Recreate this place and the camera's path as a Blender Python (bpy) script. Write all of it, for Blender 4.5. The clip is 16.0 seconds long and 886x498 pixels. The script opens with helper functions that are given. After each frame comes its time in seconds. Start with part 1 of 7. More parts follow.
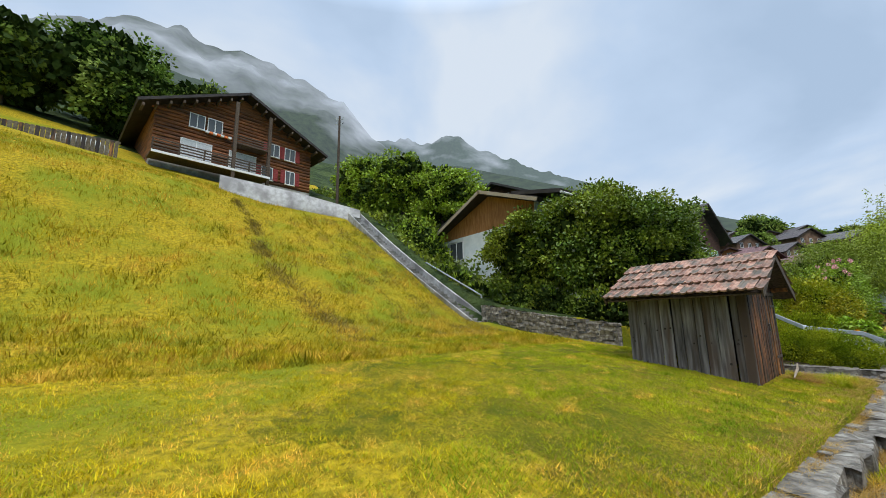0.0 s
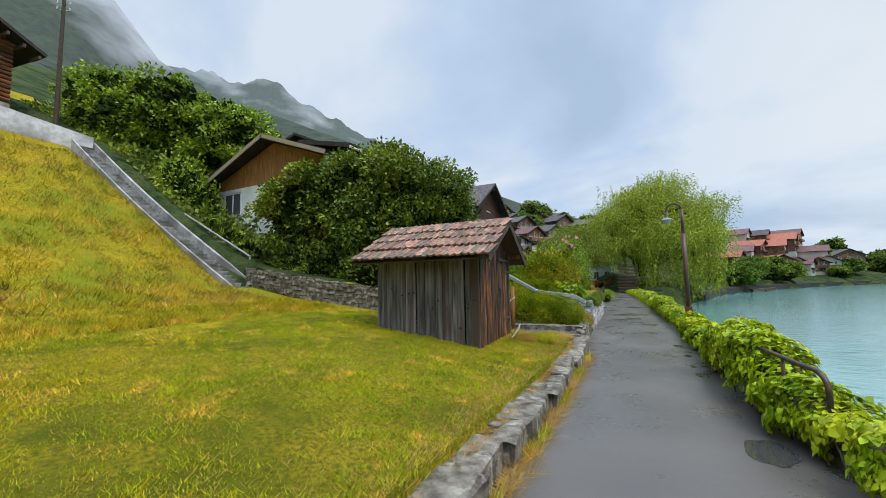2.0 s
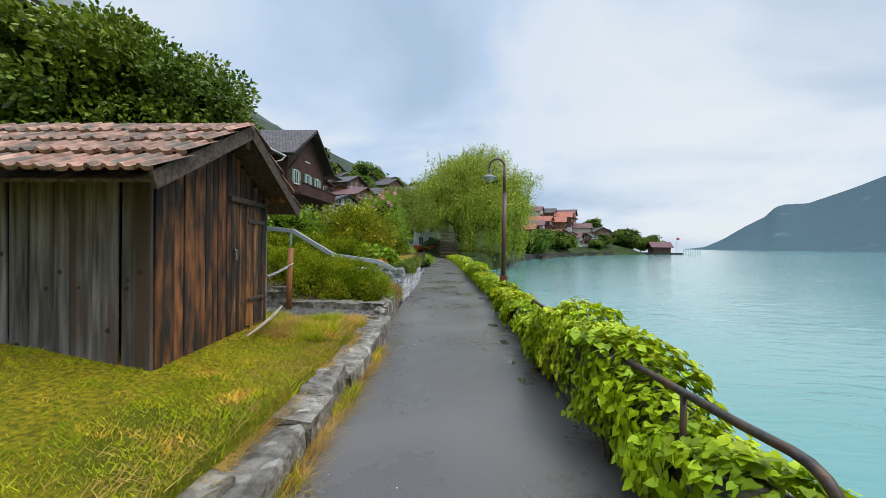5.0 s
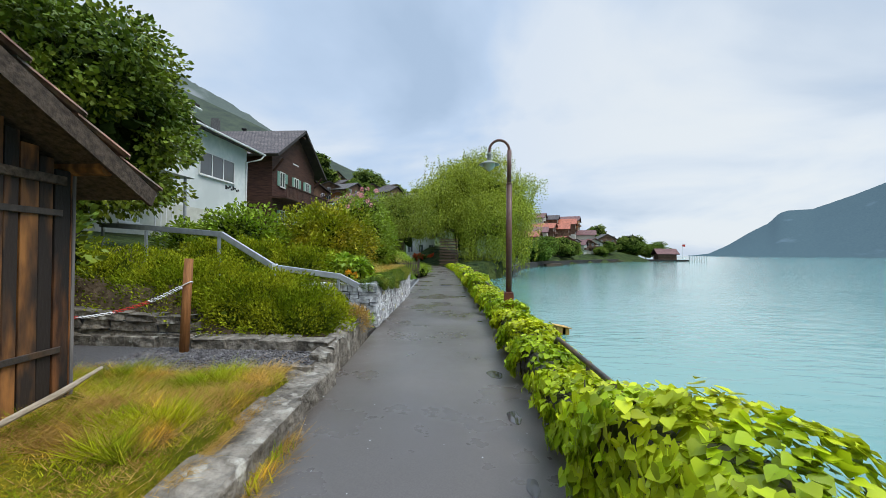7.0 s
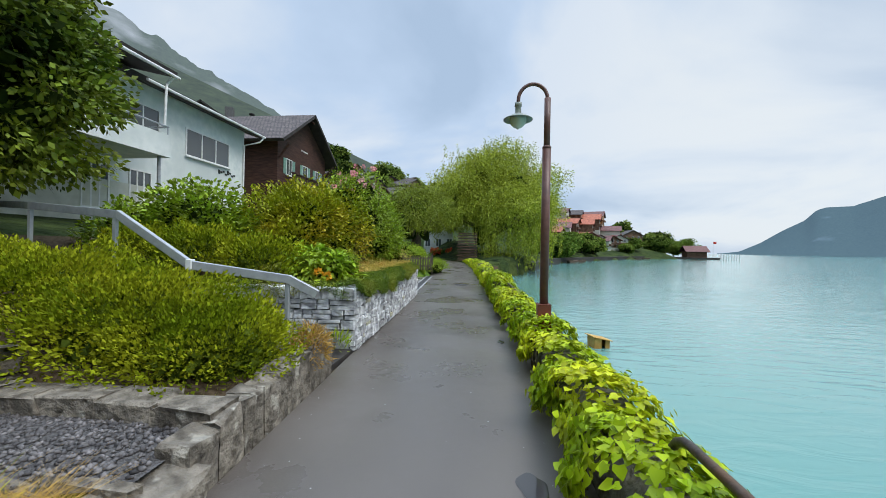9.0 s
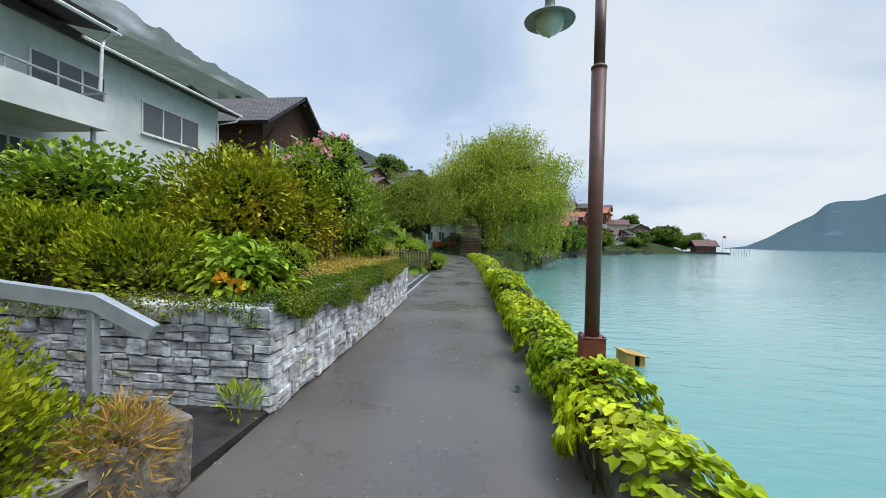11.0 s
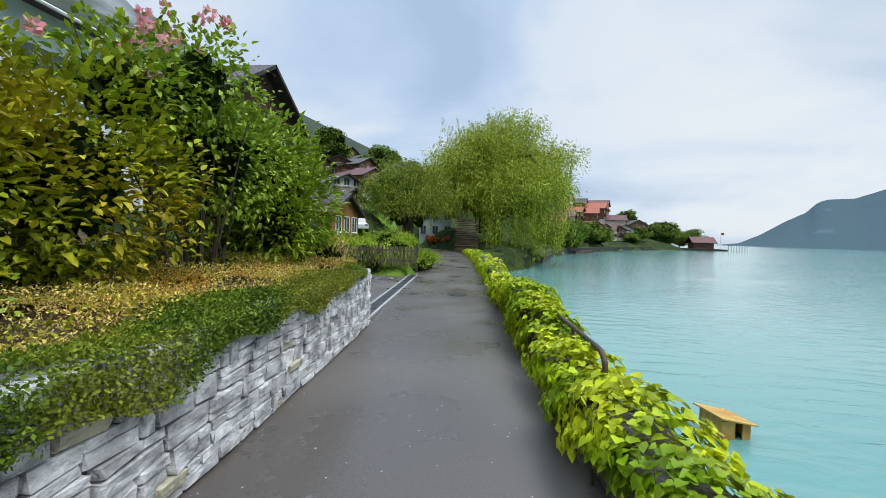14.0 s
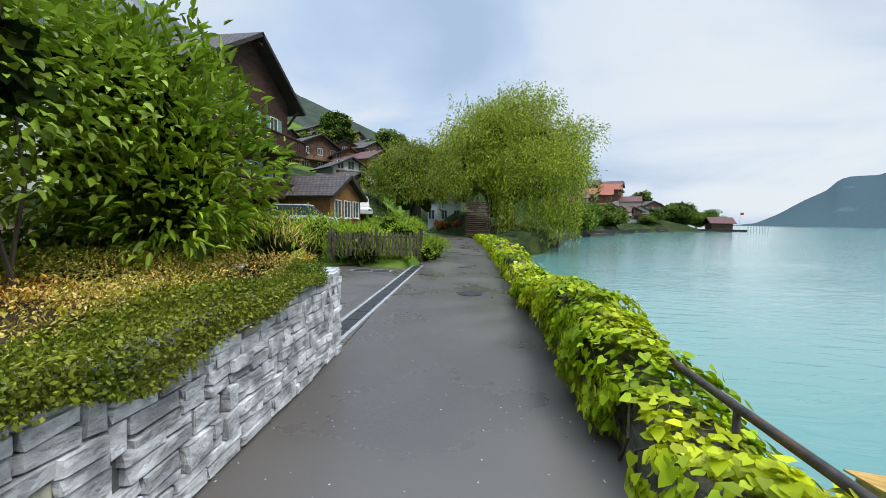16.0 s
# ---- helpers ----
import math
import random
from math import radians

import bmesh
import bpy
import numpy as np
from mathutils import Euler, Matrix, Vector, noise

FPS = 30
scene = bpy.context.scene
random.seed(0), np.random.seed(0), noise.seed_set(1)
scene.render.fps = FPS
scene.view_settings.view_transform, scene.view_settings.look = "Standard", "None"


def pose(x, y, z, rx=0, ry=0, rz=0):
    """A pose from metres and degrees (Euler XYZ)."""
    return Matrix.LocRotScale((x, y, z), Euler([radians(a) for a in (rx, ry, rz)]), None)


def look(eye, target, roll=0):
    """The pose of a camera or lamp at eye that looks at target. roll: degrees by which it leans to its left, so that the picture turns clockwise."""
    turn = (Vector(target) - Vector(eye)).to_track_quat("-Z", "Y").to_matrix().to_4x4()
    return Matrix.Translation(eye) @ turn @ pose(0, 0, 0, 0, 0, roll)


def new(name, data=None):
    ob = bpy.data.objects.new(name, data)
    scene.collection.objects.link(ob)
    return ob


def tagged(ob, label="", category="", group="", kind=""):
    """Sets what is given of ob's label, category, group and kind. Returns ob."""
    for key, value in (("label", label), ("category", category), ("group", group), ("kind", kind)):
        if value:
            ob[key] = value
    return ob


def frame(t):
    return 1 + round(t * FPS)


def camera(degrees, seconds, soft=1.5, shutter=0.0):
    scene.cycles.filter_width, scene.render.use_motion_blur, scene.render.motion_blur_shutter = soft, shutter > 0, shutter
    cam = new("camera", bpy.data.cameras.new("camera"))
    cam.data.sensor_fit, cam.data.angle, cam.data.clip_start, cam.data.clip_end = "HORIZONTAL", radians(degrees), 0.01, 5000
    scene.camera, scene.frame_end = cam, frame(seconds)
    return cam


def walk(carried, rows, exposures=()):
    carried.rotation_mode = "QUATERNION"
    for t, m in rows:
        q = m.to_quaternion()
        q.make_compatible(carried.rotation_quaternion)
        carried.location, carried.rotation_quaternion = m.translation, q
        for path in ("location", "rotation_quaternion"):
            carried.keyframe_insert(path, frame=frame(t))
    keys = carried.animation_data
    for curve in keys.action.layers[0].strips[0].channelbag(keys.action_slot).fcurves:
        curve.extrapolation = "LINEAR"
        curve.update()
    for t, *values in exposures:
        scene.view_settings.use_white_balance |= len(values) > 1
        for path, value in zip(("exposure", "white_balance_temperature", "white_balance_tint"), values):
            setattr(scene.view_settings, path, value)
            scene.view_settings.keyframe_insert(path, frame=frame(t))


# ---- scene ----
cam = camera(96.9, 16.0, 0.85)
PATH = [
    (0, (-0.129, 4.048, 1.779), (-1.704, 5.227, 2.142), -1.1),
    (0.5, (-0.068, 4.58, 1.74), (-1.485, 5.96, 2.035), -1.2),
    (1, (0.009, 5.121, 1.748), (-1.249, 6.655, 1.997), -1.1),
    (1.5, (0.05, 5.717, 1.726), (-1.038, 7.383, 1.937), -1.2),
    (2, (0.094, 6.303, 1.724), (-0.818, 8.075, 1.899), -1.1),
    (2.5, (0.121, 6.882, 1.719), (-0.587, 8.748, 1.841), -0.6),
    (3, (0.087, 7.466, 1.716), (-0.408, 9.401, 1.804), 0.5),
    (3.5, (0.125, 8.055, 1.696), (-0.209, 10.026, 1.759), 1.2),
    (4, (0.09, 8.682, 1.684), (-0.109, 10.672, 1.705), 0.9),
    (4.5, (0.088, 9.256, 1.667), (-0.02, 11.253, 1.647), 0.7),
    (7, (0.327, 12.701, 1.67), (0.205, 14.697, 1.695), 0.4),
    (7.5, (0.38, 13.384, 1.666), (0.228, 15.379, 1.688), 0.3),
    (8, (0.376, 14.078, 1.653), (0.193, 16.07, 1.67), 0.7),
    (10.5, (0.369, 17.352, 1.657), (0.123, 19.337, 1.626), 1.0),
    (11, (0.336, 18.005, 1.646), (0.092, 19.989, 1.611), 1.2),
    (11.5, (0.318, 18.65, 1.667), (0.09, 20.636, 1.621), 1.4),
    (12, (0.305, 19.300, 1.669), (0.088, 21.288, 1.615), 1.5),
    (12.5, (0.223, 19.980, 1.661), (0.012, 21.968, 1.598), 1.3),
    (13, (0.220, 20.580, 1.656), (0.017, 22.568, 1.593), 1.4),
    (13.5, (0.079, 21.420, 1.662), (-0.120, 23.410, 1.600), 1.5),
    (14, (0.025, 22.170, 1.644), (-0.193, 24.158, 1.581), 1.7),
    (14.5, (-0.041, 22.970, 1.646), (-0.276, 24.955, 1.578), 1.4),
    (15, (-0.105, 23.617, 1.622), (-0.341, 25.601, 1.529), 1.9),
    (15.5, (-0.095, 24.14, 1.596), (-0.344, 26.121, 1.463), 1.2),
    (16, (-0.212, 24.683, 1.586), (-0.479, 26.66, 1.447), 0.7),
]
walk(cam, [(t, look(eye, target, roll)) for t, eye, target, roll in PATH], [(0, 0.12), (16, 0.14)])

# ---- world, sun, exposure ----
world = bpy.data.worlds.new("overcast")
scene.world = world
world.use_nodes = True
SUN_EL, SUN_AZ = radians(58), radians(115)


def build_world():
    nt = world.node_tree
    nt.nodes.clear()
    n = nt.nodes.new
    link = nt.links.new
    out, bg = n("ShaderNodeOutputWorld"), n("ShaderNodeBackground")
    sky = n("ShaderNodeTexSky")
    sky.sky_type, sky.sun_disc = "NISHITA", False
    sky.sun_elevation, sky.sun_rotation = SUN_EL, SUN_AZ
    tc, sep = n("ShaderNodeTexCoord"), n("ShaderNodeSeparateXYZ")
    link(tc.outputs["Generated"], sep.inputs[0])
    # clouds lie on a flat sheet overhead
    div = n("ShaderNodeVectorMath"); div.operation = "DIVIDE"
    add = n("ShaderNodeMath"); add.operation = "ADD"; add.inputs[1].default_value = 0.22
    link(sep.outputs["Z"], add.inputs[0])
    comb = n("ShaderNodeCombineXYZ")
    for i in range(3):
        link(add.outputs[0], comb.inputs[i])
    link(tc.outputs["Generated"], div.inputs[0]); link(comb.outputs[0], div.inputs[1])
    noise_a = n("ShaderNodeTexNoise")
    noise_a.inputs["Scale"].default_value = 0.85
    noise_a.inputs["Detail"].default_value = 6
    noise_a.inputs["Roughness"].default_value = 0.5
    noise_a.inputs["Distortion"].default_value = 0.3
    shift = n("ShaderNodeVectorMath"); shift.inputs[1].default_value = (5.3, 2.1, 0.7)
    link(div.outputs[0], shift.inputs[0]); link(shift.outputs[0], noise_a.inputs["Vector"])
    ramp = n("ShaderNodeValToRGB")
    ramp.color_ramp.elements[0].position, ramp.color_ramp.elements[0].color = 0.4, (4.05, 5.3, 7.05, 1)
    ramp.color_ramp.elements[1].position, ramp.color_ramp.elements[1].color = 0.6, (6.7, 7.5, 8.5, 1)
    mid = ramp.color_ramp.elements.new(0.5)
    mid.color = (5.0, 6.3, 8.15, 1)
    link(noise_a.outputs["Fac"], ramp.inputs[0])
    # an overcast sky is brighter towards the zenith
    zen = n("ShaderNodeMapRange")
    zen.inputs["From Min"].default_value, zen.inputs["From Max"].default_value = 0.66, 0.97
    zen.inputs["To Min"].default_value, zen.inputs["To Max"].default_value = 1.0, 4.6
    link(sep.outputs["Z"], zen.inputs["Value"])
    # thinner cloud over the lake lets more light through
    dot = n("ShaderNodeVectorMath"); dot.operation = "DOT_PRODUCT"
    link(tc.outputs["Generated"], dot.inputs[0]); dot.inputs[1].default_value = (0.56, 0.78, 0.26)
    thin = n("ShaderNodeMapRange"); thin.interpolation_type = "SMOOTHSTEP"
    thin.inputs["From Min"].default_value, thin.inputs["From Max"].default_value = 0.87, 1.0
    link(dot.outputs["Value"], thin.inputs["Value"])
    veil = n("ShaderNodeMath"); veil.operation = "MULTIPLY"
    patch = n("ShaderNodeMapRange")
    patch.inputs["From Min"].default_value, patch.inputs["From Max"].default_value = 0.34, 0.56
    patch.inputs["To Min"].default_value = 0.25
    link(noise_a.outputs["Fac"], patch.inputs["Value"])
    link(thin.outputs[0], veil.inputs[0]); link(patch.outputs[0], veil.inputs[1])
    lit = n("ShaderNodeMix"); lit.data_type = "RGBA"
    lit.inputs["B"].default_value = (7.5, 8.05, 8.5, 1)
    link(veil.outputs[0], lit.inputs["Factor"]); link(ramp.outputs[0], lit.inputs["A"])
    mul = n("ShaderNodeVectorMath"); mul.operation = "SCALE"
    link(lit.outputs["Result"], mul.inputs[0]); link(zen.outputs[0], mul.inputs["Scale"])
    mix = n("ShaderNodeMix"); mix.data_type = "RGBA"
    mix.inputs["Factor"].default_value = 0.93
    link(sky.outputs[0], mix.inputs["A"]); link(mul.outputs[0], mix.inputs["B"])
    link(mix.outputs["Result"], bg.inputs["Color"])
    bg.inputs["Strength"].default_value = 0.1
    link(bg.outputs[0], out.inputs["Surface"])


build_world()
sun = new("sun", bpy.data.lights.new("sun", "SUN"))
sun.data.energy, sun.data.angle, sun.data.color = 2.1, radians(30), (1.0, 0.96, 0.88)
sun.matrix_world = look((0, 0, 60), (-60 * math.sin(SUN_AZ) / math.tan(SUN_EL), -60 * math.cos(SUN_AZ) / math.tan(SUN_EL), 0))

# ---- materials ----


def mat(name, c1, c2, scale=6.0, rough=0.8, c3=None, scale3=0.5, bump=0.2, bscale=None, stretch=(1, 1, 1), vary=0.15,
        local=False, translucent=0.0, metal=0.0, detail=6, edges=(0.35, 0.65), spec=0.4, bdist=0.02, cut3=(0.45, 0.62)):
    """Two-scale noise paint: c1 to c2 fine, c3 in broad patches; bump; each piece a little lighter or darker."""
    m = bpy.data.materials.new(name)
    m.use_nodes = True
    nt = m.node_tree
    n, link = nt.nodes.new, nt.links.new
    bsdf = nt.nodes["Principled BSDF"]
    bsdf.inputs["Roughness"].default_value = rough
    bsdf.inputs["Metallic"].default_value = metal
    bsdf.inputs["Specular IOR Level"].default_value = spec if rough < 0.93 else 0.08
    tc, mp = n("ShaderNodeTexCoord"), n("ShaderNodeMapping")
    mp.inputs["Scale"].default_value = stretch
    if local:
        link(tc.outputs["Object"], mp.inputs[0])
        info = n("ShaderNodeObjectInfo")
        shift = n("ShaderNodeVectorMath"); shift.operation = "SCALE"; shift.inputs["Scale"].default_value = 37.0
        one = n("ShaderNodeCombineXYZ")
        for i in range(3):
            link(info.outputs["Random"], one.inputs[i])
        link(one.outputs[0], shift.inputs[0])
        link(shift.outputs[0], mp.inputs["Location"])
    else:
        geo = n("ShaderNodeNewGeometry")
        link(geo.outputs["Position"], mp.inputs[0])
    a = n("ShaderNodeTexNoise")
    a.inputs["Scale"].default_value, a.inputs["Detail"].default_value = scale, detail
    link(mp.outputs[0], a.inputs["Vector"])
    ra = n("ShaderNodeMapRange")
    ra.inputs["From Min"].default_value, ra.inputs["From Max"].default_value = edges
    link(a.outputs["Fac"], ra.inputs["Value"])
    mix = n("ShaderNodeMix"); mix.data_type = "RGBA"
    mix.inputs["A"].default_value, mix.inputs["B"].default_value = (*c1, 1), (*c2, 1)
    link(ra.outputs[0], mix.inputs["Factor"])
    col = mix.outputs["Result"]
    if c3:
        b = n("ShaderNodeTexNoise")
        b.inputs["Scale"].default_value, b.inputs["Detail"].default_value = scale3, 4
        link(mp.outputs[0], b.inputs["Vector"])
        rb = n("ShaderNodeMapRange")
        rb.inputs["From Min"].default_value, rb.inputs["From Max"].default_value = cut3
        link(b.outputs["Fac"], rb.inputs["Value"])
        mix3 = n("ShaderNodeMix"); mix3.data_type = "RGBA"
        link(rb.outputs[0], mix3.inputs["Factor"]); link(col, mix3.inputs["A"])
        mix3.inputs["B"].default_value = (*c3, 1)
        col = mix3.outputs["Result"]
    if vary:
        oi, ge = n("ShaderNodeObjectInfo"), n("ShaderNodeNewGeometry")
        s = n("ShaderNodeMath"); s.operation = "ADD"
        link(oi.outputs["Random"], s.inputs[0]); link(ge.outputs["Random Per Island"], s.inputs[1])
        fr = n("ShaderNodeMath"); fr.operation = "FRACT"
        link(s.outputs[0], fr.inputs[0])
        rv = n("ShaderNodeMapRange")
        rv.inputs["To Min"].default_value, rv.inputs["To Max"].default_value = 1 - vary, 1 + vary
        link(fr.outputs[0], rv.inputs["Value"])
        sc = n("ShaderNodeVectorMath"); sc.operation = "SCALE"
        link(col, sc.inputs[0]); link(rv.outputs[0], sc.inputs["Scale"])
        col = sc.outputs[0]
    link(col, bsdf.inputs["Base Color"])
    if bump:
        bn = n("ShaderNodeTexNoise")
        bn.inputs["Scale"].default_value, bn.inputs["Detail"].default_value = bscale or scale * 2, 6
        link(mp.outputs[0], bn.inputs["Vector"])
        bp = n("ShaderNodeBump")
        bp.inputs["Strength"].default_value, bp.inputs["Distance"].default_value = bump, bdist
        link(bn.outputs["Fac"], bp.inputs["Height"]); link(bp.outputs[0], bsdf.inputs["Normal"])
    if translucent:
        tr, ms = n("ShaderNodeBsdfTranslucent"), n("ShaderNodeMixShader")
        ms.inputs[0].default_value = translucent
        link(col, tr.inputs["Color"])
        link(bsdf.outputs[0], ms.inputs[1]); link(tr.outputs[0], ms.inputs[2])
        link(ms.outputs[0], nt.nodes["Material Output"].inputs["Surface"])
    return m


def leaf_mat(name, c1, c2, c3=None, scale3=0.8, rough=0.5, vary=0.35, tr=0.3, cut3=(0.45, 0.62)):
    return mat(name, c1, c2, scale=1.6, rough=rough, c3=c3, scale3=scale3, bump=0, vary=vary, translucent=tr, spec=0.22 if rough < 0.55 else 0.05, cut3=cut3)


def glass_mat(name, tint):
    m = bpy.data.materials.new(name)
    m.use_nodes = True
    b = m.node_tree.nodes["Principled BSDF"]
    b.inputs["Base Color"].default_value, b.inputs["Roughness"].default_value = (*tint, 1), 0.04
    b.inputs["Specular IOR Level"].default_value = 0.6
    return m


ASPHALT = mat("wet_asphalt", (0.081, 0.069, 0.06), (0.108, 0.093, 0.081), 70, 0.4, (0.12, 0.104, 0.09), 0.35, 0.14, 140, vary=0, bdist=0.006, spec=0.6)


def damp(m, lo, hi, scale):
    """Drying patches: the sheen comes and goes over a metre or two."""
    n, link = m.node_tree.nodes.new, m.node_tree.links.new
    geo, a, ra = n("ShaderNodeNewGeometry"), n("ShaderNodeTexNoise"), n("ShaderNodeMapRange")
    a.inputs["Scale"].default_value, a.inputs["Detail"].default_value, a.inputs["Roughness"].default_value = scale, 7, 0.62
    link(geo.outputs["Position"], a.inputs["Vector"])
    ra.inputs["From Min"].default_value, ra.inputs["From Max"].default_value = 0.36, 0.64
    ra.inputs["To Min"].default_value, ra.inputs["To Max"].default_value = lo, hi
    link(a.outputs["Fac"], ra.inputs["Value"])
    link(ra.outputs[0], m.node_tree.nodes["Principled BSDF"].inputs["Roughness"])


damp(ASPHALT, 0.22, 0.44, 0.7)
GRASS_GROUND = mat("meadow_soil", (0.19, 0.15, 0.01), (0.5, 0.35, 0.018), 9, 1.0, (0.21, 0.22, 0.012), 0.3, 0.9, 22, vary=0, bdist=0.08)
GRASS = leaf_mat("grass_blades", (0.19, 0.185, 0.01), (0.48, 0.345, 0.015), (0.6, 0.37, 0.042), 0.85, 0.6, 0.4, 0.25, cut3=(0.48, 0.62))
LAWN = leaf_mat("lawn_blades", (0.2, 0.29, 0.012), (0.48, 0.48, 0.016), (0.86, 0.52, 0.07), 2.4, 0.8, 0.5, 0.3, cut3=(0.55, 0.68))
YELLOW_LAWN = leaf_mat("yellowed_lawn_blades", (0.4, 0.35, 0.012), (0.72, 0.52, 0.018), (0.86, 0.52, 0.07), 1.5, 0.6, 0.5, 0.3, cut3=(0.5, 0.64))
DRY_WOOD = mat("bleached_branch", (0.28, 0.22, 0.15), (0.42, 0.34, 0.25), 12, 0.8, stretch=(3, 0.6, 3), bump=0.4, vary=0)
DRY_GRASS = leaf_mat("dry_grass", (0.36, 0.21, 0.05), (0.54, 0.35, 0.1), None, 1, 0.7, 0.3, 0.3)
HAY = leaf_mat("brown_hay", (0.16, 0.12, 0.035), (0.32, 0.24, 0.07), None, 1, 0.8, 0.3, 0.2)
IVY = leaf_mat("ivy_leaves", (0.2, 0.31, 0.008), (0.4, 0.5, 0.012), (0.54, 0.57, 0.02), 1.3, 0.4, 0.42, 0.28)
IVY_WOOD = mat("ivy_stems", (0.05, 0.04, 0.02), (0.1, 0.08, 0.04), 20, 0.9)
WALNUT = leaf_mat("walnut_leaves", (0.06, 0.11, 0.011), (0.15, 0.21, 0.018), (0.22, 0.26, 0.022), 0.5, 0.45, 0.6, 0.18)
BRIGHT = leaf_mat("garden_leaves", (0.16, 0.27, 0.015), (0.33, 0.42, 0.032), (0.25, 0.35, 0.03), 0.6, 0.4, 0.55, 0.2)
FRESH = leaf_mat("laurel_leaves", (0.18, 0.32, 0.018), (0.36, 0.47, 0.03), (0.36, 0.43, 0.035), 0.9, 0.35, 0.5, 0.2)
AZALEA = leaf_mat("azalea_leaves", (0.19, 0.25, 0.01), (0.36, 0.38, 0.015), (0.42, 0.34, 0.02), 0.9, 0.45, 0.45, 0.2)
JUNIPER = leaf_mat("juniper_needles", (0.13, 0.18, 0.006), (0.26, 0.31, 0.012), (0.31, 0.33, 0.015), 1.6, 0.6, 0.5, 0.15)
COTONEASTER = leaf_mat("groundcover_leaves", (0.07, 0.13, 0.01), (0.17, 0.23, 0.016), (0.22, 0.23, 0.022), 0.8, 0.5, 0.55, 0.15)
HEATHER = leaf_mat("straw_heather", (0.52, 0.42, 0.08), (0.88, 0.74, 0.3), (0.6, 0.3, 0.05), 1.6, 0.8, 0.55, 0.15)
WILLOW = leaf_mat("willow_leaves", (0.23, 0.29, 0.022), (0.45, 0.5, 0.05), (0.34, 0.39, 0.033), 0.2, 0.5, 0.5, 0.2)
WILLOW_DARK = leaf_mat("olive_willow_leaves", (0.14, 0.2, 0.018), (0.28, 0.33, 0.03), (0.22, 0.26, 0.025), 0.2, 0.5, 0.5, 0.2)
FAR_LEAF = leaf_mat("far_leaves", (0.09, 0.16, 0.025), (0.18, 0.26, 0.04), (0.22, 0.28, 0.05), 0.08, 0.6, 0.45, 0.25)
# inner leaves coloured dark to stand for the shade inside crowns and bushes
SHADED_OLIVE_CORE = mat("shaded_inner_juniper", (0.05, 0.075, 0.008), (0.1, 0.13, 0.012), 9, 0.95, vary=0)
SHADED_CORE = mat("shaded_inner_foliage", (0.018, 0.034, 0.006), (0.04, 0.062, 0.011), 5, 0.95, vary=0)
PETAL = leaf_mat("rose_petals", (0.75, 0.25, 0.32), (0.85, 0.5, 0.5), None, 1, 0.6, 0.25, 0.3)
BLOOM = leaf_mat("orange_yellow_blooms", (0.85, 0.36, 0.03), (0.9, 0.55, 0.05), None, 1, 0.6, 0.25, 0.2)
PETAL_RED = leaf_mat("orange_blooms", (0.7, 0.1, 0.05), (0.75, 0.25, 0.08), None, 1, 0.6, 0.3, 0.2)
BARK = mat("bark", (0.06, 0.045, 0.03), (0.14, 0.11, 0.08), 9, 0.9, stretch=(1, 1, 0.2), bump=0.8, vary=0)
PLANK_GREY = mat("weathered_planks", (0.06, 0.053, 0.05), (0.26, 0.24, 0.23), 3.2, 0.85, (0.075, 0.05, 0.036), 0.9, 0.7, 22, (5, 5, 0.4), 0.3, local=True, bdist=0.01, cut3=(0.5, 0.66), edges=(0.32, 0.72))
KNOT = mat("dark_knot", (0.02, 0.015, 0.012), (0.06, 0.045, 0.035), 30, 0.8, bump=0.4, vary=0.2)
PLANK_BROWN = mat("sunburnt_planks", (0.03, 0.014, 0.009), (0.25, 0.095, 0.028), 4, 0.75, (0.02, 0.015, 0.012), 1.3, 0.7, 18, (2.6, 2.6, 0.6), 0.4, local=True, bdist=0.01, cut3=(0.45, 0.58))
PLANK_ORANGE = mat("orange_door_planks", (0.06, 0.026, 0.011), (0.36, 0.15, 0.04), 4, 0.7, (0.025, 0.017, 0.013), 1.3, 0.6, 18, (2.6, 2.6, 0.6), 0.35, local=True, bdist=0.01, cut3=(0.37, 0.53))
BEAM = mat("dark_beams", (0.045, 0.03, 0.02), (0.12, 0.085, 0.06), 7, 0.85, stretch=(3, 3, 3), bump=0.5, vary=0.2, local=True)
CLAY = mat("clay_tiles", (0.22, 0.1, 0.065), (0.44, 0.26, 0.18), 9, 0.8, (0.12, 0.1, 0.075), 3.2, 0.6, 30, vary=0.32, local=True, bdist=0.008)
STONE = mat("grey_limestone", (0.3, 0.3, 0.305), (0.77, 0.77, 0.77), 6, 0.85, (0.25, 0.25, 0.26), 2.4, 0.9, 16, (1, 1, 1.3), vary=0.22, bdist=0.03, cut3=(0.56, 0.7))
STONE_YELLOW = mat("yellowish_limestone", (0.45, 0.42, 0.3), (0.72, 0.68, 0.48), 7, 0.85, (0.35, 0.34, 0.28), 3.0, 0.9, 20, vary=0.1, bdist=0.03)
STONE_WARM = mat("kerb_stone", (0.085, 0.071, 0.054), (0.27, 0.235, 0.187), 7, 0.85, (0.36, 0.33, 0.27), 5.5, 1.0, 16, vary=0.2, bdist=0.05, cut3=(0.58, 0.66))
MORTAR = mat("mortar", (0.09, 0.09, 0.09), (0.17, 0.165, 0.16), 12, 0.95, bump=0.5, vary=0)
CONCRETE = mat("concrete", (0.3, 0.29, 0.27), (0.45, 0.44, 0.42), 4, 0.85, (0.2, 0.19, 0.18), 0.8, 0.4, 20, vary=0.08)
STAIR_STONE = mat("weathered_stair_stone", (0.17, 0.165, 0.155), (0.32, 0.31, 0.29), 6, 0.85, (0.09, 0.09, 0.07), 1.2, 0.5, 20, vary=0.12)
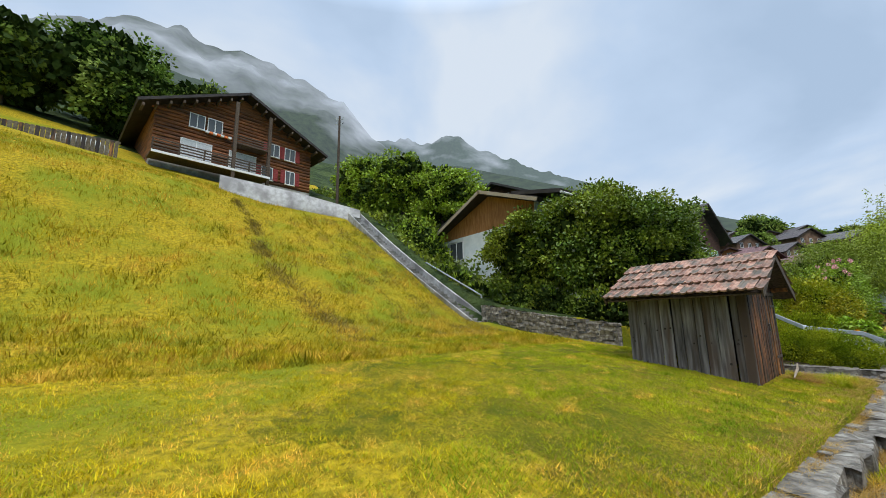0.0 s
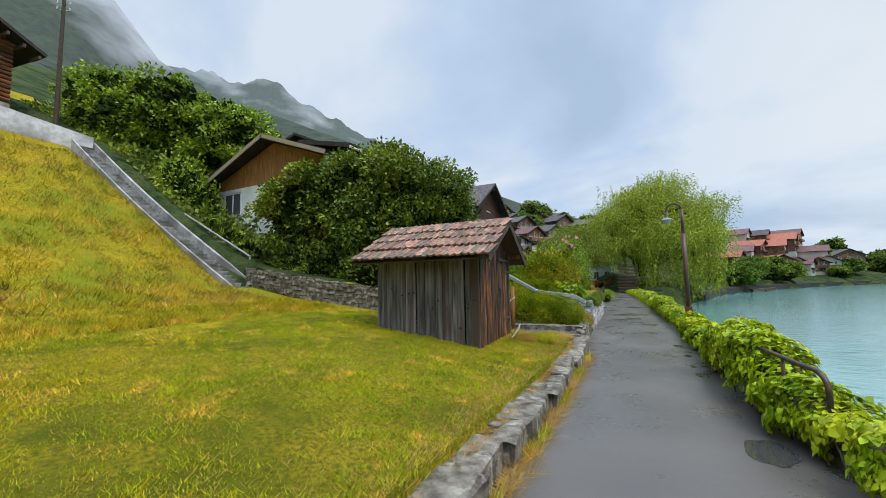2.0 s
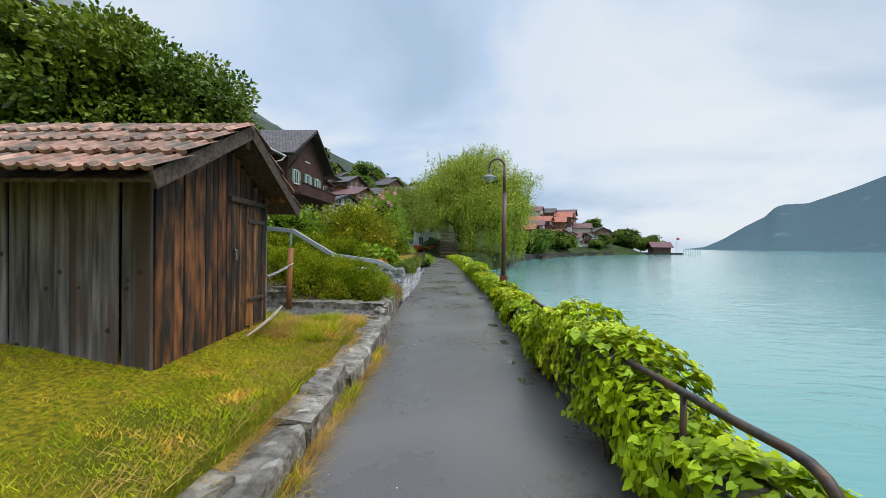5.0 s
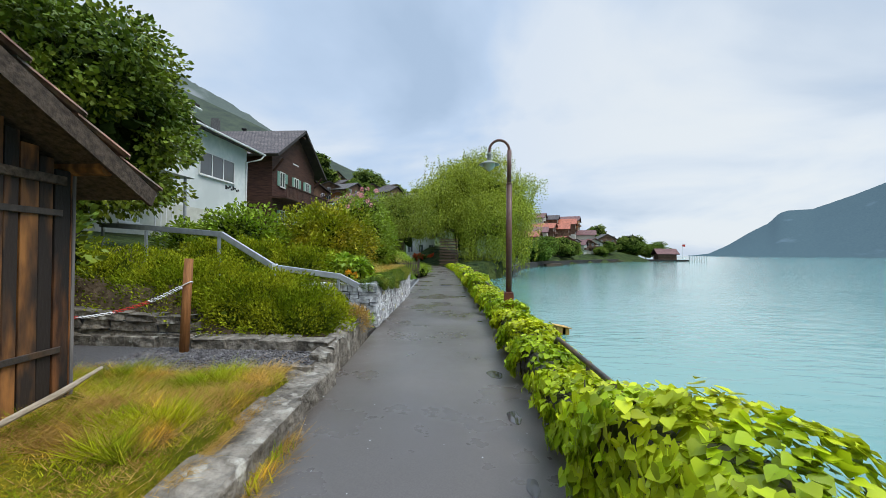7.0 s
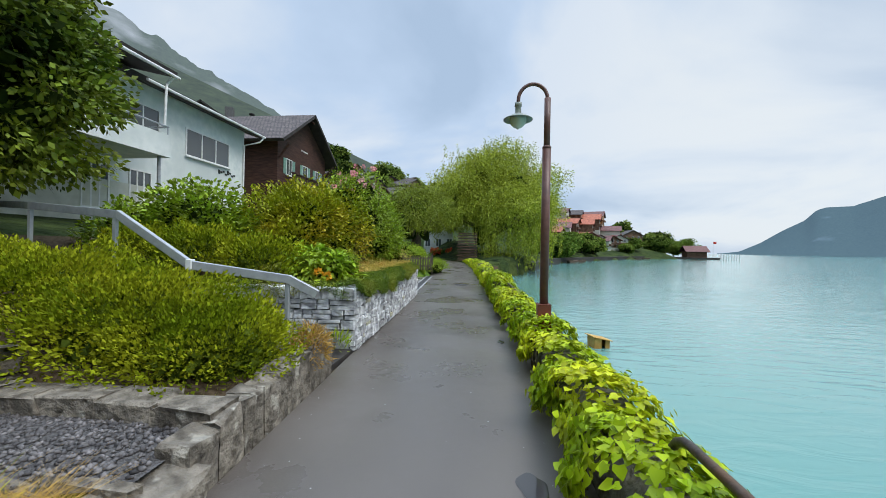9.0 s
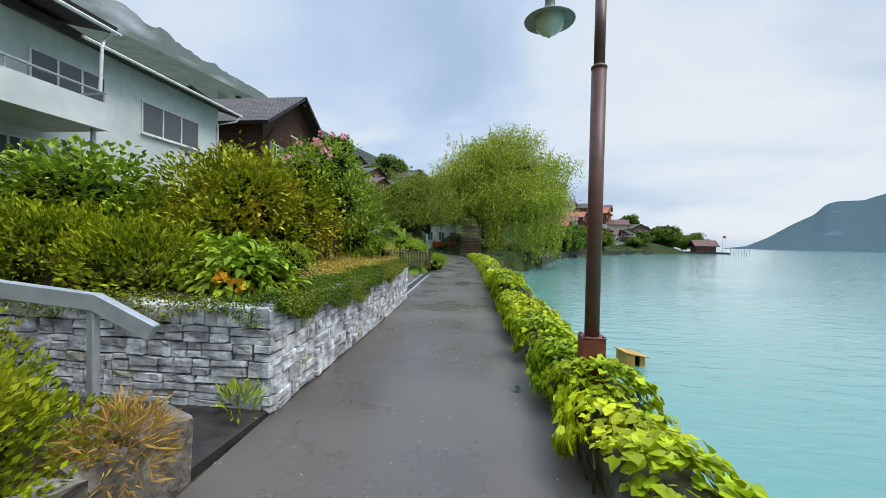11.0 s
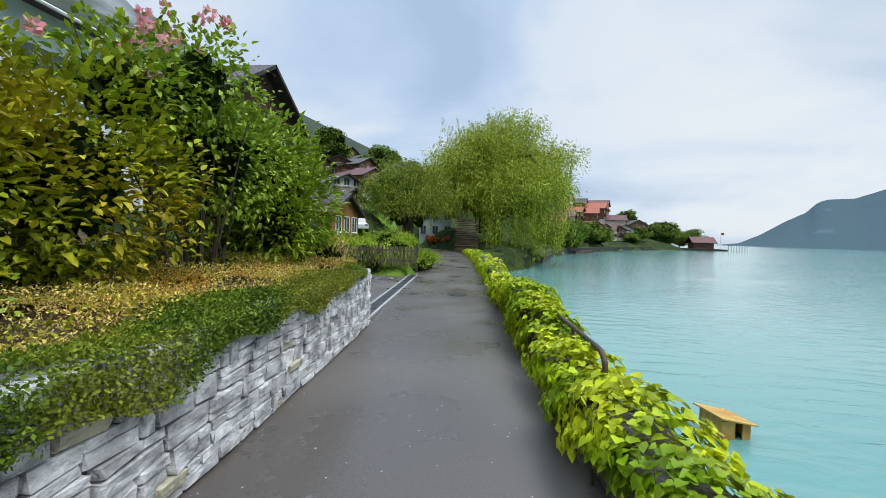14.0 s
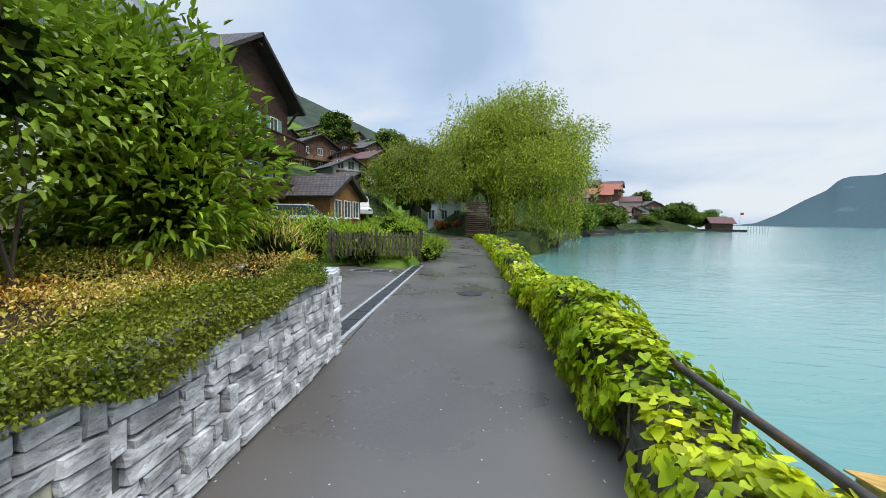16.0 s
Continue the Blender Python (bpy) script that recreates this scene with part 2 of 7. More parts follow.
WET_CONCRETE = mat("wet_dark_paving", (0.018, 0.015, 0.013), (0.05, 0.043, 0.037), 5, 0.75, bump=0.4, vary=0.1)
WALL_STONE = mat("mossy_wall_stone", (0.06, 0.055, 0.045), (0.22, 0.2, 0.17), 6, 0.9, (0.07, 0.08, 0.03), 1.6, 1.0, 9, vary=0, bdist=0.06)
GRAVEL = mat("dark_gravel", (0.04, 0.036, 0.035), (0.13, 0.12, 0.115), 40, 0.8, bump=1.0, bscale=45, vary=0, bdist=0.03)
PEBBLE = mat("gravel_stones", (0.04, 0.036, 0.036), (0.17, 0.155, 0.15), 8, 0.7, bump=0.2, vary=0.5)
FOREST_FLOOR = mat("woodland_slope", (0.012, 0.022, 0.009), (0.04, 0.06, 0.018), 1.5, 0.95, (0.06, 0.08, 0.022), 0.3, 1.0, 1.2, vary=0, bdist=0.6)
LAWN_SOIL = mat("lawn_soil", (0.13, 0.125, 0.01), (0.44, 0.33, 0.018), 24, 1.0, (0.12, 0.13, 0.008), 0.8, 1.0, 40, vary=0, bdist=0.08)
MEADOW = mat("village_meadow", (0.08, 0.15, 0.02), (0.15, 0.23, 0.03), 1.2, 0.95, (0.08, 0.14, 0.02), 0.12, 0.6, 3, vary=0, bdist=0.1)
SOIL_AND_SHADE = mat("garden_soil_and_shade", (0.05, 0.035, 0.02), (0.11, 0.08, 0.05), 14, 0.95, bump=0.8, vary=0)
STEEL = mat("galvanised_rail", (0.32, 0.34, 0.36), (0.42, 0.44, 0.46), 8, 0.45, bump=0.1, metal=0.3, vary=0.05)
IRON = mat("dark_iron_rail", (0.035, 0.028, 0.024), (0.075, 0.06, 0.05), 14, 0.5, (0.11, 0.06, 0.03), 5, 0.3, metal=0.2, vary=0)
LAMP_BROWN = mat("brown_lamp_paint", (0.1, 0.045, 0.035), (0.14, 0.065, 0.05), 10, 0.42, bump=0.1, vary=0)
LAMP_RED = mat("red_oxide_paint", (0.2, 0.045, 0.02), (0.27, 0.07, 0.035), 10, 0.5, (0.14, 0.04, 0.025), 3, 0.2, vary=0)
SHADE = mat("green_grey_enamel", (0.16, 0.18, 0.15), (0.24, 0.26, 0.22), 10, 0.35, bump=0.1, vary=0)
OPAL = glass_mat("opal_glass", (0.5, 0.56, 0.5))
WHITE_PAINT = mat("white_render", (0.66, 0.7, 0.68), (0.78, 0.8, 0.77), 3, 0.9, (0.58, 0.62, 0.6), 0.3, 0.15, 60, vary=0.02)
CREAM = mat("cream_base", (0.5, 0.5, 0.42), (0.6, 0.6, 0.52), 3, 0.9, bump=0.2, bscale=50, vary=0.02)
FRAME_WHITE = mat("white_frames", (0.7, 0.7, 0.68), (0.8, 0.8, 0.78), 9, 0.5, bump=0.05, vary=0.05)
SHUTTER = mat("green_shutters", (0.16, 0.3, 0.24), (0.24, 0.38, 0.31), 12, 0.6, bump=0.2, vary=0.1)
RED_SHUTTER = mat("red_shutters", (0.22, 0.02, 0.02), (0.32, 0.05, 0.04), 12, 0.6, bump=0.2, vary=0.1)
CHALET_WOOD = mat("chalet_wood", (0.14, 0.048, 0.018), (0.33, 0.12, 0.04), 3, 0.75, (0.09, 0.04, 0.02), 0.6, 0.5, 10, (0.6, 0.6, 6), 0.12)
DARK_CHALET = mat("dark_chalet_wood", (0.035, 0.014, 0.009), (0.085, 0.036, 0.024), 3, 0.75, None, 1, 0.4, 10, (0.6, 0.6, 6), 0.15)
FAR_WOOD = mat("village_wood", (0.09, 0.05, 0.03), (0.2, 0.12, 0.075), 1, 0.85, bump=0, vary=0.3)
GABLE_WOOD = mat("gable_boards", (0.22, 0.09, 0.025), (0.38, 0.18, 0.06), 5, 0.75, None, 1, 0.4, 10, (5, 5, 0.4), 0.2)
GLASS = glass_mat("window_glass", (0.08, 0.09, 0.095))
CURTAIN = mat("pale_curtain", (0.5, 0.52, 0.52), (0.62, 0.64, 0.64), 6, 0.9, bump=0, vary=0.1)
PLY = mat("yellow_plywood", (0.5, 0.29, 0.06), (0.62, 0.38, 0.1), 5, 0.6, (0.42, 0.22, 0.045), 1.5, 0.2, stretch=(1, 6, 1), vary=0.06)
ROPE_WHITE = mat("white_chain", (0.75, 0.73, 0.7), (0.82, 0.8, 0.78), 20, 0.5, bump=0, vary=0)
ROPE_RED = mat("red_chain", (0.5, 0.03, 0.02), (0.6, 0.05, 0.03), 20, 0.5, bump=0, vary=0)
POST_WOOD = mat("orange_post", (0.2, 0.075, 0.02), (0.36, 0.15, 0.045), 6, 0.7, None, 1, 0.4, 20, (6, 6, 0.6), 0)
FENCE_WOOD = mat("dark_fence", (0.07, 0.055, 0.035), (0.15, 0.12, 0.08), 10, 0.8, bump=0.4, vary=0.25)
CAR_WHITE = mat("white_car_paint", (0.7, 0.7, 0.72), (0.75, 0.75, 0.77), 2, 0.2, bump=0, vary=0)
RUBBER = mat("rubber", (0.015, 0.015, 0.015), (0.03, 0.03, 0.03), 9, 0.8, bump=0, vary=0)
CHROME = mat("chrome", (0.5, 0.5, 0.5), (0.6, 0.6, 0.6), 5, 0.2, bump=0, vary=0, metal=1)
INK = mat("dark_lettering", (0.02, 0.02, 0.02), (0.03, 0.03, 0.03), 5, 0.7, bump=0, vary=0)
LIGHT_STONE = mat("pale_kerb", (0.25, 0.25, 0.25), (0.36, 0.36, 0.35), 9, 0.8, bump=0.3, vary=0.1)
GRATE = mat("iron_grate", (0.03, 0.03, 0.032), (0.07, 0.068, 0.068), 14, 0.5, bump=0.3, vary=0, metal=0.4)


def tile_mat(name, c1, c2, along="x", w=0.3, h=0.36):
    """Roof covering seen from afar: courses of tiles as relief, with each tile its own tone."""
    m = mat(name, c1, c2, 2.5, 0.7, None, 1, 0, vary=0.1)
    nt = m.node_tree
    n, link = nt.nodes.new, nt.links.new
    tc, mp, br = n("ShaderNodeTexCoord"), n("ShaderNodeMapping"), n("ShaderNodeTexBrick")
    link(tc.outputs["UV"], mp.inputs[0])
    link(mp.outputs[0], br.inputs["Vector"])
    br.inputs["Color1"].default_value, br.inputs["Color2"].default_value = (0.7, 0.7, 0.7, 1), (1, 1, 1, 1)
    br.inputs["Mortar"].default_value = (0.25, 0.25, 0.25, 1)
    br.inputs["Scale"].default_value = 1.0
    br.inputs["Brick Width"].default_value, br.inputs["Row Height"].default_value = w, h
    br.inputs["Mortar Size"].default_value = 0.03
    bsdf = nt.nodes["Principled BSDF"]
    old = bsdf.inputs["Base Color"].links[0].from_socket
    mul = n("ShaderNodeMix"); mul.data_type, mul.blend_type = "RGBA", "MULTIPLY"
    mul.inputs["Factor"].default_value = 1
    link(old, mul.inputs["A"]); link(br.outputs["Color"], mul.inputs["B"])
    link(mul.outputs["Result"], bsdf.inputs["Base Color"])
    bp = n("ShaderNodeBump")
    bp.inputs["Strength"].default_value, bp.inputs["Distance"].default_value = 0.8, 0.04
    link(br.outputs["Color"], bp.inputs["Height"]); link(bp.outputs[0], bsdf.inputs["Normal"])
    return m


ROOF_DARK = tile_mat("brown_roof_tiles", (0.09, 0.07, 0.065), (0.16, 0.125, 0.115))
ROOF_GREY = tile_mat("grey_roof_tiles", (0.1, 0.09, 0.082), (0.18, 0.16, 0.145))
ROOF_RED = tile_mat("red_roof_tiles", (0.4, 0.11, 0.06), (0.54, 0.18, 0.1), w=0.5, h=0.6)
ROOF_PLUM = tile_mat("plum_roof_tiles", (0.17, 0.075, 0.07), (0.25, 0.12, 0.11), w=0.5, h=0.6)


def water_mat():
    m = mat("glacial_lake", (0.115, 0.27, 0.245), (0.14, 0.3, 0.27), 0.02, 0.1, None, 1, 0, vary=0, spec=0.5)
    nt = m.node_tree
    n, link = nt.nodes.new, nt.links.new
    geo, mp = n("ShaderNodeNewGeometry"), n("ShaderNodeMapping")
    mp.inputs["Rotation"].default_value = (0, 0, radians(25))
    mp.inputs["Scale"].default_value = (0.35, 1.0, 1)
    link(geo.outputs["Position"], mp.inputs[0])
    a, b = n("ShaderNodeTexNoise"), n("ShaderNodeTexNoise")
    a.inputs["Scale"].default_value, a.inputs["Detail"].default_value, a.inputs["Distortion"].default_value = 1.9, 6, 0.8
    b.inputs["Scale"].default_value, b.inputs["Detail"].default_value = 0.14, 3
    link(mp.outputs[0], a.inputs["Vector"]); link(mp.outputs[0], b.inputs["Vector"])
    mul = n("ShaderNodeMath"); mul.operation = "MULTIPLY"
    link(a.outputs["Fac"], mul.inputs[0]); link(b.outputs["Fac"], mul.inputs[1])
    bp = n("ShaderNodeBump")
    bp.inputs["Strength"].default_value, bp.inputs["Distance"].default_value = 0.6, 0.16
    link(mul.outputs[0], bp.inputs["Height"])
    link(bp.outputs[0], nt.nodes["Principled BSDF"].inputs["Normal"])
    return m


LAKE = water_mat()
PUDDLE = glass_mat("puddle_water", (0.05, 0.048, 0.046))


def mountain_mat(name, forest, forest2, haze, base_mix, z_lo, z_hi, top_fade):
    """Far backdrop: wooded slope with the haze of damp air painted in as glow, its upper part faded out as low cloud.
    """
    m = bpy.data.materials.new(name)
    m.use_nodes = True
    nt = m.node_tree
    nt.nodes.clear()
    n, link = nt.nodes.new, nt.links.new
    out = n("ShaderNodeOutputMaterial")
    geo, sep = n("ShaderNodeNewGeometry"), n("ShaderNodeSeparateXYZ")
    link(geo.outputs["Position"], sep.inputs[0])
    fine = n("ShaderNodeTexNoise"); fine.inputs["Scale"].default_value, fine.inputs["Detail"].default_value = 0.11, 9
    fine.inputs["Roughness"].default_value = 0.78
    link(geo.outputs["Position"], fine.inputs["Vector"])
    rmp = n("ShaderNodeMapRange"); rmp.inputs["From Min"].default_value, rmp.inputs["From Max"].default_value = 0.35, 0.62
    link(fine.outputs["Fac"], rmp.inputs["Value"])
    col = n("ShaderNodeMix"); col.data_type = "RGBA"
    col.inputs["A"].default_value, col.inputs["B"].default_value = (*forest, 1), (*forest2, 1)
    link(rmp.outputs[0], col.inputs["Factor"])
    # the haze is emission mixed into the slope's own surface
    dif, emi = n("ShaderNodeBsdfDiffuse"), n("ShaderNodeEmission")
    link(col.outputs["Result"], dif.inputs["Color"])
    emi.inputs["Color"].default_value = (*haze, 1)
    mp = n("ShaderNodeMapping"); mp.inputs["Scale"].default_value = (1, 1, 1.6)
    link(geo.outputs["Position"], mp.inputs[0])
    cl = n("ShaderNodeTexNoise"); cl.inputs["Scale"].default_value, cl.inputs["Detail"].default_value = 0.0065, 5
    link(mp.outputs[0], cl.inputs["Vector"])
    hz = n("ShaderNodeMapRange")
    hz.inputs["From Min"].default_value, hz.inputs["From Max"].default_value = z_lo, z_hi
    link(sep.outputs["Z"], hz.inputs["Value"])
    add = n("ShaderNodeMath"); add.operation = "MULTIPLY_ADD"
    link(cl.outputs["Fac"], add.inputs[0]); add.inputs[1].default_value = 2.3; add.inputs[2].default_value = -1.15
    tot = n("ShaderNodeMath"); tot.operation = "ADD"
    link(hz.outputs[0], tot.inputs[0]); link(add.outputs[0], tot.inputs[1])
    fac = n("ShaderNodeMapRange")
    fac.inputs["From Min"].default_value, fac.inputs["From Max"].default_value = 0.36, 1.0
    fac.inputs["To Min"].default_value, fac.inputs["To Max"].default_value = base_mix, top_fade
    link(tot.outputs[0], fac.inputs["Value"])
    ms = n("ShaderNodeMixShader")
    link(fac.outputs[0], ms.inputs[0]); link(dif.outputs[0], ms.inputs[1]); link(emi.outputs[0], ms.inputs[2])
    tr, ms2 = n("ShaderNodeBsdfTransparent"), n("ShaderNodeMixShader")
    fade = n("ShaderNodeMapRange")
    fade.inputs["From Min"].default_value, fade.inputs["From Max"].default_value = 0.75, 1.25
    link(tot.outputs[0], fade.inputs["Value"])
    link(fade.outputs[0], ms2.inputs[0]); link(ms.outputs[0], ms2.inputs[1]); link(tr.outputs[0], ms2.inputs[2])
    link(ms2.outputs[0], out.inputs["Surface"])
    return m


# colour of the haze that the slopes themselves give off
PAINTED_HAZE = (0.53, 0.6, 0.71)
MOUNTAIN_NEAR = mountain_mat("wooded_mountain_painted_haze", (0.006, 0.016, 0.008), (0.04, 0.06, 0.026), PAINTED_HAZE, 0.12, 130, 420, 0.85)
MOUNTAIN_MID = mountain_mat("painted_mist_mountain", (0.02, 0.04, 0.03), (0.05, 0.08, 0.05), PAINTED_HAZE, 0.2, 330, 760, 0.85)
MOUNTAIN_FAR = mountain_mat("painted_haze_mountain", (0.03, 0.06, 0.07), (0.06, 0.1, 0.1), (0.22, 0.33, 0.46), 0.27, 420, 800, 0.9)

# ---- small building helpers ----


def part(name, bm, material, parent=None, label="", smooth=False, m=None):
    me = bpy.data.meshes.new(name)
    bm.to_mesh(me)
    bm.free()
    if smooth:
        me.polygons.foreach_set("use_smooth", [True] * len(me.polygons))
    me.materials.append(material)
    ob = new(name, me)
    if parent:
        ob.parent = parent
    if m is not None:
        ob.matrix_basis = m
    return tagged(ob, label)


def piece(name, me, parent, m):
    ob = new(name, me)
    ob.parent = parent
    ob.matrix_basis = m
    return ob


def thing(name, label, category, m=None, group="", kind=""):
    ob = new(name)
    ob.empty_display_size = 0.2
    if m is not None:
        ob.matrix_basis = m
    return tagged(ob, label, category, group, kind)


def mesh_np(name, verts, faces, material, parent=None, label="", smooth=False):
    """One mesh from arrays: verts (n, 3), faces (k, corners)."""
    me = bpy.data.meshes.new(name)
    verts, faces = np.asarray(verts, np.float32), np.asarray(faces, np.int32)
    me.vertices.add(len(verts))
    me.vertices.foreach_set("co", verts.ravel())
    k = faces.shape[1]
    me.loops.add(faces.size)
    me.loops.foreach_set("vertex_index", faces.ravel())
    me.polygons.add(len(faces))
    me.polygons.foreach_set("loop_start", np.arange(len(faces), dtype=np.int32) * k)
    me.polygons.foreach_set("loop_total", np.full(len(faces), k, np.int32))
    if smooth:
        me.polygons.foreach_set("use_smooth", np.ones(len(faces), bool))
    me.update(calc_edges=True)
    me.materials.append(material)
    ob = new(name, me)
    if parent:
        ob.parent = parent
    return tagged(ob, label)


def box(bm, x0, y0, z0, x1, y1, z1, m=None, bevel=0.0):
    made = bmesh.ops.create_cube(bm, size=1)["verts"]
    place = Matrix.LocRotScale(((x0 + x1) / 2, (y0 + y1) / 2, (z0 + z1) / 2), None, (abs(x1 - x0), abs(y1 - y0), abs(z1 - z0)))
    bmesh.ops.transform(bm, matrix=(m @ place) if m is not None else place, verts=made)
    if bevel:
        edges = list({e for v in made for e in v.link_edges})
        bmesh.ops.bevel(bm, geom=edges, offset=bevel, segments=1, affect="EDGES")
    return made


def boxed(x0, y0, z0, x1, y1, z1, bevel=0.0):
    bm = bmesh.new()
    box(bm, x0, y0, z0, x1, y1, z1, None, bevel)
    return bm


def tube(bm, pts, radii, seg=8, cap=True):
    """A round bar along pts, with a radius for each point."""
    pts = [Vector(p) for p in pts]
    radii = radii if hasattr(radii, "__len__") else [radii] * len(pts)
    rings = []
    side = None
    for i, p in enumerate(pts):
        d = (pts[min(i + 1, len(pts) - 1)] - pts[max(i - 1, 0)]).normalized()
        if side is None:
            side = d.orthogonal().normalized()
        else:
            side = (side - d * side.dot(d)).normalized()
        up = d.cross(side)
        rings.append([bm.verts.new(p + radii[i] * (math.cos(a) * side + math.sin(a) * up)) for a in (2 * math.pi * k / seg for k in range(seg))])
    for a, b in zip(rings, rings[1:]):
        for k in range(seg):
            bm.faces.new((a[k], a[(k + 1) % seg], b[(k + 1) % seg], b[k]))
    if cap:
        bm.faces.new(list(reversed(rings[0])))
        bm.faces.new(rings[-1])
    return bm


def lathe(bm, profile, seg=20, at=(0, 0, 0)):
    rings = [[bm.verts.new((at[0] + r * math.cos(2 * math.pi * k / seg), at[1] + r * math.sin(2 * math.pi * k / seg), at[2] + z)) for k in range(seg)] for r, z in profile]
    for a, b in zip(rings, rings[1:]):
        for k in range(seg):
            bm.faces.new((a[k], a[(k + 1) % seg], b[(k + 1) % seg], b[k]))
    return bm


def prism(bm, poly, y0, y1):
    """An outline in x and z drawn out from y0 to y1."""
    a = [bm.verts.new((x, y0, z)) for x, z in poly]
    b = [bm.verts.new((x, y1, z)) for x, z in poly]
    bm.faces.new(a)
    bm.faces.new(list(reversed(b)))
    for i in range(len(poly)):
        j = (i + 1) % len(poly)
        bm.faces.new((a[j], a[i], b[i], b[j]))
    bmesh.ops.recalc_face_normals(bm, faces=bm.faces[:])
    return bm


def slab(bm, corners, thick):
    """A flat four-cornered plate, thick downwards along its normal, with UV in metres."""
    c = [Vector(p) for p in corners]
    n = (c[1] - c[0]).cross(c[3] - c[0]).normalized()
    if n.z < 0:
        n = -n
    top = [bm.verts.new(p) for p in c]
    low = [bm.verts.new(p - n * thick) for p in c]
    uv = bm.loops.layers.uv.verify()
    f = bm.faces.new(top)
    u, v = (c[1] - c[0]).normalized(), None
    v = n.cross(u)
    for lp in f.loops:
        d = lp.vert.co - c[0]
        lp[uv].uv = (d.dot(u), d.dot(v))
    bm.faces.new(list(reversed(low)))
    for i in range(4):
        j = (i + 1) % 4
        bm.faces.new((top[j], top[i], low[i], low[j]))
    bmesh.ops.recalc_face_normals(bm, faces=bm.faces[:])
    return bm


rng = np.random.default_rng(7)


def unit(n, r=rng):
    v = r.normal(size=(n, 3))
    return v / np.linalg.norm(v, axis=1, keepdims=True)


def leaf_arrays(at, aim, size, wide=0.5, fold=0.15, spin=None):
    """Folded four-cornered leaves: one at each point, pointing along aim."""
    n = len(at)
    aim = aim / (np.linalg.norm(aim, axis=1, keepdims=True) + 1e-9)
    other = unit(n) if spin is None else spin
    side = np.cross(aim, other)
    side /= np.linalg.norm(side, axis=1, keepdims=True) + 1e-9
    nor = np.cross(side, aim)
    s = np.broadcast_to(np.asarray(size, float), (n,))[:, None]
    mid = at + aim * s * 0.45 - nor * s * fold
    v = np.stack([at, mid + side * s * wide * 0.5 + nor * s * fold, at + aim * s, mid - side * s * wide * 0.5 + nor * s * fold], 1).reshape(-1, 3)
    f = np.arange(4 * n).reshape(-1, 4)
    return v, f


def fine_leaves(at, aim, size, wide=0.5, fold=0.12):
    """Pointed leaves of two halves, folded along the midrib and curling down at the tip."""
    n = len(at)
    aim = aim / (np.linalg.norm(aim, axis=1, keepdims=True) + 1e-9)
    side = np.cross(aim, unit(n) * 0.5 + np.array([0, 0, 1.0]))
    side /= np.linalg.norm(side, axis=1, keepdims=True) + 1e-9
    nor = np.cross(side, aim)
    s = np.broadcast_to(np.asarray(size, float), (n,))[:, None]
    tip = at + aim * s - nor * s * 0.22
    a, b = at + aim * s * 0.3 + nor * s * fold, at + aim * s * 0.68 + nor * s * (fold * 0.6 - 0.06)
    w, w2 = side * s * wide * 0.5, side * s * wide * 0.38
    v = np.stack([at, a + w, b + w2, tip, b - w2, a - w], 1).reshape(-1, 3)
    k = (np.arange(n) * 6)[:, None]
    return v, np.concatenate([k + np.array([0, 1, 2, 3]), k + np.array([0, 3, 4, 5])])


def joined(chunks):
    vs, fs, k = [], [], 0
    for v, f in chunks:
        vs.append(v)
        fs.append(f + k)
        k += len(v)
    return np.concatenate(vs), np.concatenate(fs)


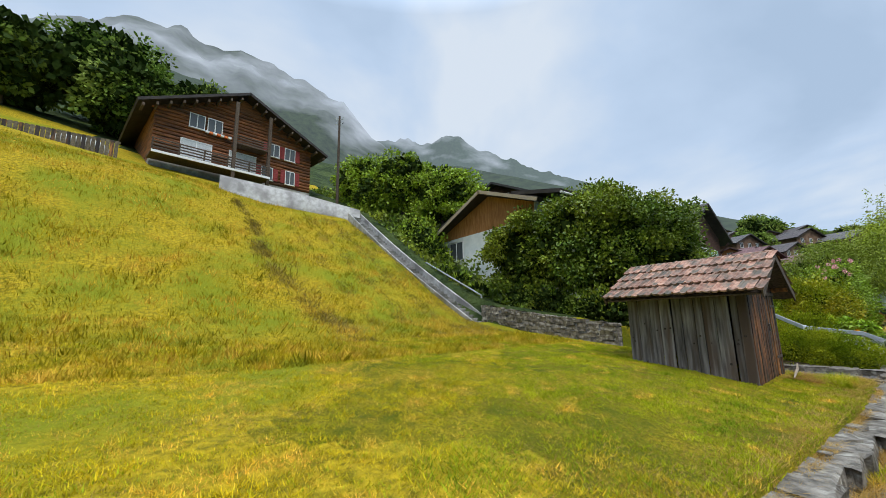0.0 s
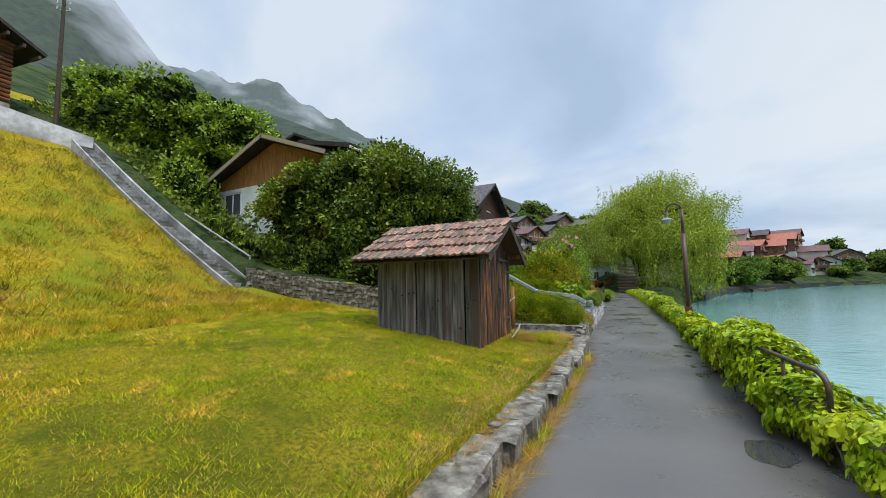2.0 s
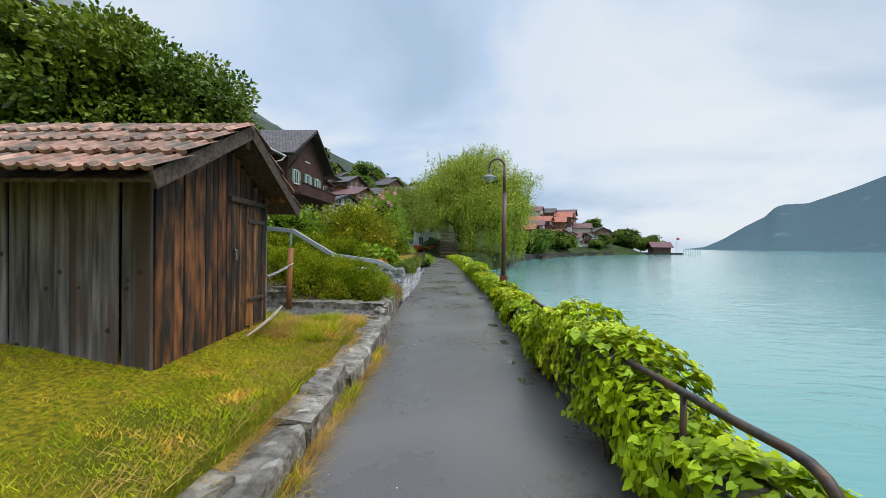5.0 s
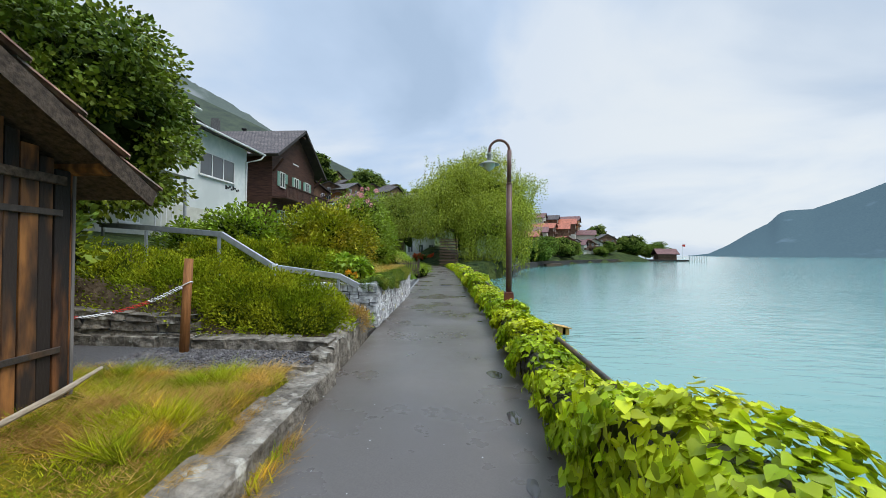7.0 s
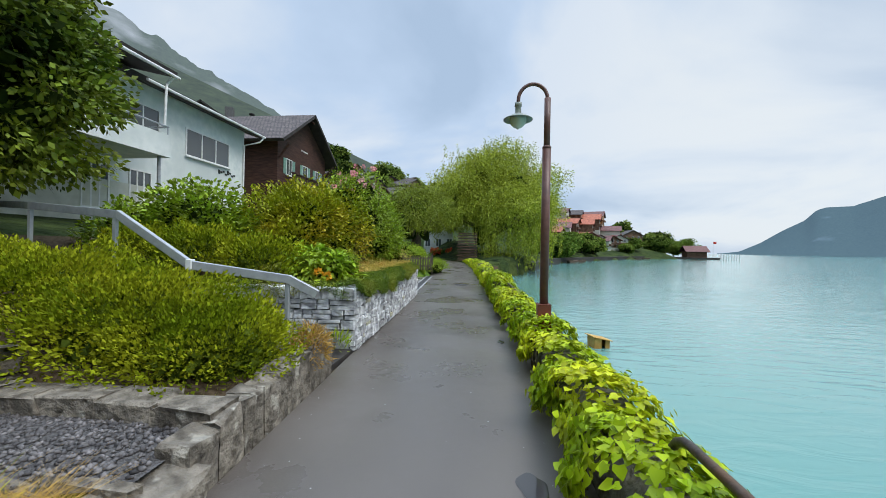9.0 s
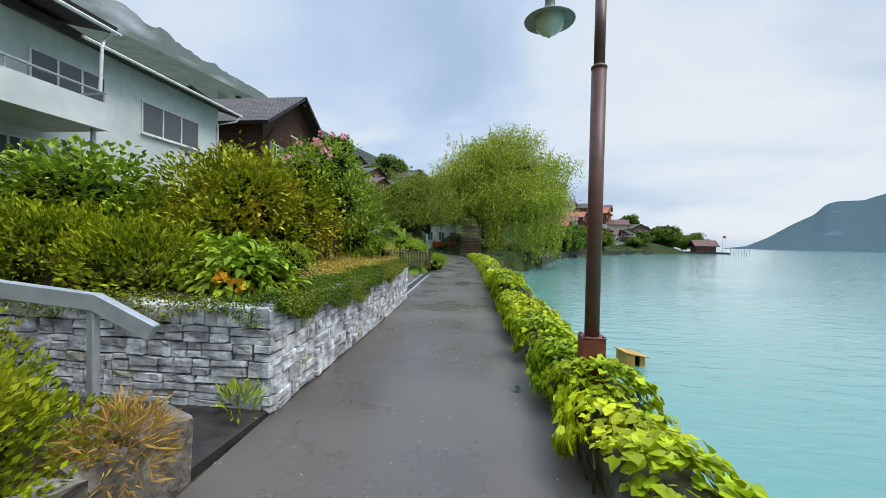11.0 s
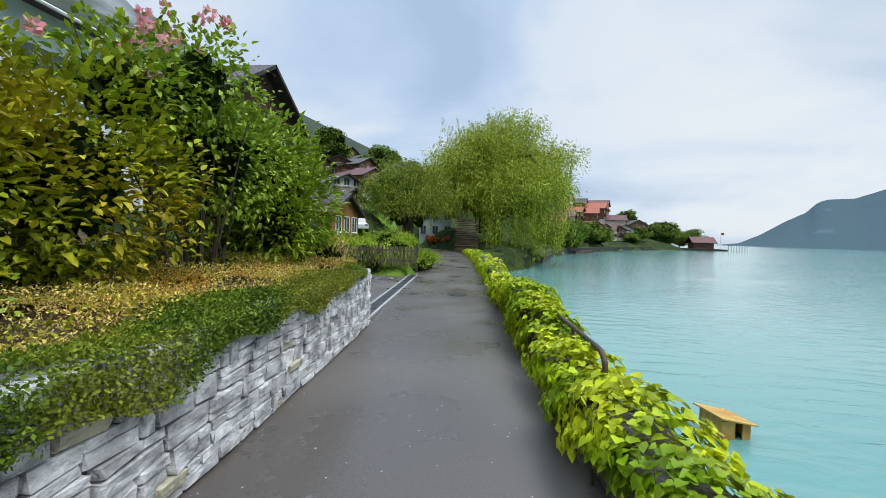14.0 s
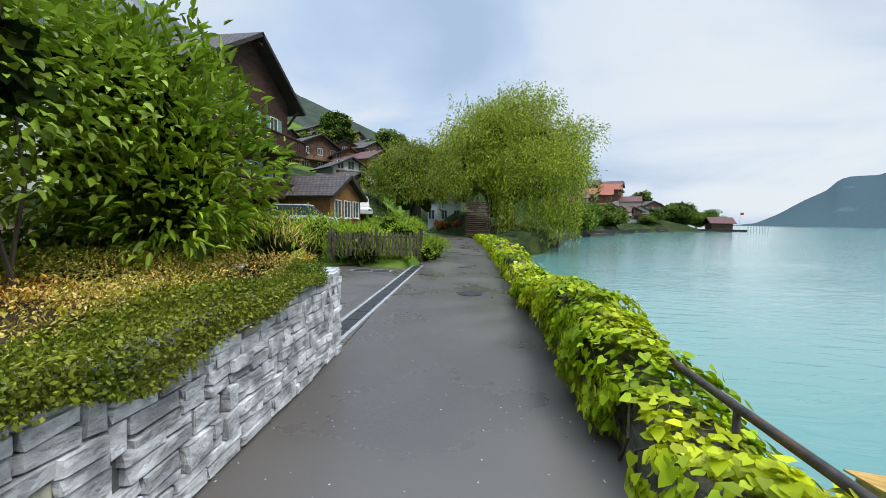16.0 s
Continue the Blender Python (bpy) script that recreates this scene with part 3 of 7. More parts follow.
def tree(name, x, y, z, height, radius, material, label, clumps=60, per=260, leaf=0.14, low=0.25, trunk=0.16, seed=1, squash=1.0, group="", core=0.0):
    """A tapered trunk with limbs and a loose crown of leafy sprays."""
    r = np.random.default_rng(seed)
    t = thing(name, label, "tree", pose(x, y, z), group)
    zc, rz = height * (1 + low) / 2, height * (1 - low) / 2
    ends = []
    while len(ends) < clumps:
        p = r.normal(size=3)
        p /= np.linalg.norm(p)
        q = p * (r.uniform(0.35, 1.0) ** 0.55)
        wob = 0.8 + 0.35 * noise.noise(Vector((q[0] * 1.7 + seed, q[1] * 1.7, q[2] * 1.7 + x)))
        ends.append((q[0] * radius * wob, q[1] * radius * wob * squash, zc + q[2] * rz * wob))
    ends = np.array(ends)
    bm = bmesh.new()
    top = height * 0.62
    lean = r.normal(size=2) * 0.04 * height
    spine = [(0, 0, -0.3), (lean[0] * 0.2, lean[1] * 0.2, height * 0.2), (lean[0] * 0.6, lean[1] * 0.6, height * 0.42), (lean[0], lean[1], top)]
    tube(bm, spine, [trunk * 1.25, trunk, trunk * 0.7, trunk * 0.3], 8)
    for e in ends[:: max(1, clumps // 18)]:
        h = r.uniform(0.22, 0.5) * height
        k = h / top
        s = Vector((lean[0] * k, lean[1] * k, h))
        mid = s.lerp(Vector(e), 0.5) + Vector((0, 0, 0.06 * height))
        tube(bm, [s, mid, Vector(e)], [trunk * 0.42, trunk * 0.24, trunk * 0.06], 5, False)
    part("trunk", bm, BARK, t, smooth=True)
    chunks = []
    base = np.array([0, 0, zc])
    for e in ends:
        cr = radius * r.uniform(0.16, 0.3)
        p = e + unit(per, r) * (cr * r.uniform(0.2, 1.0, size=(per, 1)) ** 0.6) * np.array([1.15, 1.15, 0.75])
        aim = (p - e) * 0.8 / cr + (e - base) * 0.35 / radius + unit(per, r) * 0.7 + np.array([0, 0, -0.25])
        chunks.append(leaf_arrays(p, aim, leaf * r.uniform(0.6, 1.3, per), 0.62))
    mesh_np("crown", *joined(chunks), material, t)
    # filling leaves, darkened as the shade within the crown
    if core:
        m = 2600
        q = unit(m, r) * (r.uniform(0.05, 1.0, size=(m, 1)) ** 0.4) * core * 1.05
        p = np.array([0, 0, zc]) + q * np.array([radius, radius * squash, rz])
        mesh_np("shaded_inner_foliage", *leaf_arrays(p, unit(m, r), np.full(m, radius * 0.16), 0.8), SHADED_CORE, t)
    return t


def shrub(name, x, y, z, blobs, material, label, leaf=0.07, per=900, wide=0.6, up=0.3, seed=1, core=0.8, category="shrub", group="", spiky=0.0, fine=False, twigs=0):
    """A bush as a union of leafy mounds: blobs of (x, y, z, rx, ry, rz) about its foot."""
    r = np.random.default_rng(seed)
    t = thing(name, label, category, pose(x, y, z), group)
    chunks, inner = [], []
    for bx, by, bz, rx, ry, rz in blobs:
        area = (rx * ry + rx * rz + ry * rz) / 3
        n = int(per * area)
        d = unit(n, r)
        d[:, 2] = np.where((d[:, 2] < -0.35) & (bz < 0.6), -d[:, 2], d[:, 2])
        bump = 1 + 0.16 * np.sin(d[:, 0] * 7 + bx * 3 + seed) * np.sin(d[:, 1] * 6 + by) + 0.1 * np.sin(d[:, 2] * 11 + d[:, 0] * 9)
        depth = 1 - np.abs(r.normal(size=n)) * 0.2 + spiky * np.abs(r.normal(size=n)) * 0.1
        p = np.array([bx, by, bz]) + d * np.array([rx, ry, rz]) * (bump * depth)[:, None]
        aim = d + unit(n, r) * 0.8 + np.array([0, 0, up])
        keep = p[:, 2] > -0.15
        chunks.append((fine_leaves if fine else leaf_arrays)(p[keep], aim[keep], leaf * r.uniform(0.6, 1.35, keep.sum()), wide))
        # leaves inside each mound, their dark colour painting its inner shade
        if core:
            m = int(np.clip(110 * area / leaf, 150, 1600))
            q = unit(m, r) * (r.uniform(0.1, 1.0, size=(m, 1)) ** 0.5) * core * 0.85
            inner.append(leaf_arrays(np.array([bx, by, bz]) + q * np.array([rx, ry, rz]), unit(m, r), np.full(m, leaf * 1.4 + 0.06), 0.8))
    mesh_np("leaves", *joined(chunks), material, t)
    for bx, by, bz, rx, ry, rz in blobs:
        if fine and bz > 0.6:
            sb = bmesh.new()
            tube(sb, [(bx * 0.35, by * 0.35, -0.3), (bx * 0.7 + 0.05, by * 0.7, bz * 0.5), (bx, by, bz + rz * 0.4)], [0.03, 0.022, 0.008], 6, False)
            part("stem", sb, BARK, t)
    for k in range(twigs):
        bx, by, bz, rx, ry, rz = blobs[k % len(blobs)]
        e = Vector((bx, by, bz)) + Vector(r.normal(size=3)) * 0.45 * min(rx, rz)
        f = Vector((bx * 0.3 + r.normal() * 0.15, by * 0.3 + r.normal() * 0.2, -0.2))
        mid = f.lerp(e, 0.5) + Vector((r.normal() * 0.12, r.normal() * 0.12, 0.1))
        sb = bmesh.new()
        tube(sb, [f, mid, e, e + Vector((r.normal() * 0.2, r.normal() * 0.2, 0.25))], [0.016, 0.012, 0.007, 0.003], 5, False)
        part("branch", sb, BARK, t)
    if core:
        mesh_np("shaded_inner_foliage", *joined(inner), SHADED_OLIVE_CORE if material is JUNIPER else SHADED_CORE, t)
    return t


def flowers(parent, spots, size, material, r):
    chunks = []
    for s in spots:
        n = 22
        d = unit(n, r)
        chunks.append(leaf_arrays(np.array(s) + d * size * 0.3, d + np.array([0, 0, 0.2]), np.full(n, size * 0.7), 0.9))
    mesh_np("blossoms", *joined(chunks), material, parent, "pink rose blossoms" if material is PETAL else "orange blooms")


def lerp_line(line):
    ys, xs = np.array([p[1] for p in line], float), np.array([p[0] for p in line], float)
    return lambda y: np.interp(y, ys, xs)

# ---- the large structure: ground, path, lake, mountains ----
LAKE_Z = -1.62
LEFT = lerp_line([(-1.2, -8), (-1.15, 4), (-1.08, 9.5), (-1.14, 13), (-1.22, 15.4), (-1.42, 17.5), (-1.55, 19.6), (-1.68, 21.4), (-1.8, 24.5),
                  (-1.92, 27), (-2.07, 29.2), (-2.45, 33), (-3.1, 40), (-3.9, 48), (-4.9, 58), (-6.6, 66), (-10, 74), (-15, 82)])
RIGHT = lerp_line([(2.4, -8), (2.1, 4), (1.65, 10), (1.3, 12), (1.16, 13.4), (1.1, 16), (1.02, 18.9), (0.98, 21.9), (0.73, 25), (0.5, 28.9),
                   (0.3, 32), (0.04, 36.2), (-0.15, 39.2), (-0.8, 48), (-1.8, 58), (-3.4, 66), (-6.8, 74), (-12, 82)])
SHORE = lerp_line([(3.0, -60), (2.95, -8), (2.65, 4), (1.85, 12), (1.6, 16), (1.45, 22), (1.0, 29), (0.6, 36), (0.1, 48), (0.5, 58), (4.5, 66), (6.5, 76),
                   (12, 100), (20, 124), (45, 170), (80, 220), (112, 246), (112, 250), (60, 275), (20, 330), (-20, 420), (-120, 600)])


def smooth(v, a, b):
    t = np.clip((v - a) / (b - a), 0, 1)
    return t * t * (3 - 2 * t)


def lawn_z(x, y):
    d = np.maximum(-1.2 - x, 0)
    z = np.interp(d, [0, 2, 4, 7, 10, 12.6, 15, 19.4, 26.4, 32, 40, 70, 150, 400], [0.3, 0.52, 0.7, 1.0, 1.32, 1.8, 2.95, 5.4, 9.7, 12.2, 15.5, 30, 75, 230])
    return z + 0.12 * np.maximum(10 - y, 0) * smooth(d, 9, 26) * (1 - smooth(-y, 10, 60) * 0.7)


def garden_z(x, y):
    d = np.maximum(LEFT(y) - x, 0)
    return np.interp(d, [0, 0.5, 3, 8, 12, 18, 26, 40, 70, 150, 400], [0.45, 0.6, 0.85, 1.9, 2.5, 4.4, 8.6, 15, 29, 70, 220])


def village_z(x, y):
    d = np.maximum(np.minimum(SHORE(y), LEFT(np.minimum(y, 60)) + np.maximum(y - 60, 0) * 3) - x, 0)
    return np.interp(d, [0, 1, 8, 30, 60, 150, 400], [-0.5, 0.3, 1.2, 7, 15, 42, 160])


def ground_z(x, y):
    x, y = np.asarray(x, float), np.asarray(y, float)
    wall_y = 16.6 + 0 * x
    z = lawn_z(x, y)
    g = garden_z(x, y)
    g = g + 0.35 * ((y > 21.45) & (y < 29.25)) * (x > -7)
    g = np.where((y < 21.5) & (y > 15.5), np.maximum(g - 0.25 * (x > -4), lawn_z(x, y) * 0 + 0.3), g)
    z = np.where(y > wall_y, np.where(x < -4.3, np.maximum(g, lawn_z(x, 16.0) + 0.45), g), z)
    patch = ((y > 15.9) & (y < 18.2) & (x > -4.4)) | ((y > 16.2) & (y < 18.2) & (x > -7.1))
    z = np.where(patch, 0.27, z)
    steps = (y > 20.2) & (y < 21.5) & (x > -8)
    z = np.where(steps, np.maximum(0.0, (-4.6 - x) * 0.35) - 0.1, z)
    z = np.where((x < -13.7) & (x > -28) & (y > 15.75) & (y < 16.75), z - 0.4, z)
    drive = (y > 29.0) & (y < 37.8) & (x > -12)
    z = np.where(drive, -0.07 + 0.0 * x, z)
    v = village_z(x, y)
    k = smooth(y, 38, 50)
    z = np.where(y > 37.8, (0.32 + np.minimum(g, 60) * 0.0 + v) * k + (1 - k) * (0.35 + np.maximum(LEFT(y) - 1.5 - x, 0) * 0.1), z)
    side = smooth(np.maximum(LEFT(y) - x, x - RIGHT(y)), 0.3, 7)
    z = np.where((y > 46) & (y < 92), z * np.maximum(side, 1 - smooth(y, 46, 54)), z)
    onpath = (x > LEFT(y) - np.where((y > 29) & (y < 37.8), 0.02, 0.32)) & (x < RIGHT(y) + 0.15) & (y < 84)
    z = np.where(onpath, -0.07, z)
    z = np.where((x >= RIGHT(y) + 0.15) & (y < 62), -0.3, z)
    return np.where(x > SHORE(y), LAKE_Z - 1.5, z)


def graded(a, b, fine, lo, hi, far):
    """Grid lines: fine steps between lo and hi, growing outwards to a and b."""
    mid = list(np.arange(lo, hi + 1e-6, fine))
    s, v, up = fine, hi, []
    while v < b:
        s = min(s * 1.11, far)
        v += s
        up.append(v)
    s, v, dn = fine, lo, []
    while v > a:
        s = min(s * 1.11, far)
        v -= s
        dn.append(v)
    return np.array(dn[::-1] + mid + up)


def grid_faces(nx, ny):
    i, j = np.meshgrid(np.arange(nx - 1), np.arange(ny - 1), indexing="ij")
    a = (i * ny + j).ravel()
    return np.stack([a, a + ny, a + ny + 1, a + 1], 1)


gx, gy = graded(-900, 3200, 0.3, -13, 3.0, 60), graded(-900, 3600, 0.3, 2, 42, 60)
gx = np.unique(np.concatenate([gx, np.arange(-2.9, -1.0, 0.1)]).round(4))
GX, GY = np.meshgrid(gx, gy, indexing="ij")
wobble = np.zeros_like(GX)
for a, b, c in ((0.9, 0.7, 0.03), (2.3, 1.9, 0.015), (0.13, 0.17, 0.25)):
    wobble += c * np.sin(GX * a + 1.3 * np.sin(GY * b * 0.7)) * np.cos(GY * b + GX * 0.3)
GZ = ground_z(GX, GY)
calm = smooth(-1.3 - GX, 0, 3) * (GY < 16) + smooth(-GX, 25, 60)
GZ = GZ + wobble * np.clip(calm, 0, 1)


def surf(x, y):
    """Height of the ground sheet itself."""
    x, y = np.asarray(x, float), np.asarray(y, float)
    i = np.clip(np.searchsorted(gx, x) - 1, 0, len(gx) - 2)
    j = np.clip(np.searchsorted(gy, y) - 1, 0, len(gy) - 2)
    u, v = (x - gx[i]) / (gx[i + 1] - gx[i]), (y - gy[j]) / (gy[j + 1] - gy[j])
    return GZ[i, j] * (1 - u) * (1 - v) + GZ[i + 1, j] * u * (1 - v) + GZ[i, j + 1] * (1 - u) * v + GZ[i + 1, j + 1] * u * v


ground = mesh_np("ground", np.stack([GX, GY, GZ], -1).reshape(-1, 3), grid_faces(len(gx), len(gy)), GRASS_GROUND, smooth=True)
# MOUNTAIN_NEAR carries its painted haze onto the far ground slopes
for slot in (SOIL_AND_SHADE, FOREST_FLOOR, MOUNTAIN_NEAR, MEADOW, LAWN_SOIL):
    ground.data.materials.append(slot)
CX, CY = (GX[1:, 1:] + GX[:-1, :-1]) / 2, (GY[1:, 1:] + GY[:-1, :-1]) / 2
zone = np.where((CY > 37.7) & (CY < 62) & (CX > -16), 4, np.where((CX < -20) & (CY > 36) & (CY < 80), 2, np.where((CY > 17.3) & (CX < -9) & (CY < 37) & (CX > -43), 2, np.where((CY > 18.15) & (CY < 29.3) & (CX > -9), 1, np.where((CX < -43 + 5 * np.sin(CY * 0.3)) & ~((CY > 120) & (CY < 210) & (CX > -80)) | (CY > 62) & (CX > -16), 2, 0)))))
zone = np.where((CX < -80 - 0.1 * np.abs(CY)) & (zone == 2), 3, zone)
zone = np.where((zone == 0) & (CY > 44), np.where(CX > -48, 4, 3), zone)
zone = np.where((zone == 0) & (CX > -8.5 + 1.2 * np.sin(CY * 1.3)) & (CY > 6 + np.sin(CX * 1.7)) & (CY < 18), 5, zone)
# bank by the willow: dark soil colour stands in for its shade
zone = np.where((zone == 4) & (CY > 56) & (CX > -6), 1, zone)
zone = np.where((CY > 16.5) & (CY < 37) & (CX < -9) & (CX > -43), 2, zone)
zone = np.where((CY > 100) & (CX < -20) & ~((CY > 118) & (CY < 200) & (CX > -92) & (CX < -38)), 3, zone)
zone = np.where((CY > 118) & (CY < 200) & (CX > -92) & (CX < -38), 4, zone)
ground.data.polygons.foreach_set("material_index", zone.ravel().astype(np.int32))
tagged(ground, "sloping meadow and garden ground by the lake", "ground", kind="structure")

lake = mesh_np("water", np.array([(-400, -900, LAKE_Z), (4200, -900, LAKE_Z), (4200, 4200, LAKE_Z), (-400, 4200, LAKE_Z)]), np.array([(0, 1, 2, 3)]), LAKE)
tagged(lake, "turquoise glacial lake with small ripples", "water", kind="structure")


def strip(name, ys, left, right, z, material, label, category, cross=6):
    t = np.linspace(0, 1, cross)
    X = np.array([[left(y) + (right(y) - left(y)) * k for k in t] for y in ys])
    Y = np.repeat(np.asarray(ys)[:, None], cross, 1)
    Z = z + 0.025 * np.sin(np.pi * t)[None] + 0 * X
    return tagged(mesh_np(name, np.stack([X, Y, Z], -1).reshape(-1, 3), grid_faces(len(ys), cross), material, smooth=True), label, category, kind="structure")


strip("road_path", np.concatenate([np.arange(-8, 60, 0.8), np.arange(60, 83, 1.5)]), lambda y: LEFT(y) - 0.02, lambda y: RIGHT(y) + 0.12, -0.012, ASPHALT, "narrow wet grey asphalt lakeside path", "path")
strip("road_driveway", np.linspace(29.35, 37.75, 11), lambda y: -12.0, lambda y: LEFT(y) - 0.03, -0.004, ASPHALT, "wet asphalt driveway joining the path", "driveway")


def mountain(name, skyline, dist, depth, material, label, rough=0.05, seed=3, steps=220, foot=-30):
    """A slope seen from the lake: skyline of (azimuth, elevation) in degrees at the distance given."""
    az = np.array([p[0] for p in skyline], float)
    el = np.array([p[1] for p in skyline], float)
    rows = 36
    A = np.linspace(az[0], az[-1], steps)
    E = np.interp(A, az, el)
    V = np.zeros((steps, rows, 3))
    for i, (a, e) in enumerate(zip(A, E)):
        top = math.tan(radians(max(e, 0.05))) * (dist + depth)
        for j in range(rows):
            k = j / (rows - 1)
            d = dist + depth * k
            h = foot + (top - foot) * k ** 1.15
            nz = noise.fractal(Vector((a * 0.12 + seed, k * 3.5, seed * 0.7)), 0.9, 2.1, 5)
            h += nz * rough * top * (0.3 + k)
            w = noise.fractal(Vector((a * 0.6, k * 9 + seed, 4.2)), 0.8, 2.2, 3) * rough * 0.35 * top
            V[i, j] = (d * math.sin(radians(a)), 12 + d * math.cos(radians(a)), h + w * k)
    return tagged(mesh_np(name, V.reshape(-1, 3), grid_faces(steps, rows), material, smooth=True), label, "mountain", kind="structure")


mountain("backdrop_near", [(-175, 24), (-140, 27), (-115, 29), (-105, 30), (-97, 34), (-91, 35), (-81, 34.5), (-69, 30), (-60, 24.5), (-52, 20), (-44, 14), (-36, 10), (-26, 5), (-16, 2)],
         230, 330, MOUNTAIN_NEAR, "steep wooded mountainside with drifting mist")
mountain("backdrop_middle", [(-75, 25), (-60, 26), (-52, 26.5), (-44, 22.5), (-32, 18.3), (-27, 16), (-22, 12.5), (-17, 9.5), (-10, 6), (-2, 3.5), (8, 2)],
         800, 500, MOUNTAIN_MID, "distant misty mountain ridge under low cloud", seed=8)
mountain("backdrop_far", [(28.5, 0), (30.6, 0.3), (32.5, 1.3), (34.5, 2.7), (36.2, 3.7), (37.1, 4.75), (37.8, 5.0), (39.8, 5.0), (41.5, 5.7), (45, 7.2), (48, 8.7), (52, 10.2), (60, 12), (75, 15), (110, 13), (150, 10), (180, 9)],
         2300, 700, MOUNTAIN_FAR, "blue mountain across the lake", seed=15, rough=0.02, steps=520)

# ---- lake wall with ivy, rails and lamp ----


def ivy_top(y):
    """Height of the ivy's back along the wall: two overgrown piers and lower runs between."""
    base = 0.46 + 0.05 * np.sin(y * 2.1) + 0.04 * np.sin(y * 5.3 + 1)
    for c, w, h in ((14.2, 1.15, 0.45), (29.3, 1.2, 0.36), (8.2, 0.9, 0.3), (36.5, 1.3, 0.25), (43, 1.2, 0.3), (49, 1.3, 0.25)):
        base = base + h * np.clip(1.35 - np.abs(y - c) / w, 0, 1) ** 0.6
    return base


lake_wall = thing("wall_lakeside", "low stone lake wall overgrown with bright green ivy", "wall", kind="structure")
ys = np.arange(-6, 60, 0.5)
prof = []
for y in ys:
    x0, h = float(RIGHT(y)) + 0.12, float(ivy_top(y)) - 0.12
    prof.append([(x0, y, -0.3), (x0 + 0.02, y, h * 0.8), (x0 + 0.1, y, h), (x0 + 0.42, y, h), (x0 + 0.5, y, h * 0.8), (x0 + 0.55, y, -3.2)])
mesh_np("wall_core", np.array(prof).reshape(-1, 3), grid_faces(len(ys), 6)[:, ::-1], WALL_STONE, lake_wall)


def ivy_points(n, y0, y1, r):
    y = r.uniform(y0, y1, n)
    a = r.uniform(0, 1, n)
    h = ivy_top(y)
    x0 = RIGHT(y) + 0.04
    # cross-section: up the path side, over the rounded back, a little down the lake side
    s = a * 1.55
    hang = 0.06 + 0.12 * (0.5 + 0.5 * np.sin(y * 3.1)) + 0.1 * (0.5 + 0.5 * np.sin(y * 7.7))
    up = np.clip(s / 0.55, 0, 1)
    over = np.clip((s - 0.55) / 0.6, 0, 1)
    down = np.clip((s - 1.15) / 0.4, 0, 1)
    puff = 0.06 * np.sin(y * 4.3 + over * 3) + 0.05 * np.sin(y * 9.1 + s * 8)
    x = x0 - 0.04 - 0.05 * np.sin(up * 3.1) - puff * (over < 0.2) + over * 0.66 + 0.08 * down
    z = hang * (1 - up) + (h - 0.06) * up + 0.1 * np.sin(over * np.pi) - 0.55 * down + puff * (over > 0)
    nrm = np.stack([np.where(over < 0.1, -1.0, np.where(down > 0, 1.0, (over - 0.5) * 1.2)), 0 * y, np.where((over > 0.05) & (down < 0.5), 1.0, 0.35)], 1)
    return np.stack([x, y, z], 1) + r.normal(size=(n, 3)) * 0.025, nrm


def ivy_leaf_mesh():
    """One lobed ivy leaf, a metre long, to be scaled."""
    bm = bmesh.new()
    outline = [(0, 0), (0.28, -0.12), (0.5, 0.08), (0.54, 0.36), (0.4, 0.56), (0.2, 0.78), (0, 1.0), (-0.2, 0.78), (-0.4, 0.56), (-0.54, 0.36), (-0.5, 0.08), (-0.28, -0.12)]
    rim = [bm.verts.new((x, y, 0.14 * abs(x) - 0.18 * y * y)) for x, y in outline]
    hub = bm.verts.new((0, 0.4, -0.05))
    for i in range(len(rim)):
        bm.faces.new((rim[i], rim[(i + 1) % len(rim)], hub))
    me = bpy.data.meshes.new("ivy_leaf")
    bm.to_mesh(me)
    bm.free()
    me.materials.append(IVY)
    return me


IVY_LEAF = ivy_leaf_mesh()


def ivy_frames(p, nrm, size, r):
    """Placings of leaves lying over one another like shingles, tips hanging down and outward."""
    n = len(p)
    nn = nrm + r.normal(size=(n, 3)) * 0.33
    nn /= np.linalg.norm(nn, axis=1, keepdims=True)
    tip = np.stack([nrm[:, 0] * 0.6, 0 * nrm[:, 0], -np.ones(n)], 1) + r.normal(size=(n, 3)) * 0.55
    tip -= nn * (tip * nn).sum(1, keepdims=True)
    tip /= np.linalg.norm(tip, axis=1, keepdims=True)
    side = np.cross(tip, nn)
    return np.stack([side, tip, nn], 2) * size[:, None, None]


r_ivy = np.random.default_rng(21)
leaf_co = np.array([(x, y, 0.14 * abs(x) - 0.18 * y * y) for x, y in ((0, 0), (0.4, -0.1), (0.54, 0.3), (0.24, 0.74), (0, 1.0), (-0.24, 0.74), (-0.54, 0.3), (-0.4, -0.1))])
leaf_fa = np.array([(0, 1, 2, 3, 4), (0, 4, 5, 6, 7)])
chunks = []
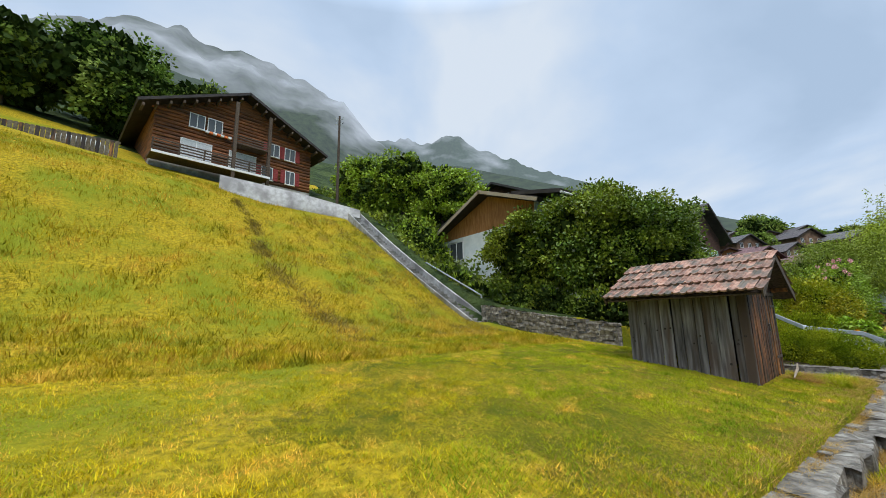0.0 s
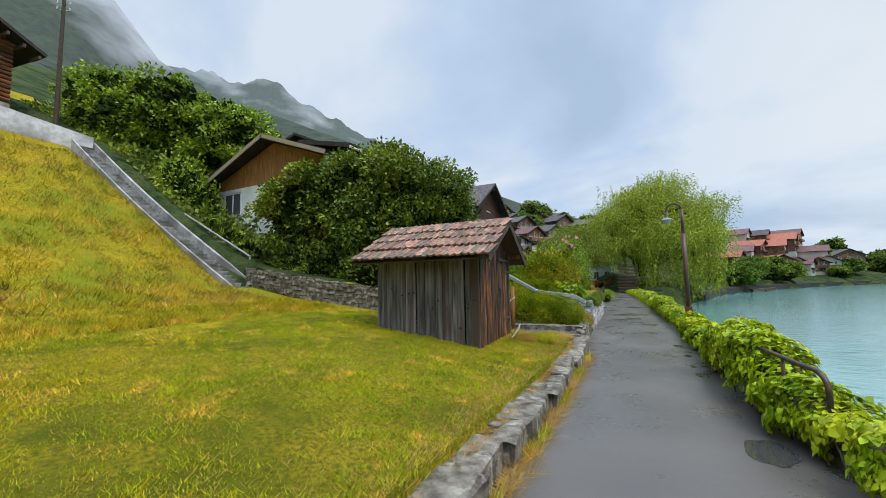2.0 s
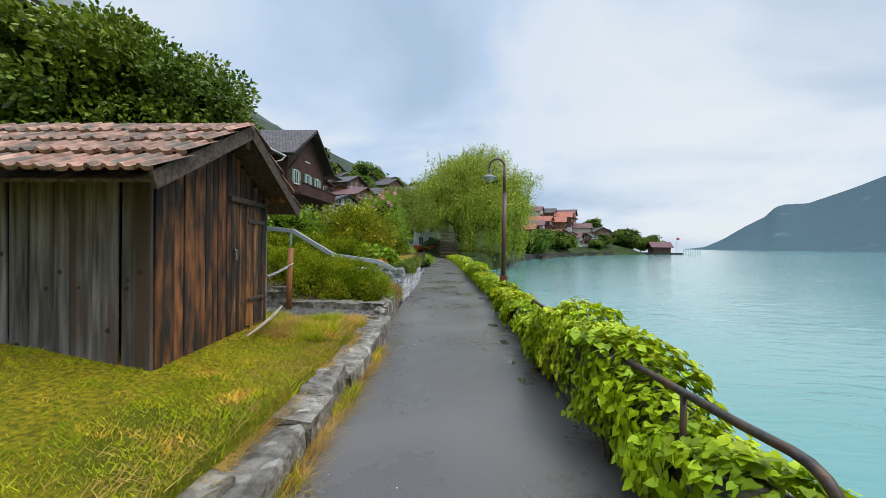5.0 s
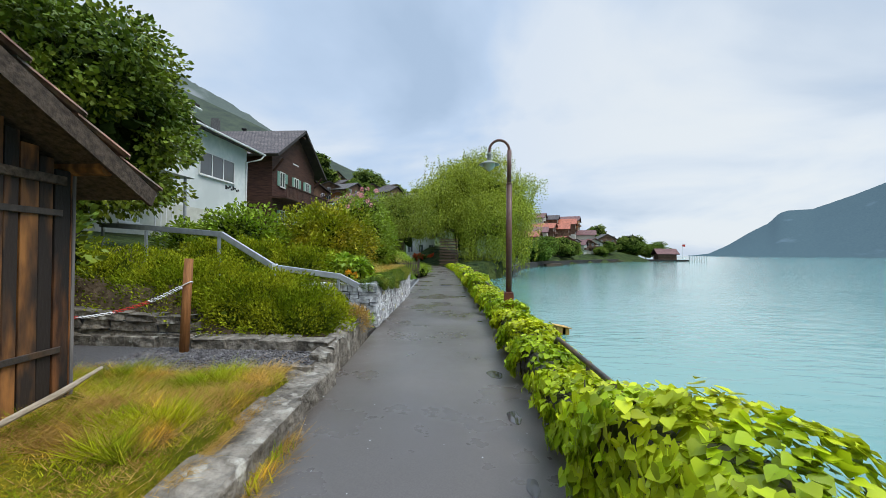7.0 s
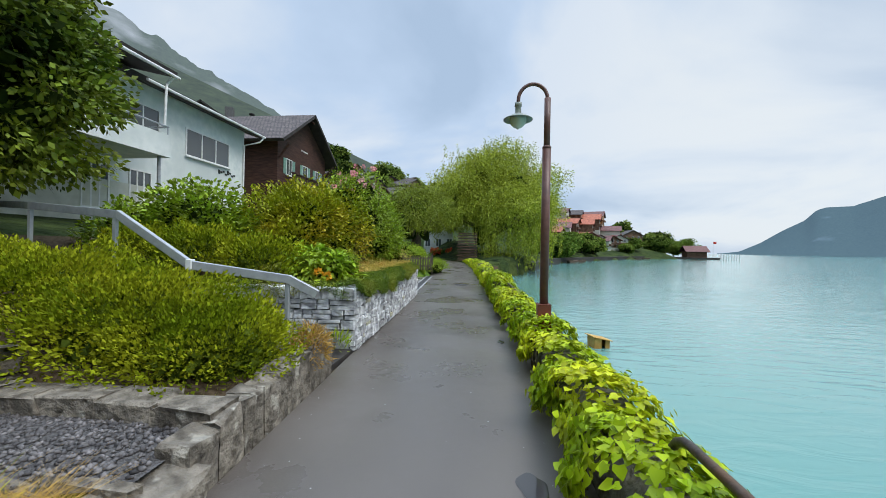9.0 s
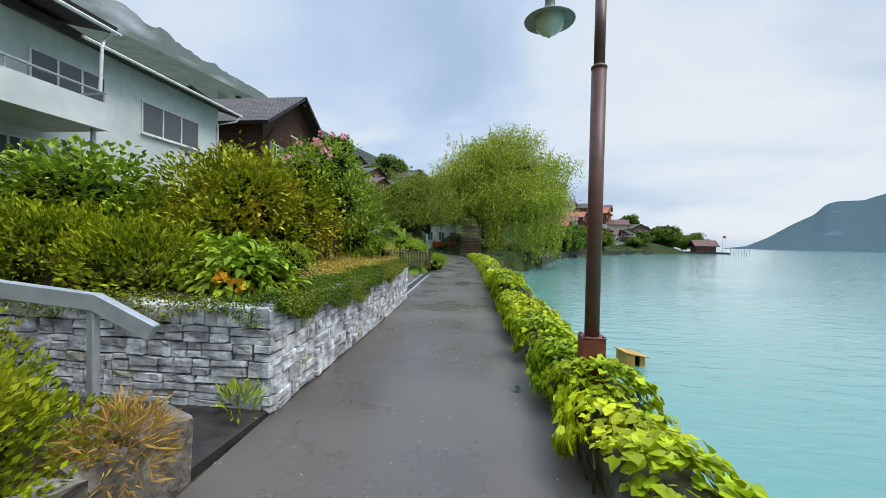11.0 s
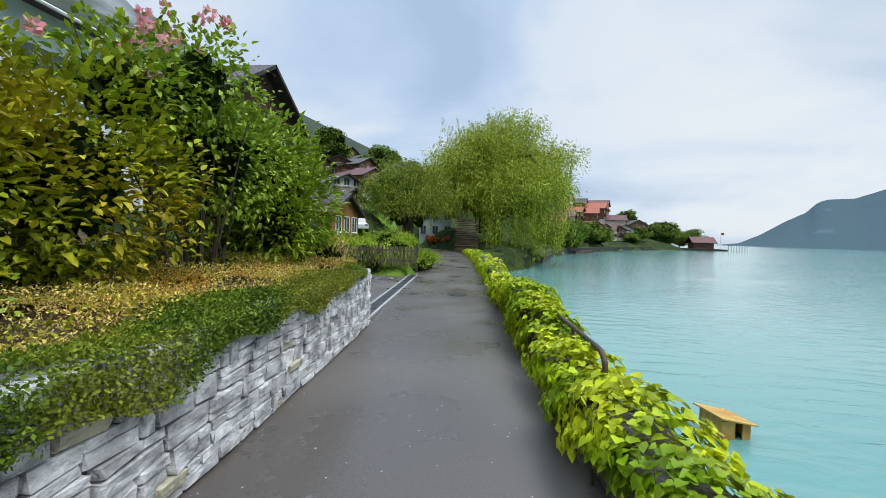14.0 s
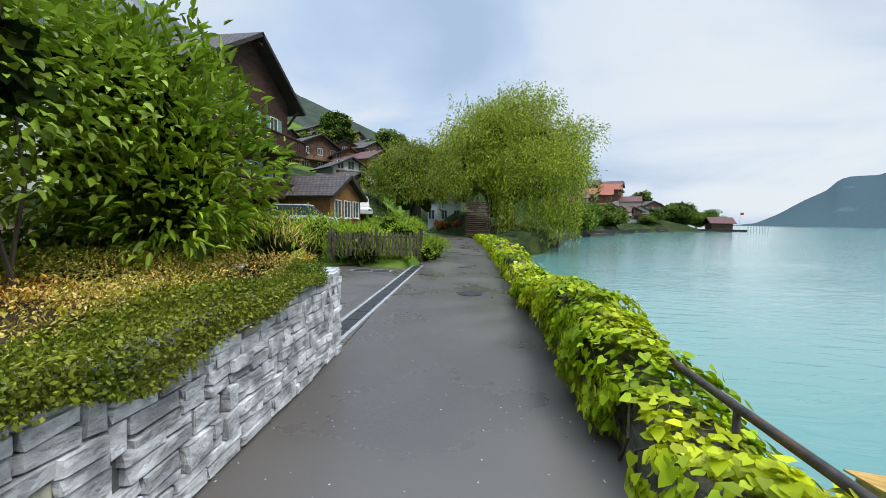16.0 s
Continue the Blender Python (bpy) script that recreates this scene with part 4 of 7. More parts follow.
for n, y0, y1, lo, hi in ((4000, 4, 8, 0.07, 0.12), (11500, 8, 14, 0.041, 0.086), (16000, 14, 24, 0.041, 0.086), (14500, 24, 34, 0.041, 0.086), (5000, 34, 60, 0.08, 0.14)):
    p, nrm = ivy_points(n, y0, y1, r_ivy)
    bare = (np.abs(nrm[:, 0] + 1) < 1e-6) & (np.sin(p[:, 1] * 1.9 + 0.6) + 0.6 * np.sin(p[:, 1] * 4.7) - 1.6 * p[:, 2] > 0.25)
    p, nrm = p[~bare], nrm[~bare]
    n = len(p)
    M = ivy_frames(p, nrm, r_ivy.uniform(lo, hi, n), r_ivy)
    v = np.einsum("nij,kj->nki", M, leaf_co) + p[:, None]
    f = leaf_fa[None] + (np.arange(n) * len(leaf_co))[:, None, None]
    chunks.append((v.reshape(-1, 3), f.reshape(-1, 5)))
tagged(mesh_np("ivy_cover", *joined(chunks), IVY, lake_wall, "dense bright green ivy foliage"), kind="stuff")
bm = bmesh.new()
for k in range(70):
    y = r_ivy.uniform(5, 40)
    x = float(RIGHT(y)) + 0.05
    h = float(ivy_top(y))
    tube(bm, [(x, y, 0.0), (x - 0.02, y + r_ivy.normal() * 0.15, h * 0.5), (x + 0.06, y + r_ivy.normal() * 0.3, h)], [0.012, 0.009, 0.005], 5, False)
tagged(part("ivy_stems", bm, IVY_WOOD, lake_wall, "brown woody ivy stems"), kind="stuff")


def iron_rail(y_foot, y_end, label, posts, foot_z=0.4, top=0.32, ox=0.3):
    """A bent pipe rail that stands on the wall and dives into the ivy at its far end."""
    t = thing("iron_railing", label, "railing", pose(float(RIGHT(y_foot)) + ox, y_foot, foot_z), "iron rails along the lake wall")
    bm = bmesh.new()
    at = lambda y, z: (float(RIGHT(y)) + ox - float(RIGHT(y_foot)) - ox, y - y_foot, z)
    s = 1 if y_end > y_foot else -1
    pts = [at(y_foot, -0.25), at(y_foot, top - 0.16)]
    pts += [at(y_foot + s * 0.2 * (1 - math.cos(a)), top - 0.16 + 0.16 * math.sin(a)) for a in (0.4, 0.8, 1.2, 1.57)]
    n = 6
    pts += [at(y_foot + s * 0.2 + (y_end - y_foot - s * 0.2) * k / n, top) for k in range(1, n + 1)]
    tube(bm, pts, 0.027, 10)
    part("handrail", bm, IRON, t, smooth=True)
    for y in posts:
        bm = bmesh.new()
        tube(bm, [at(y, -0.3), at(y, top)], 0.02, 8)
        part("post", bm, IRON, t, smooth=True)
    return t


iron_rail(11.5, 13.3, "dark iron pipe rail rising from the ivy", [12.4], 0.45, 0.32, 0.22)
iron_rail(17.85, 14.9, "dark iron pipe rail rising from the ivy", [16.6], 0.42, 0.2, 0.42)
iron_rail(25.85, 28.5, "dark iron pipe rail rising from the ivy", [26.9], 0.4, 0.22, 0.46)
iron_rail(32.2, 30.3, "dark iron pipe rail rising from the ivy", [31.5], 0.4, 0.2, 0.45)

lamp = thing("street_lamp", "brown painted lamp post with curved neck on a red base box", "street lamp", pose(1.29, 21.82, 0.46))
base = part("base_box", boxed(-0.104, -0.104, -0.9, 0.104, 0.104, 0.325, 0.006), LAMP_RED, lamp, "red oxide painted metal base box")
part("cap", boxed(-0.108, -0.108, 0.327, 0.108, 0.108, 0.34, 0.003), LAMP_RED, lamp)
for bx, by in ((-0.085, -0.085), (0.085, -0.085), (-0.085, 0.085), (0.085, 0.085)):
    bm = bmesh.new()
    tube(bm, [(bx, by, 0.338), (bx, by, 0.352)], 0.012, 6)
    part("bolt", bm, GRATE, lamp, "dark hexagonal bolt")
bm = bmesh.new()
tube(bm, [(0, 0, 0.33), (0, 0, 2.83)], 0.067, 20)
part("pole", bm, LAMP_BROWN, lamp, smooth=True)
bm = bmesh.new()
lathe(bm, [(0.05, 2.81), (0.071, 2.815), (0.072, 2.84), (0.05, 2.86)], 20)
part("ring", bm, LAMP_BROWN, lamp, smooth=True)
bm = bmesh.new()
tube(bm, [(0, 0, 2.84), (0, 0, 3.62)], 0.05, 16)
part("upper_pole", bm, LAMP_BROWN, lamp, smooth=True)
bm = bmesh.new()
arc = [(-0.23 + 0.23 * math.cos(a), 0, 3.6 + 0.25 * math.sin(a)) for a in np.linspace(0, math.pi, 16)]
tube(bm, [(0, 0, 3.5)] + arc + [(-0.46, 0, 3.52)], 0.03, 12)
part("neck", bm, LAMP_BROWN, lamp, smooth=True)
head = part("socket", lathe(bmesh.new(), [(0.001, 3.56), (0.055, 3.555), (0.058, 3.5), (0.045, 3.485), (0.05, 3.4), (0.065, 3.36)], 18, (-0.46, 0, 0)), SHADE, lamp, smooth=True)
part("shade", lathe(bmesh.new(), [(0.06, 3.38), (0.1, 3.36), (0.215, 3.3), (0.235, 3.285), (0.23, 3.275), (0.1, 3.33), (0.05, 3.34)], 28, (-0.46, 0, 0)), SHADE, lamp, "flat green-grey enamel shade", True)
part("globe", lathe(bmesh.new(), [(0.13, 3.32), (0.135, 3.27), (0.115, 3.21), (0.07, 3.165), (0.03, 3.15), (0.012, 3.13), (0.001, 3.128)], 24, (-0.46, 0, 0)), OPAL, lamp, "opal glass globe", True)

# ---- kerb of the lawn ----
r_st = np.random.default_rng(33)


def stone_meshes(material, count=6, rough=0.09):
    made = []
    for k in range(count):
        bm = bmesh.new()
        bmesh.ops.create_cube(bm, size=1)
        bmesh.ops.bevel(bm, geom=bm.edges[:], offset=0.05, segments=1, affect="EDGES")
        for v in bm.verts:
            v.co += Vector(r_st.normal(size=3)) * rough * 0.45
        me = bpy.data.meshes.new("stone")
        bm.to_mesh(me)
        bm.free()
        me.materials.append(material)
        made.append(me)
    return made


STONES, KERBS, YELLOWS = stone_meshes(STONE, 10, 0.055), stone_meshes(STONE_WARM, 8, 0.12), stone_meshes(STONE_YELLOW, 2, 0.06)


def stone_at(parent, meshes, x, y, z, sx, sy, sz, rz=0.0, name="stone"):
    m = Matrix.LocRotScale((x, y, z), Euler((r_st.normal() * 0.03, r_st.normal() * 0.03, rz + r_st.normal() * 0.03)), (sx, sy, sz))
    return piece(name, meshes[int(r_st.integers(len(meshes)))], parent, m)

# ---- garden shed ----
SX0, SX1, SY0, SY1, SZ = -5.15, -2.75, 13.32, 15.8, 0.5
RIDGE_Y, RIDGE_Z, EAVE_Z = 14.56, 3.09, 2.2
SKEW = -0.08  # the side walls run slightly off square
shed = thing("garden_shed", "small weathered plank shed with a mossy clay tile roof", "shed", pose(-3.95, 14.3, 0.45))
off = Matrix.Translation((3.95, -14.3, -0.45))


def shed_part(name, bm, material, label="", parent=None):
    for v in bm.verts:
        v.co.x += SKEW * (v.co.y - SY0)
    bmesh.ops.transform(bm, matrix=off, verts=bm.verts[:])
    return part(name, bm, material, parent or shed, label)


r_sh = np.random.default_rng(5)
x = SX0
for w in (0.24, 0.28, 0.21, 0.27, 0.19, 0.25, 0.16, 0.23, 0.27, 0.12, 0.18):
    bm = bmesh.new()
    dy = r_sh.uniform(-0.012, 0.012)
    low = SZ - 0.14 + r_sh.uniform(0, 0.08)
    gap = 0.03 if w == 0.27 else r_sh.uniform(0.004, 0.012)
    box(bm, x + 0.004, SY0 + dy, low, x + w - gap, SY0 + 0.028 + dy, EAVE_Z + 0.2, None, 0.004)
    for v in bm.verts:
        if v.co.z < 1.0:
            v.co.x += r_sh.uniform(-0.006, 0.006)
    shed_part("plank", bm, PLANK_GREY)
    for k in range(int(r_sh.integers(1, 3))):
        at = (x + w * r_sh.uniform(0.25, 0.75), SY0 + dy, r_sh.uniform(0.6, 1.9))
        kr = r_sh.uniform(0.014, 0.026)
        bm = bmesh.new()
        tube(bm, [(at[0], at[1] - 0.003, at[2]), (at[0], at[1] + 0.006, at[2])], kr, 9)
        shed_part("knot", bm, KNOT, "dark knot in the plank")
    bm = bmesh.new()
    box(bm, x + 0.004, SY1 - 0.028, SZ - 0.1, x + w - 0.004, SY1, EAVE_Z + 0.2)
    shed_part("plank", bm, PLANK_GREY)
    x += w


def gable_top(y):
    return RIDGE_Z - 0.1 - abs(y - RIDGE_Y) * 0.56


y = SY0 + 0.03
while y < SY1 - 0.03:
    w = min(r_sh.uniform(0.1, 0.2), SY1 - 0.03 - y)
    door = 14.72 < y + w / 2 < 15.62
    bm = bmesh.new()
    dx = r_sh.uniform(-0.01, 0.012)
    low = SZ - 0.1 + r_sh.uniform(0, 0.1)
    box(bm, SX1 - 0.03 + dx, y + 0.005, low if not door else low + 0.03, SX1 + dx, y + w - 0.006, min(gable_top(y), gable_top(y + w)) if not door else 2.22, None, 0.004)
    shed_part("plank", bm, PLANK_ORANGE if door else PLANK_BROWN)
    if door:
        bm = bmesh.new()
        box(bm, SX1 - 0.03, y + 0.005, 2.26, SX1 - 0.002, y + w - 0.006, min(gable_top(y), gable_top(y + w)))
        shed_part("plank", bm, PLANK_BROWN)
    bm = bmesh.new()
    box(bm, SX0, y + 0.005, SZ - 0.1, SX0 + 0.03, y + w - 0.005, min(gable_top(y), gable_top(y + w)))
    shed_part("plank", bm, PLANK_GREY)
    y += w
for z0 in (0.86, 1.95):
    shed_part("hinge_strap", boxed(SX1 + 0.012, 15.15, z0, SX1 + 0.026, 15.66, z0 + 0.05, 0.004), IRON, "rusty iron hinge strap")
shed_part("latch", boxed(SX1 + 0.012, 14.76, 1.45, SX1 + 0.045, 14.8, 1.6, 0.006), CHROME, "small metal latch")
shed_part("door_lintel", boxed(SX1 + 0.003, 14.66, 2.2, SX1 + 0.04, 15.68, 2.27, 0.005), BEAM)
RX0, RX1 = -5.52, -2.38
for yy in (12.86, 16.26):
    s = 1 if yy > RIDGE_Y else -1
    bm = bmesh.new()
    slab(bm, [(RX0 + 0.05, RIDGE_Y, RIDGE_Z - 0.09), (RX1 - 0.05, RIDGE_Y, RIDGE_Z - 0.09), (RX1 - 0.05, yy - s * 0.05, EAVE_Z - 0.02), (RX0 + 0.05, yy - s * 0.05, EAVE_Z - 0.02)], 0.03)
    shed_part("roof_boarding", bm, BEAM)
for yc, zc, rr in ((RIDGE_Y, RIDGE_Z - 0.2, 0.07), (SY0 + 0.02, EAVE_Z + 0.16, 0.065), (SY1 - 0.02, EAVE_Z + 0.16, 0.065)):
    bm = bmesh.new()
    tube(bm, [(RX0 + 0.08, yc, zc), (RX1 - 0.08, yc, zc)], rr, 10)
    shed_part("purlin", bm, PLANK_ORANGE if rr < 0.07 else BEAM, "round log purlin")
for xx in (SX0 + 0.3, SX0 + 0.9, SX0 + 1.5, SX0 + 2.1):
    bm = bmesh.new()
    tube(bm, [(xx, 12.95, EAVE_Z - 0.03), (xx, 13.5, EAVE_Z + 0.26)], 0.035, 8)
    shed_part("rafter_end", bm, BEAM)
for xx in (RX0 + 0.02, RX1 - 0.05):
    for yy in (12.84, 16.28):
        bm = bmesh.new()
        slab(bm, [(xx, RIDGE_Y, RIDGE_Z + 0.02), (xx + 0.03, RIDGE_Y, RIDGE_Z + 0.02), (xx + 0.03, yy, EAVE_Z + 0.03), (xx, yy, EAVE_Z + 0.03)], 0.15)
        shed_part("barge_board", bm, BEAM)


def tile_mesh():
    """A grooved clay tile with a rounded roll, 0.15 wide and 0.51 long."""
    bm = bmesh.new()
    prof = [(-0.073, 0.0), (-0.062, 0.022), (-0.044, 0.03), (-0.026, 0.02), (-0.014, 0.004), (0.044, 0.004), (0.062, 0.012), (0.073, 0.01)]
    rows = []
    for yy, dz in ((0, 0.0), (0.51, 0.0)):
        rows.append([bm.verts.new((px, yy, pz + dz)) for px, pz in prof])
    under = [bm.verts.new((px, 0, pz - 0.034)) for px, pz in prof]
    for i in range(len(prof) - 1):
        bm.faces.new((rows[0][i], rows[0][i + 1], rows[1][i + 1], rows[1][i]))
        bm.faces.new((under[i], under[i + 1], rows[0][i + 1], rows[0][i]))
    me = bpy.data.meshes.new("tile")
    bm.to_mesh(me)
    bm.free()
    me.materials.append(CLAY)
    return me


TILE = tile_mesh()
pitch = math.atan2(RIDGE_Z - EAVE_Z, RIDGE_Y - 12.84)
for side in (0, 1):
    for course in range(4):
        for k in range(22):
            d = 0.465 * course
            xx = RX0 + 0.07 + k * 0.143 + r_sh.normal() * 0.004
            yy = 12.82 + d * math.cos(pitch) if not side else 16.32 - d * math.cos(pitch)
            zz = EAVE_Z + 0.06 + d * math.sin(pitch) + 0.012 * (course > 0) + r_sh.normal() * 0.005
            m = Matrix.Translation((xx, yy, zz)) @ Euler((pitch - 0.075 + r_sh.normal() * 0.012, r_sh.normal() * 0.012, math.pi * side + r_sh.normal() * 0.012)).to_matrix().to_4x4()
            m = Matrix.Translation((SKEW * (yy - SY0), 0, 0)) @ m
            piece("tile", TILE, shed, off @ m)
bm = bmesh.new()
tube(bm, [(RX0 + 0.02, RIDGE_Y, RIDGE_Z + 0.0), (RX1 - 0.02, RIDGE_Y, RIDGE_Z + 0.0)], 0.055, 8)
shed_part("ridge_cap", bm, CLAY)

branch = thing("fallen_branch", "pale bare branch lying at the shed's foot", "branch", pose(-2.62, 15.2, 0.6))
bm = bmesh.new()
tube(bm, [(0.12, -0.75, -0.05), (0.03, -0.2, -0.02), (-0.02, 0.2, 0.03), (-0.1, 0.62, 0.1)], [0.012, 0.022, 0.025, 0.014], 7)
part("limb", bm, DRY_WOOD, branch)

# ---- retaining wall behind the shed and the hill stairs ----


def stone_run(parent, p0, p1, z0, z1, h0, h1, meshes, course=0.13, thick=0.22, wmin=0.22, wmax=0.5, limit=400):
    """Courses of stones between two plan points; feet z0 to z1, heights h0 to h1."""
    p0, p1 = Vector((*p0, 0)), Vector((*p1, 0))
    L = (p1 - p0).length
    d = (p1 - p0) / L
    rz = math.atan2(d.y, d.x)
    n = max(1, round(max(h0, h1) / course))
    cuts = np.cumsum(np.concatenate([[0], r_st.uniform(0.65, 1.35, n)]))
    cuts /= cuts[-1]
    for c in range(n):
        s = -r_st.uniform(0, wmin)
        while s < L:
            w = r_st.uniform(wmin, wmax)
            a, b = max(s, 0), min(s + w, L)
            s += w
            if b - a < 0.05:
                continue
            k = (a + b) / 2 / L
            h = h0 + (h1 - h0) * k
            zc = z0 + (z1 - z0) * k + h * (cuts[c] + cuts[c + 1]) / 2
            q = p0 + d * (a + b) / 2
            out = r_st.normal() * 0.005
            stone_at(parent, meshes, q.x - d.y * out, q.y + d.x * out, zc, (b - a) - 0.014, thick + r_st.uniform(-0.012, 0.012), h * (cuts[c + 1] - cuts[c]) - 0.012, rz)
            if c < n - 1 and r_st.random() < 0.08:
                stone_at(parent, meshes, q.x, q.y, z0 + (z1 - z0) * k + h * (cuts[c] + cuts[c + 2]) / 2, r_st.uniform(0.1, 0.22), thick + 0.03, h * (cuts[c + 2] - cuts[c]) - 0.01, rz)


def ashlar(parent, at, length, height, thick, coping=0.0):
    """Squared rubble of mixed sizes: at(s) gives the plan point and heading at s metres along the wall."""
    band = 0.165
    n = max(1, round((height - coping) / band))
    band = (height - coping) / n

    def lay(s0, s1, z0, z1):
        px, py, rz = at((s0 + s1) / 2)
        which = YELLOWS if r_st.random() < 0.035 else STONES
        stone_at(parent, which, px, py, (z0 + z1) / 2, s1 - s0 - 0.012, thick + r_st.uniform(-0.022, 0.022), z1 - z0 - 0.011, rz)

    for c in range(n):
        s, z0 = -r_st.uniform(0, 0.2), c * band
        while s < length:
            w = r_st.uniform(0.16, 0.46)
            a, b = max(s, 0.0), min(s + w, length)
            s += w
            if b - a < 0.06:
                continue
            kind = r_st.random()
            if kind < 0.22:
                m = a + min(0.24, b - a)
                lay(a, m, z0, z0 + band)
                a = m
                if b - a < 0.06:
                    continue
            elif kind < 0.36:
                m = a + r_st.uniform(0.07, 0.11)
                lay(a, min(m, b), z0, z0 + band)
                a = m
                if b - a < 0.06:
                    continue
            cut = z0 + band * r_st.uniform(0.36, 0.64)
            lay(a, b, z0, cut)
            if b - a > 0.34 and r_st.random() < 0.6:
                m = a + (b - a) * r_st.uniform(0.35, 0.65)
                lay(a, m, cut, z0 + band)
                lay(m, b, cut, z0 + band)
            else:
                lay(a, b, cut, z0 + band)
    s = 0.0
    while coping and s < length:
        w = r_st.uniform(0.09, 0.17)
        lay(s, min(s + w, length), height - coping, height + r_st.uniform(-0.02, 0.015))
        s += w


def wall_core(name, line, thick, material, label, top_drop=0.03, kind="structure"):
    """The wall's solid body: line of (x, y, foot, head); thick to the left of its run."""
    t = thing(name, label, "wall", kind=kind)
    rows = []
    for i, (x, y, z0, z1) in enumerate(line):
        a, b = line[max(i - 1, 0)], line[min(i + 1, len(line) - 1)]
        d = Vector((b[0] - a[0], b[1] - a[1])).normalized()
        n = Vector((-d.y, d.x)) * thick / 2
        z1 -= top_drop
        rows.append([(x - n.x, y - n.y, z0 - 0.6), (x - n.x, y - n.y, z1), (x + n.x, y + n.y, z1), (x + n.x, y + n.y, z0 - 0.6)])
    mesh_np("body", np.array(rows).reshape(-1, 3), grid_faces(len(line), 4), material, t)
    return t


wall_line = [(-13.8, 16.55, 1.85, 2.5), (-10.5, 16.5, 1.35, 2.0), (-7.2, 16.5, 0.95, 1.6)]
back_wall = wall_core("wall_terrace", wall_line, 0.2, MORTAR, "grey dry-stone terrace wall under the trees")
for a, b in zip(wall_line, wall_line[1:]):
    stone_run(back_wall, a[:2], b[:2], a[2] - 0.1, b[2] - 0.1, a[3] - a[2] + 0.1, b[3] - b[2] + 0.1, KERBS, 0.15, 0.26, 0.3, 0.7)

low_line = [(-7.2, 18.32, 0.25, 0.9), (-3.7, 18.32, 0.22, 0.72)]
low_wall = wall_core("wall_hedge", low_line, 0.2, MORTAR, "low weathered stone wall below the juniper hedge")
stone_run(low_wall, low_line[0][:2], low_line[1][:2], 0.2, 0.2, 0.7, 0.52, KERBS, 0.16, 0.28, 0.3, 0.7)

stairs = thing("hill_stairs", "long straight stone stair climbing the grassy slope", "stairs", pose(-13.9, 16.3, 1.6))
STEPS = 46
bm = bmesh.new()
box(bm, -0.5, -0.5, -0.5, 0.5, 0.5, 0.5, None, 0.04)
STEP = bpy.data.meshes.new("step")
bm.to_mesh(STEP)
bm.free()
STEP.materials.append(STAIR_STONE)
for k in range(STEPS):
    piece("step", STEP, stairs, Matrix.LocRotScale((-0.15 - k * 0.3, -0.12, 0.0 + k * 0.178 - 0.28 * math.sin(math.pi * k / STEPS)), None, (0.36, 0.84, 0.3)))
for k in range(12):
    bm = bmesh.new()
    a, b = k / 12, (k + 1) / 12
    za, zb_ = 8.3 * a - 0.28 * math.sin(math.pi * a), 8.3 * b - 0.28 * math.sin(math.pi * b)
    slab(bm, [(0.3 - 14.1 * a, 0.3, 0.3 + za), (0.3 - 14.1 * b, 0.3, 0.3 + zb_), (0.3 - 14.1 * b, 0.42, 0.3 + zb_), (0.3 - 14.1 * a, 0.42, 0.3 + za)], 0.6)
    part("side_wall", bm, CONCRETE, stairs, "pale concrete edging")
    bm = bmesh.new()
    slab(bm, [(0.3 - 14.1 * a, -0.62, 0.2 + za), (0.3 - 14.1 * b, -0.62, 0.2 + zb_), (0.3 - 14.1 * b, -0.54, 0.2 + zb_), (0.3 - 14.1 * a, -0.54, 0.2 + za)], 0.5)
    part("side_wall", bm, CONCRETE, stairs, "pale concrete edging")
bm = bmesh.new()
tube(bm, [(-0.6, 0.8, 1.4), (-5.6, 0.95, 3.7)], 0.04, 8)
for k in (0, 1):
    tube(bm, [(-0.6 - 5.0 * k, 0.8 + 0.15 * k, 0.2 + 2.2 * k), (-0.6 - 5.0 * k, 0.8 + 0.15 * k, 1.4 + 2.3 * k)], 0.04, 8)
part("handrail", bm, STEEL, stairs, "grey metal handrail")

hill_line = [(-27.6, 16.6, 9.5, 10.4), (-28.8, 12.5, 10.3, 11.3), (-29.8, 7.2, 10.9, 12.0)]
wall_core("wall_hillside", hill_line, 0.35, CONCRETE, "pale patched concrete retaining wall below the chalet")

# ---- stone wall of the garden ----
garden_wall = thing("wall_garden", "grey quarried stone wall of the raised garden bed", "wall", kind="structure")
edge = [(float(LEFT(y)) - 0.14, y) for y in (21.45, 24.0, 26.6, 29.15)]
bm = bmesh.new()
for (xa, ya), (xb, yb) in zip(edge, edge[1:]):
    slab(bm, [(xa - 0.13, ya, 0.94), (xb - 0.13, yb, 0.94), (xb + 0.1, yb, 0.94), (xa + 0.1, ya, 0.94)], 1.2)
slab(bm, [(-6.4, 21.5, 0.94), (-1.75, 21.5, 0.94), (-1.75, 21.75, 0.94), (-6.4, 21.75, 0.94)], 1.2)
slab(bm, [(-5.4, 29.0, 0.94), (-2.1, 29.0, 0.94), (-2.1, 29.22, 0.94), (-5.4, 29.22, 0.94)], 1.2)
part("body", bm, MORTAR, garden_wall)


def along_path(s):
    y = 21.46 + s
    return float(LEFT(y)) - 0.14, y, math.pi / 2 + 0.07


ashlar(garden_wall, along_path, 7.7, 1.0, 0.3)
ashlar(garden_wall, lambda s: (-6.3 + s, 21.58, 0.0), 6.3 + edge[0][0] + 0.14, 1.0, 0.3, 0.2)
ashlar(garden_wall, lambda s: (-5.3 + s, 29.06, 0.0), 5.3 + edge[-1][0] + 0.14, 1.02, 0.28)

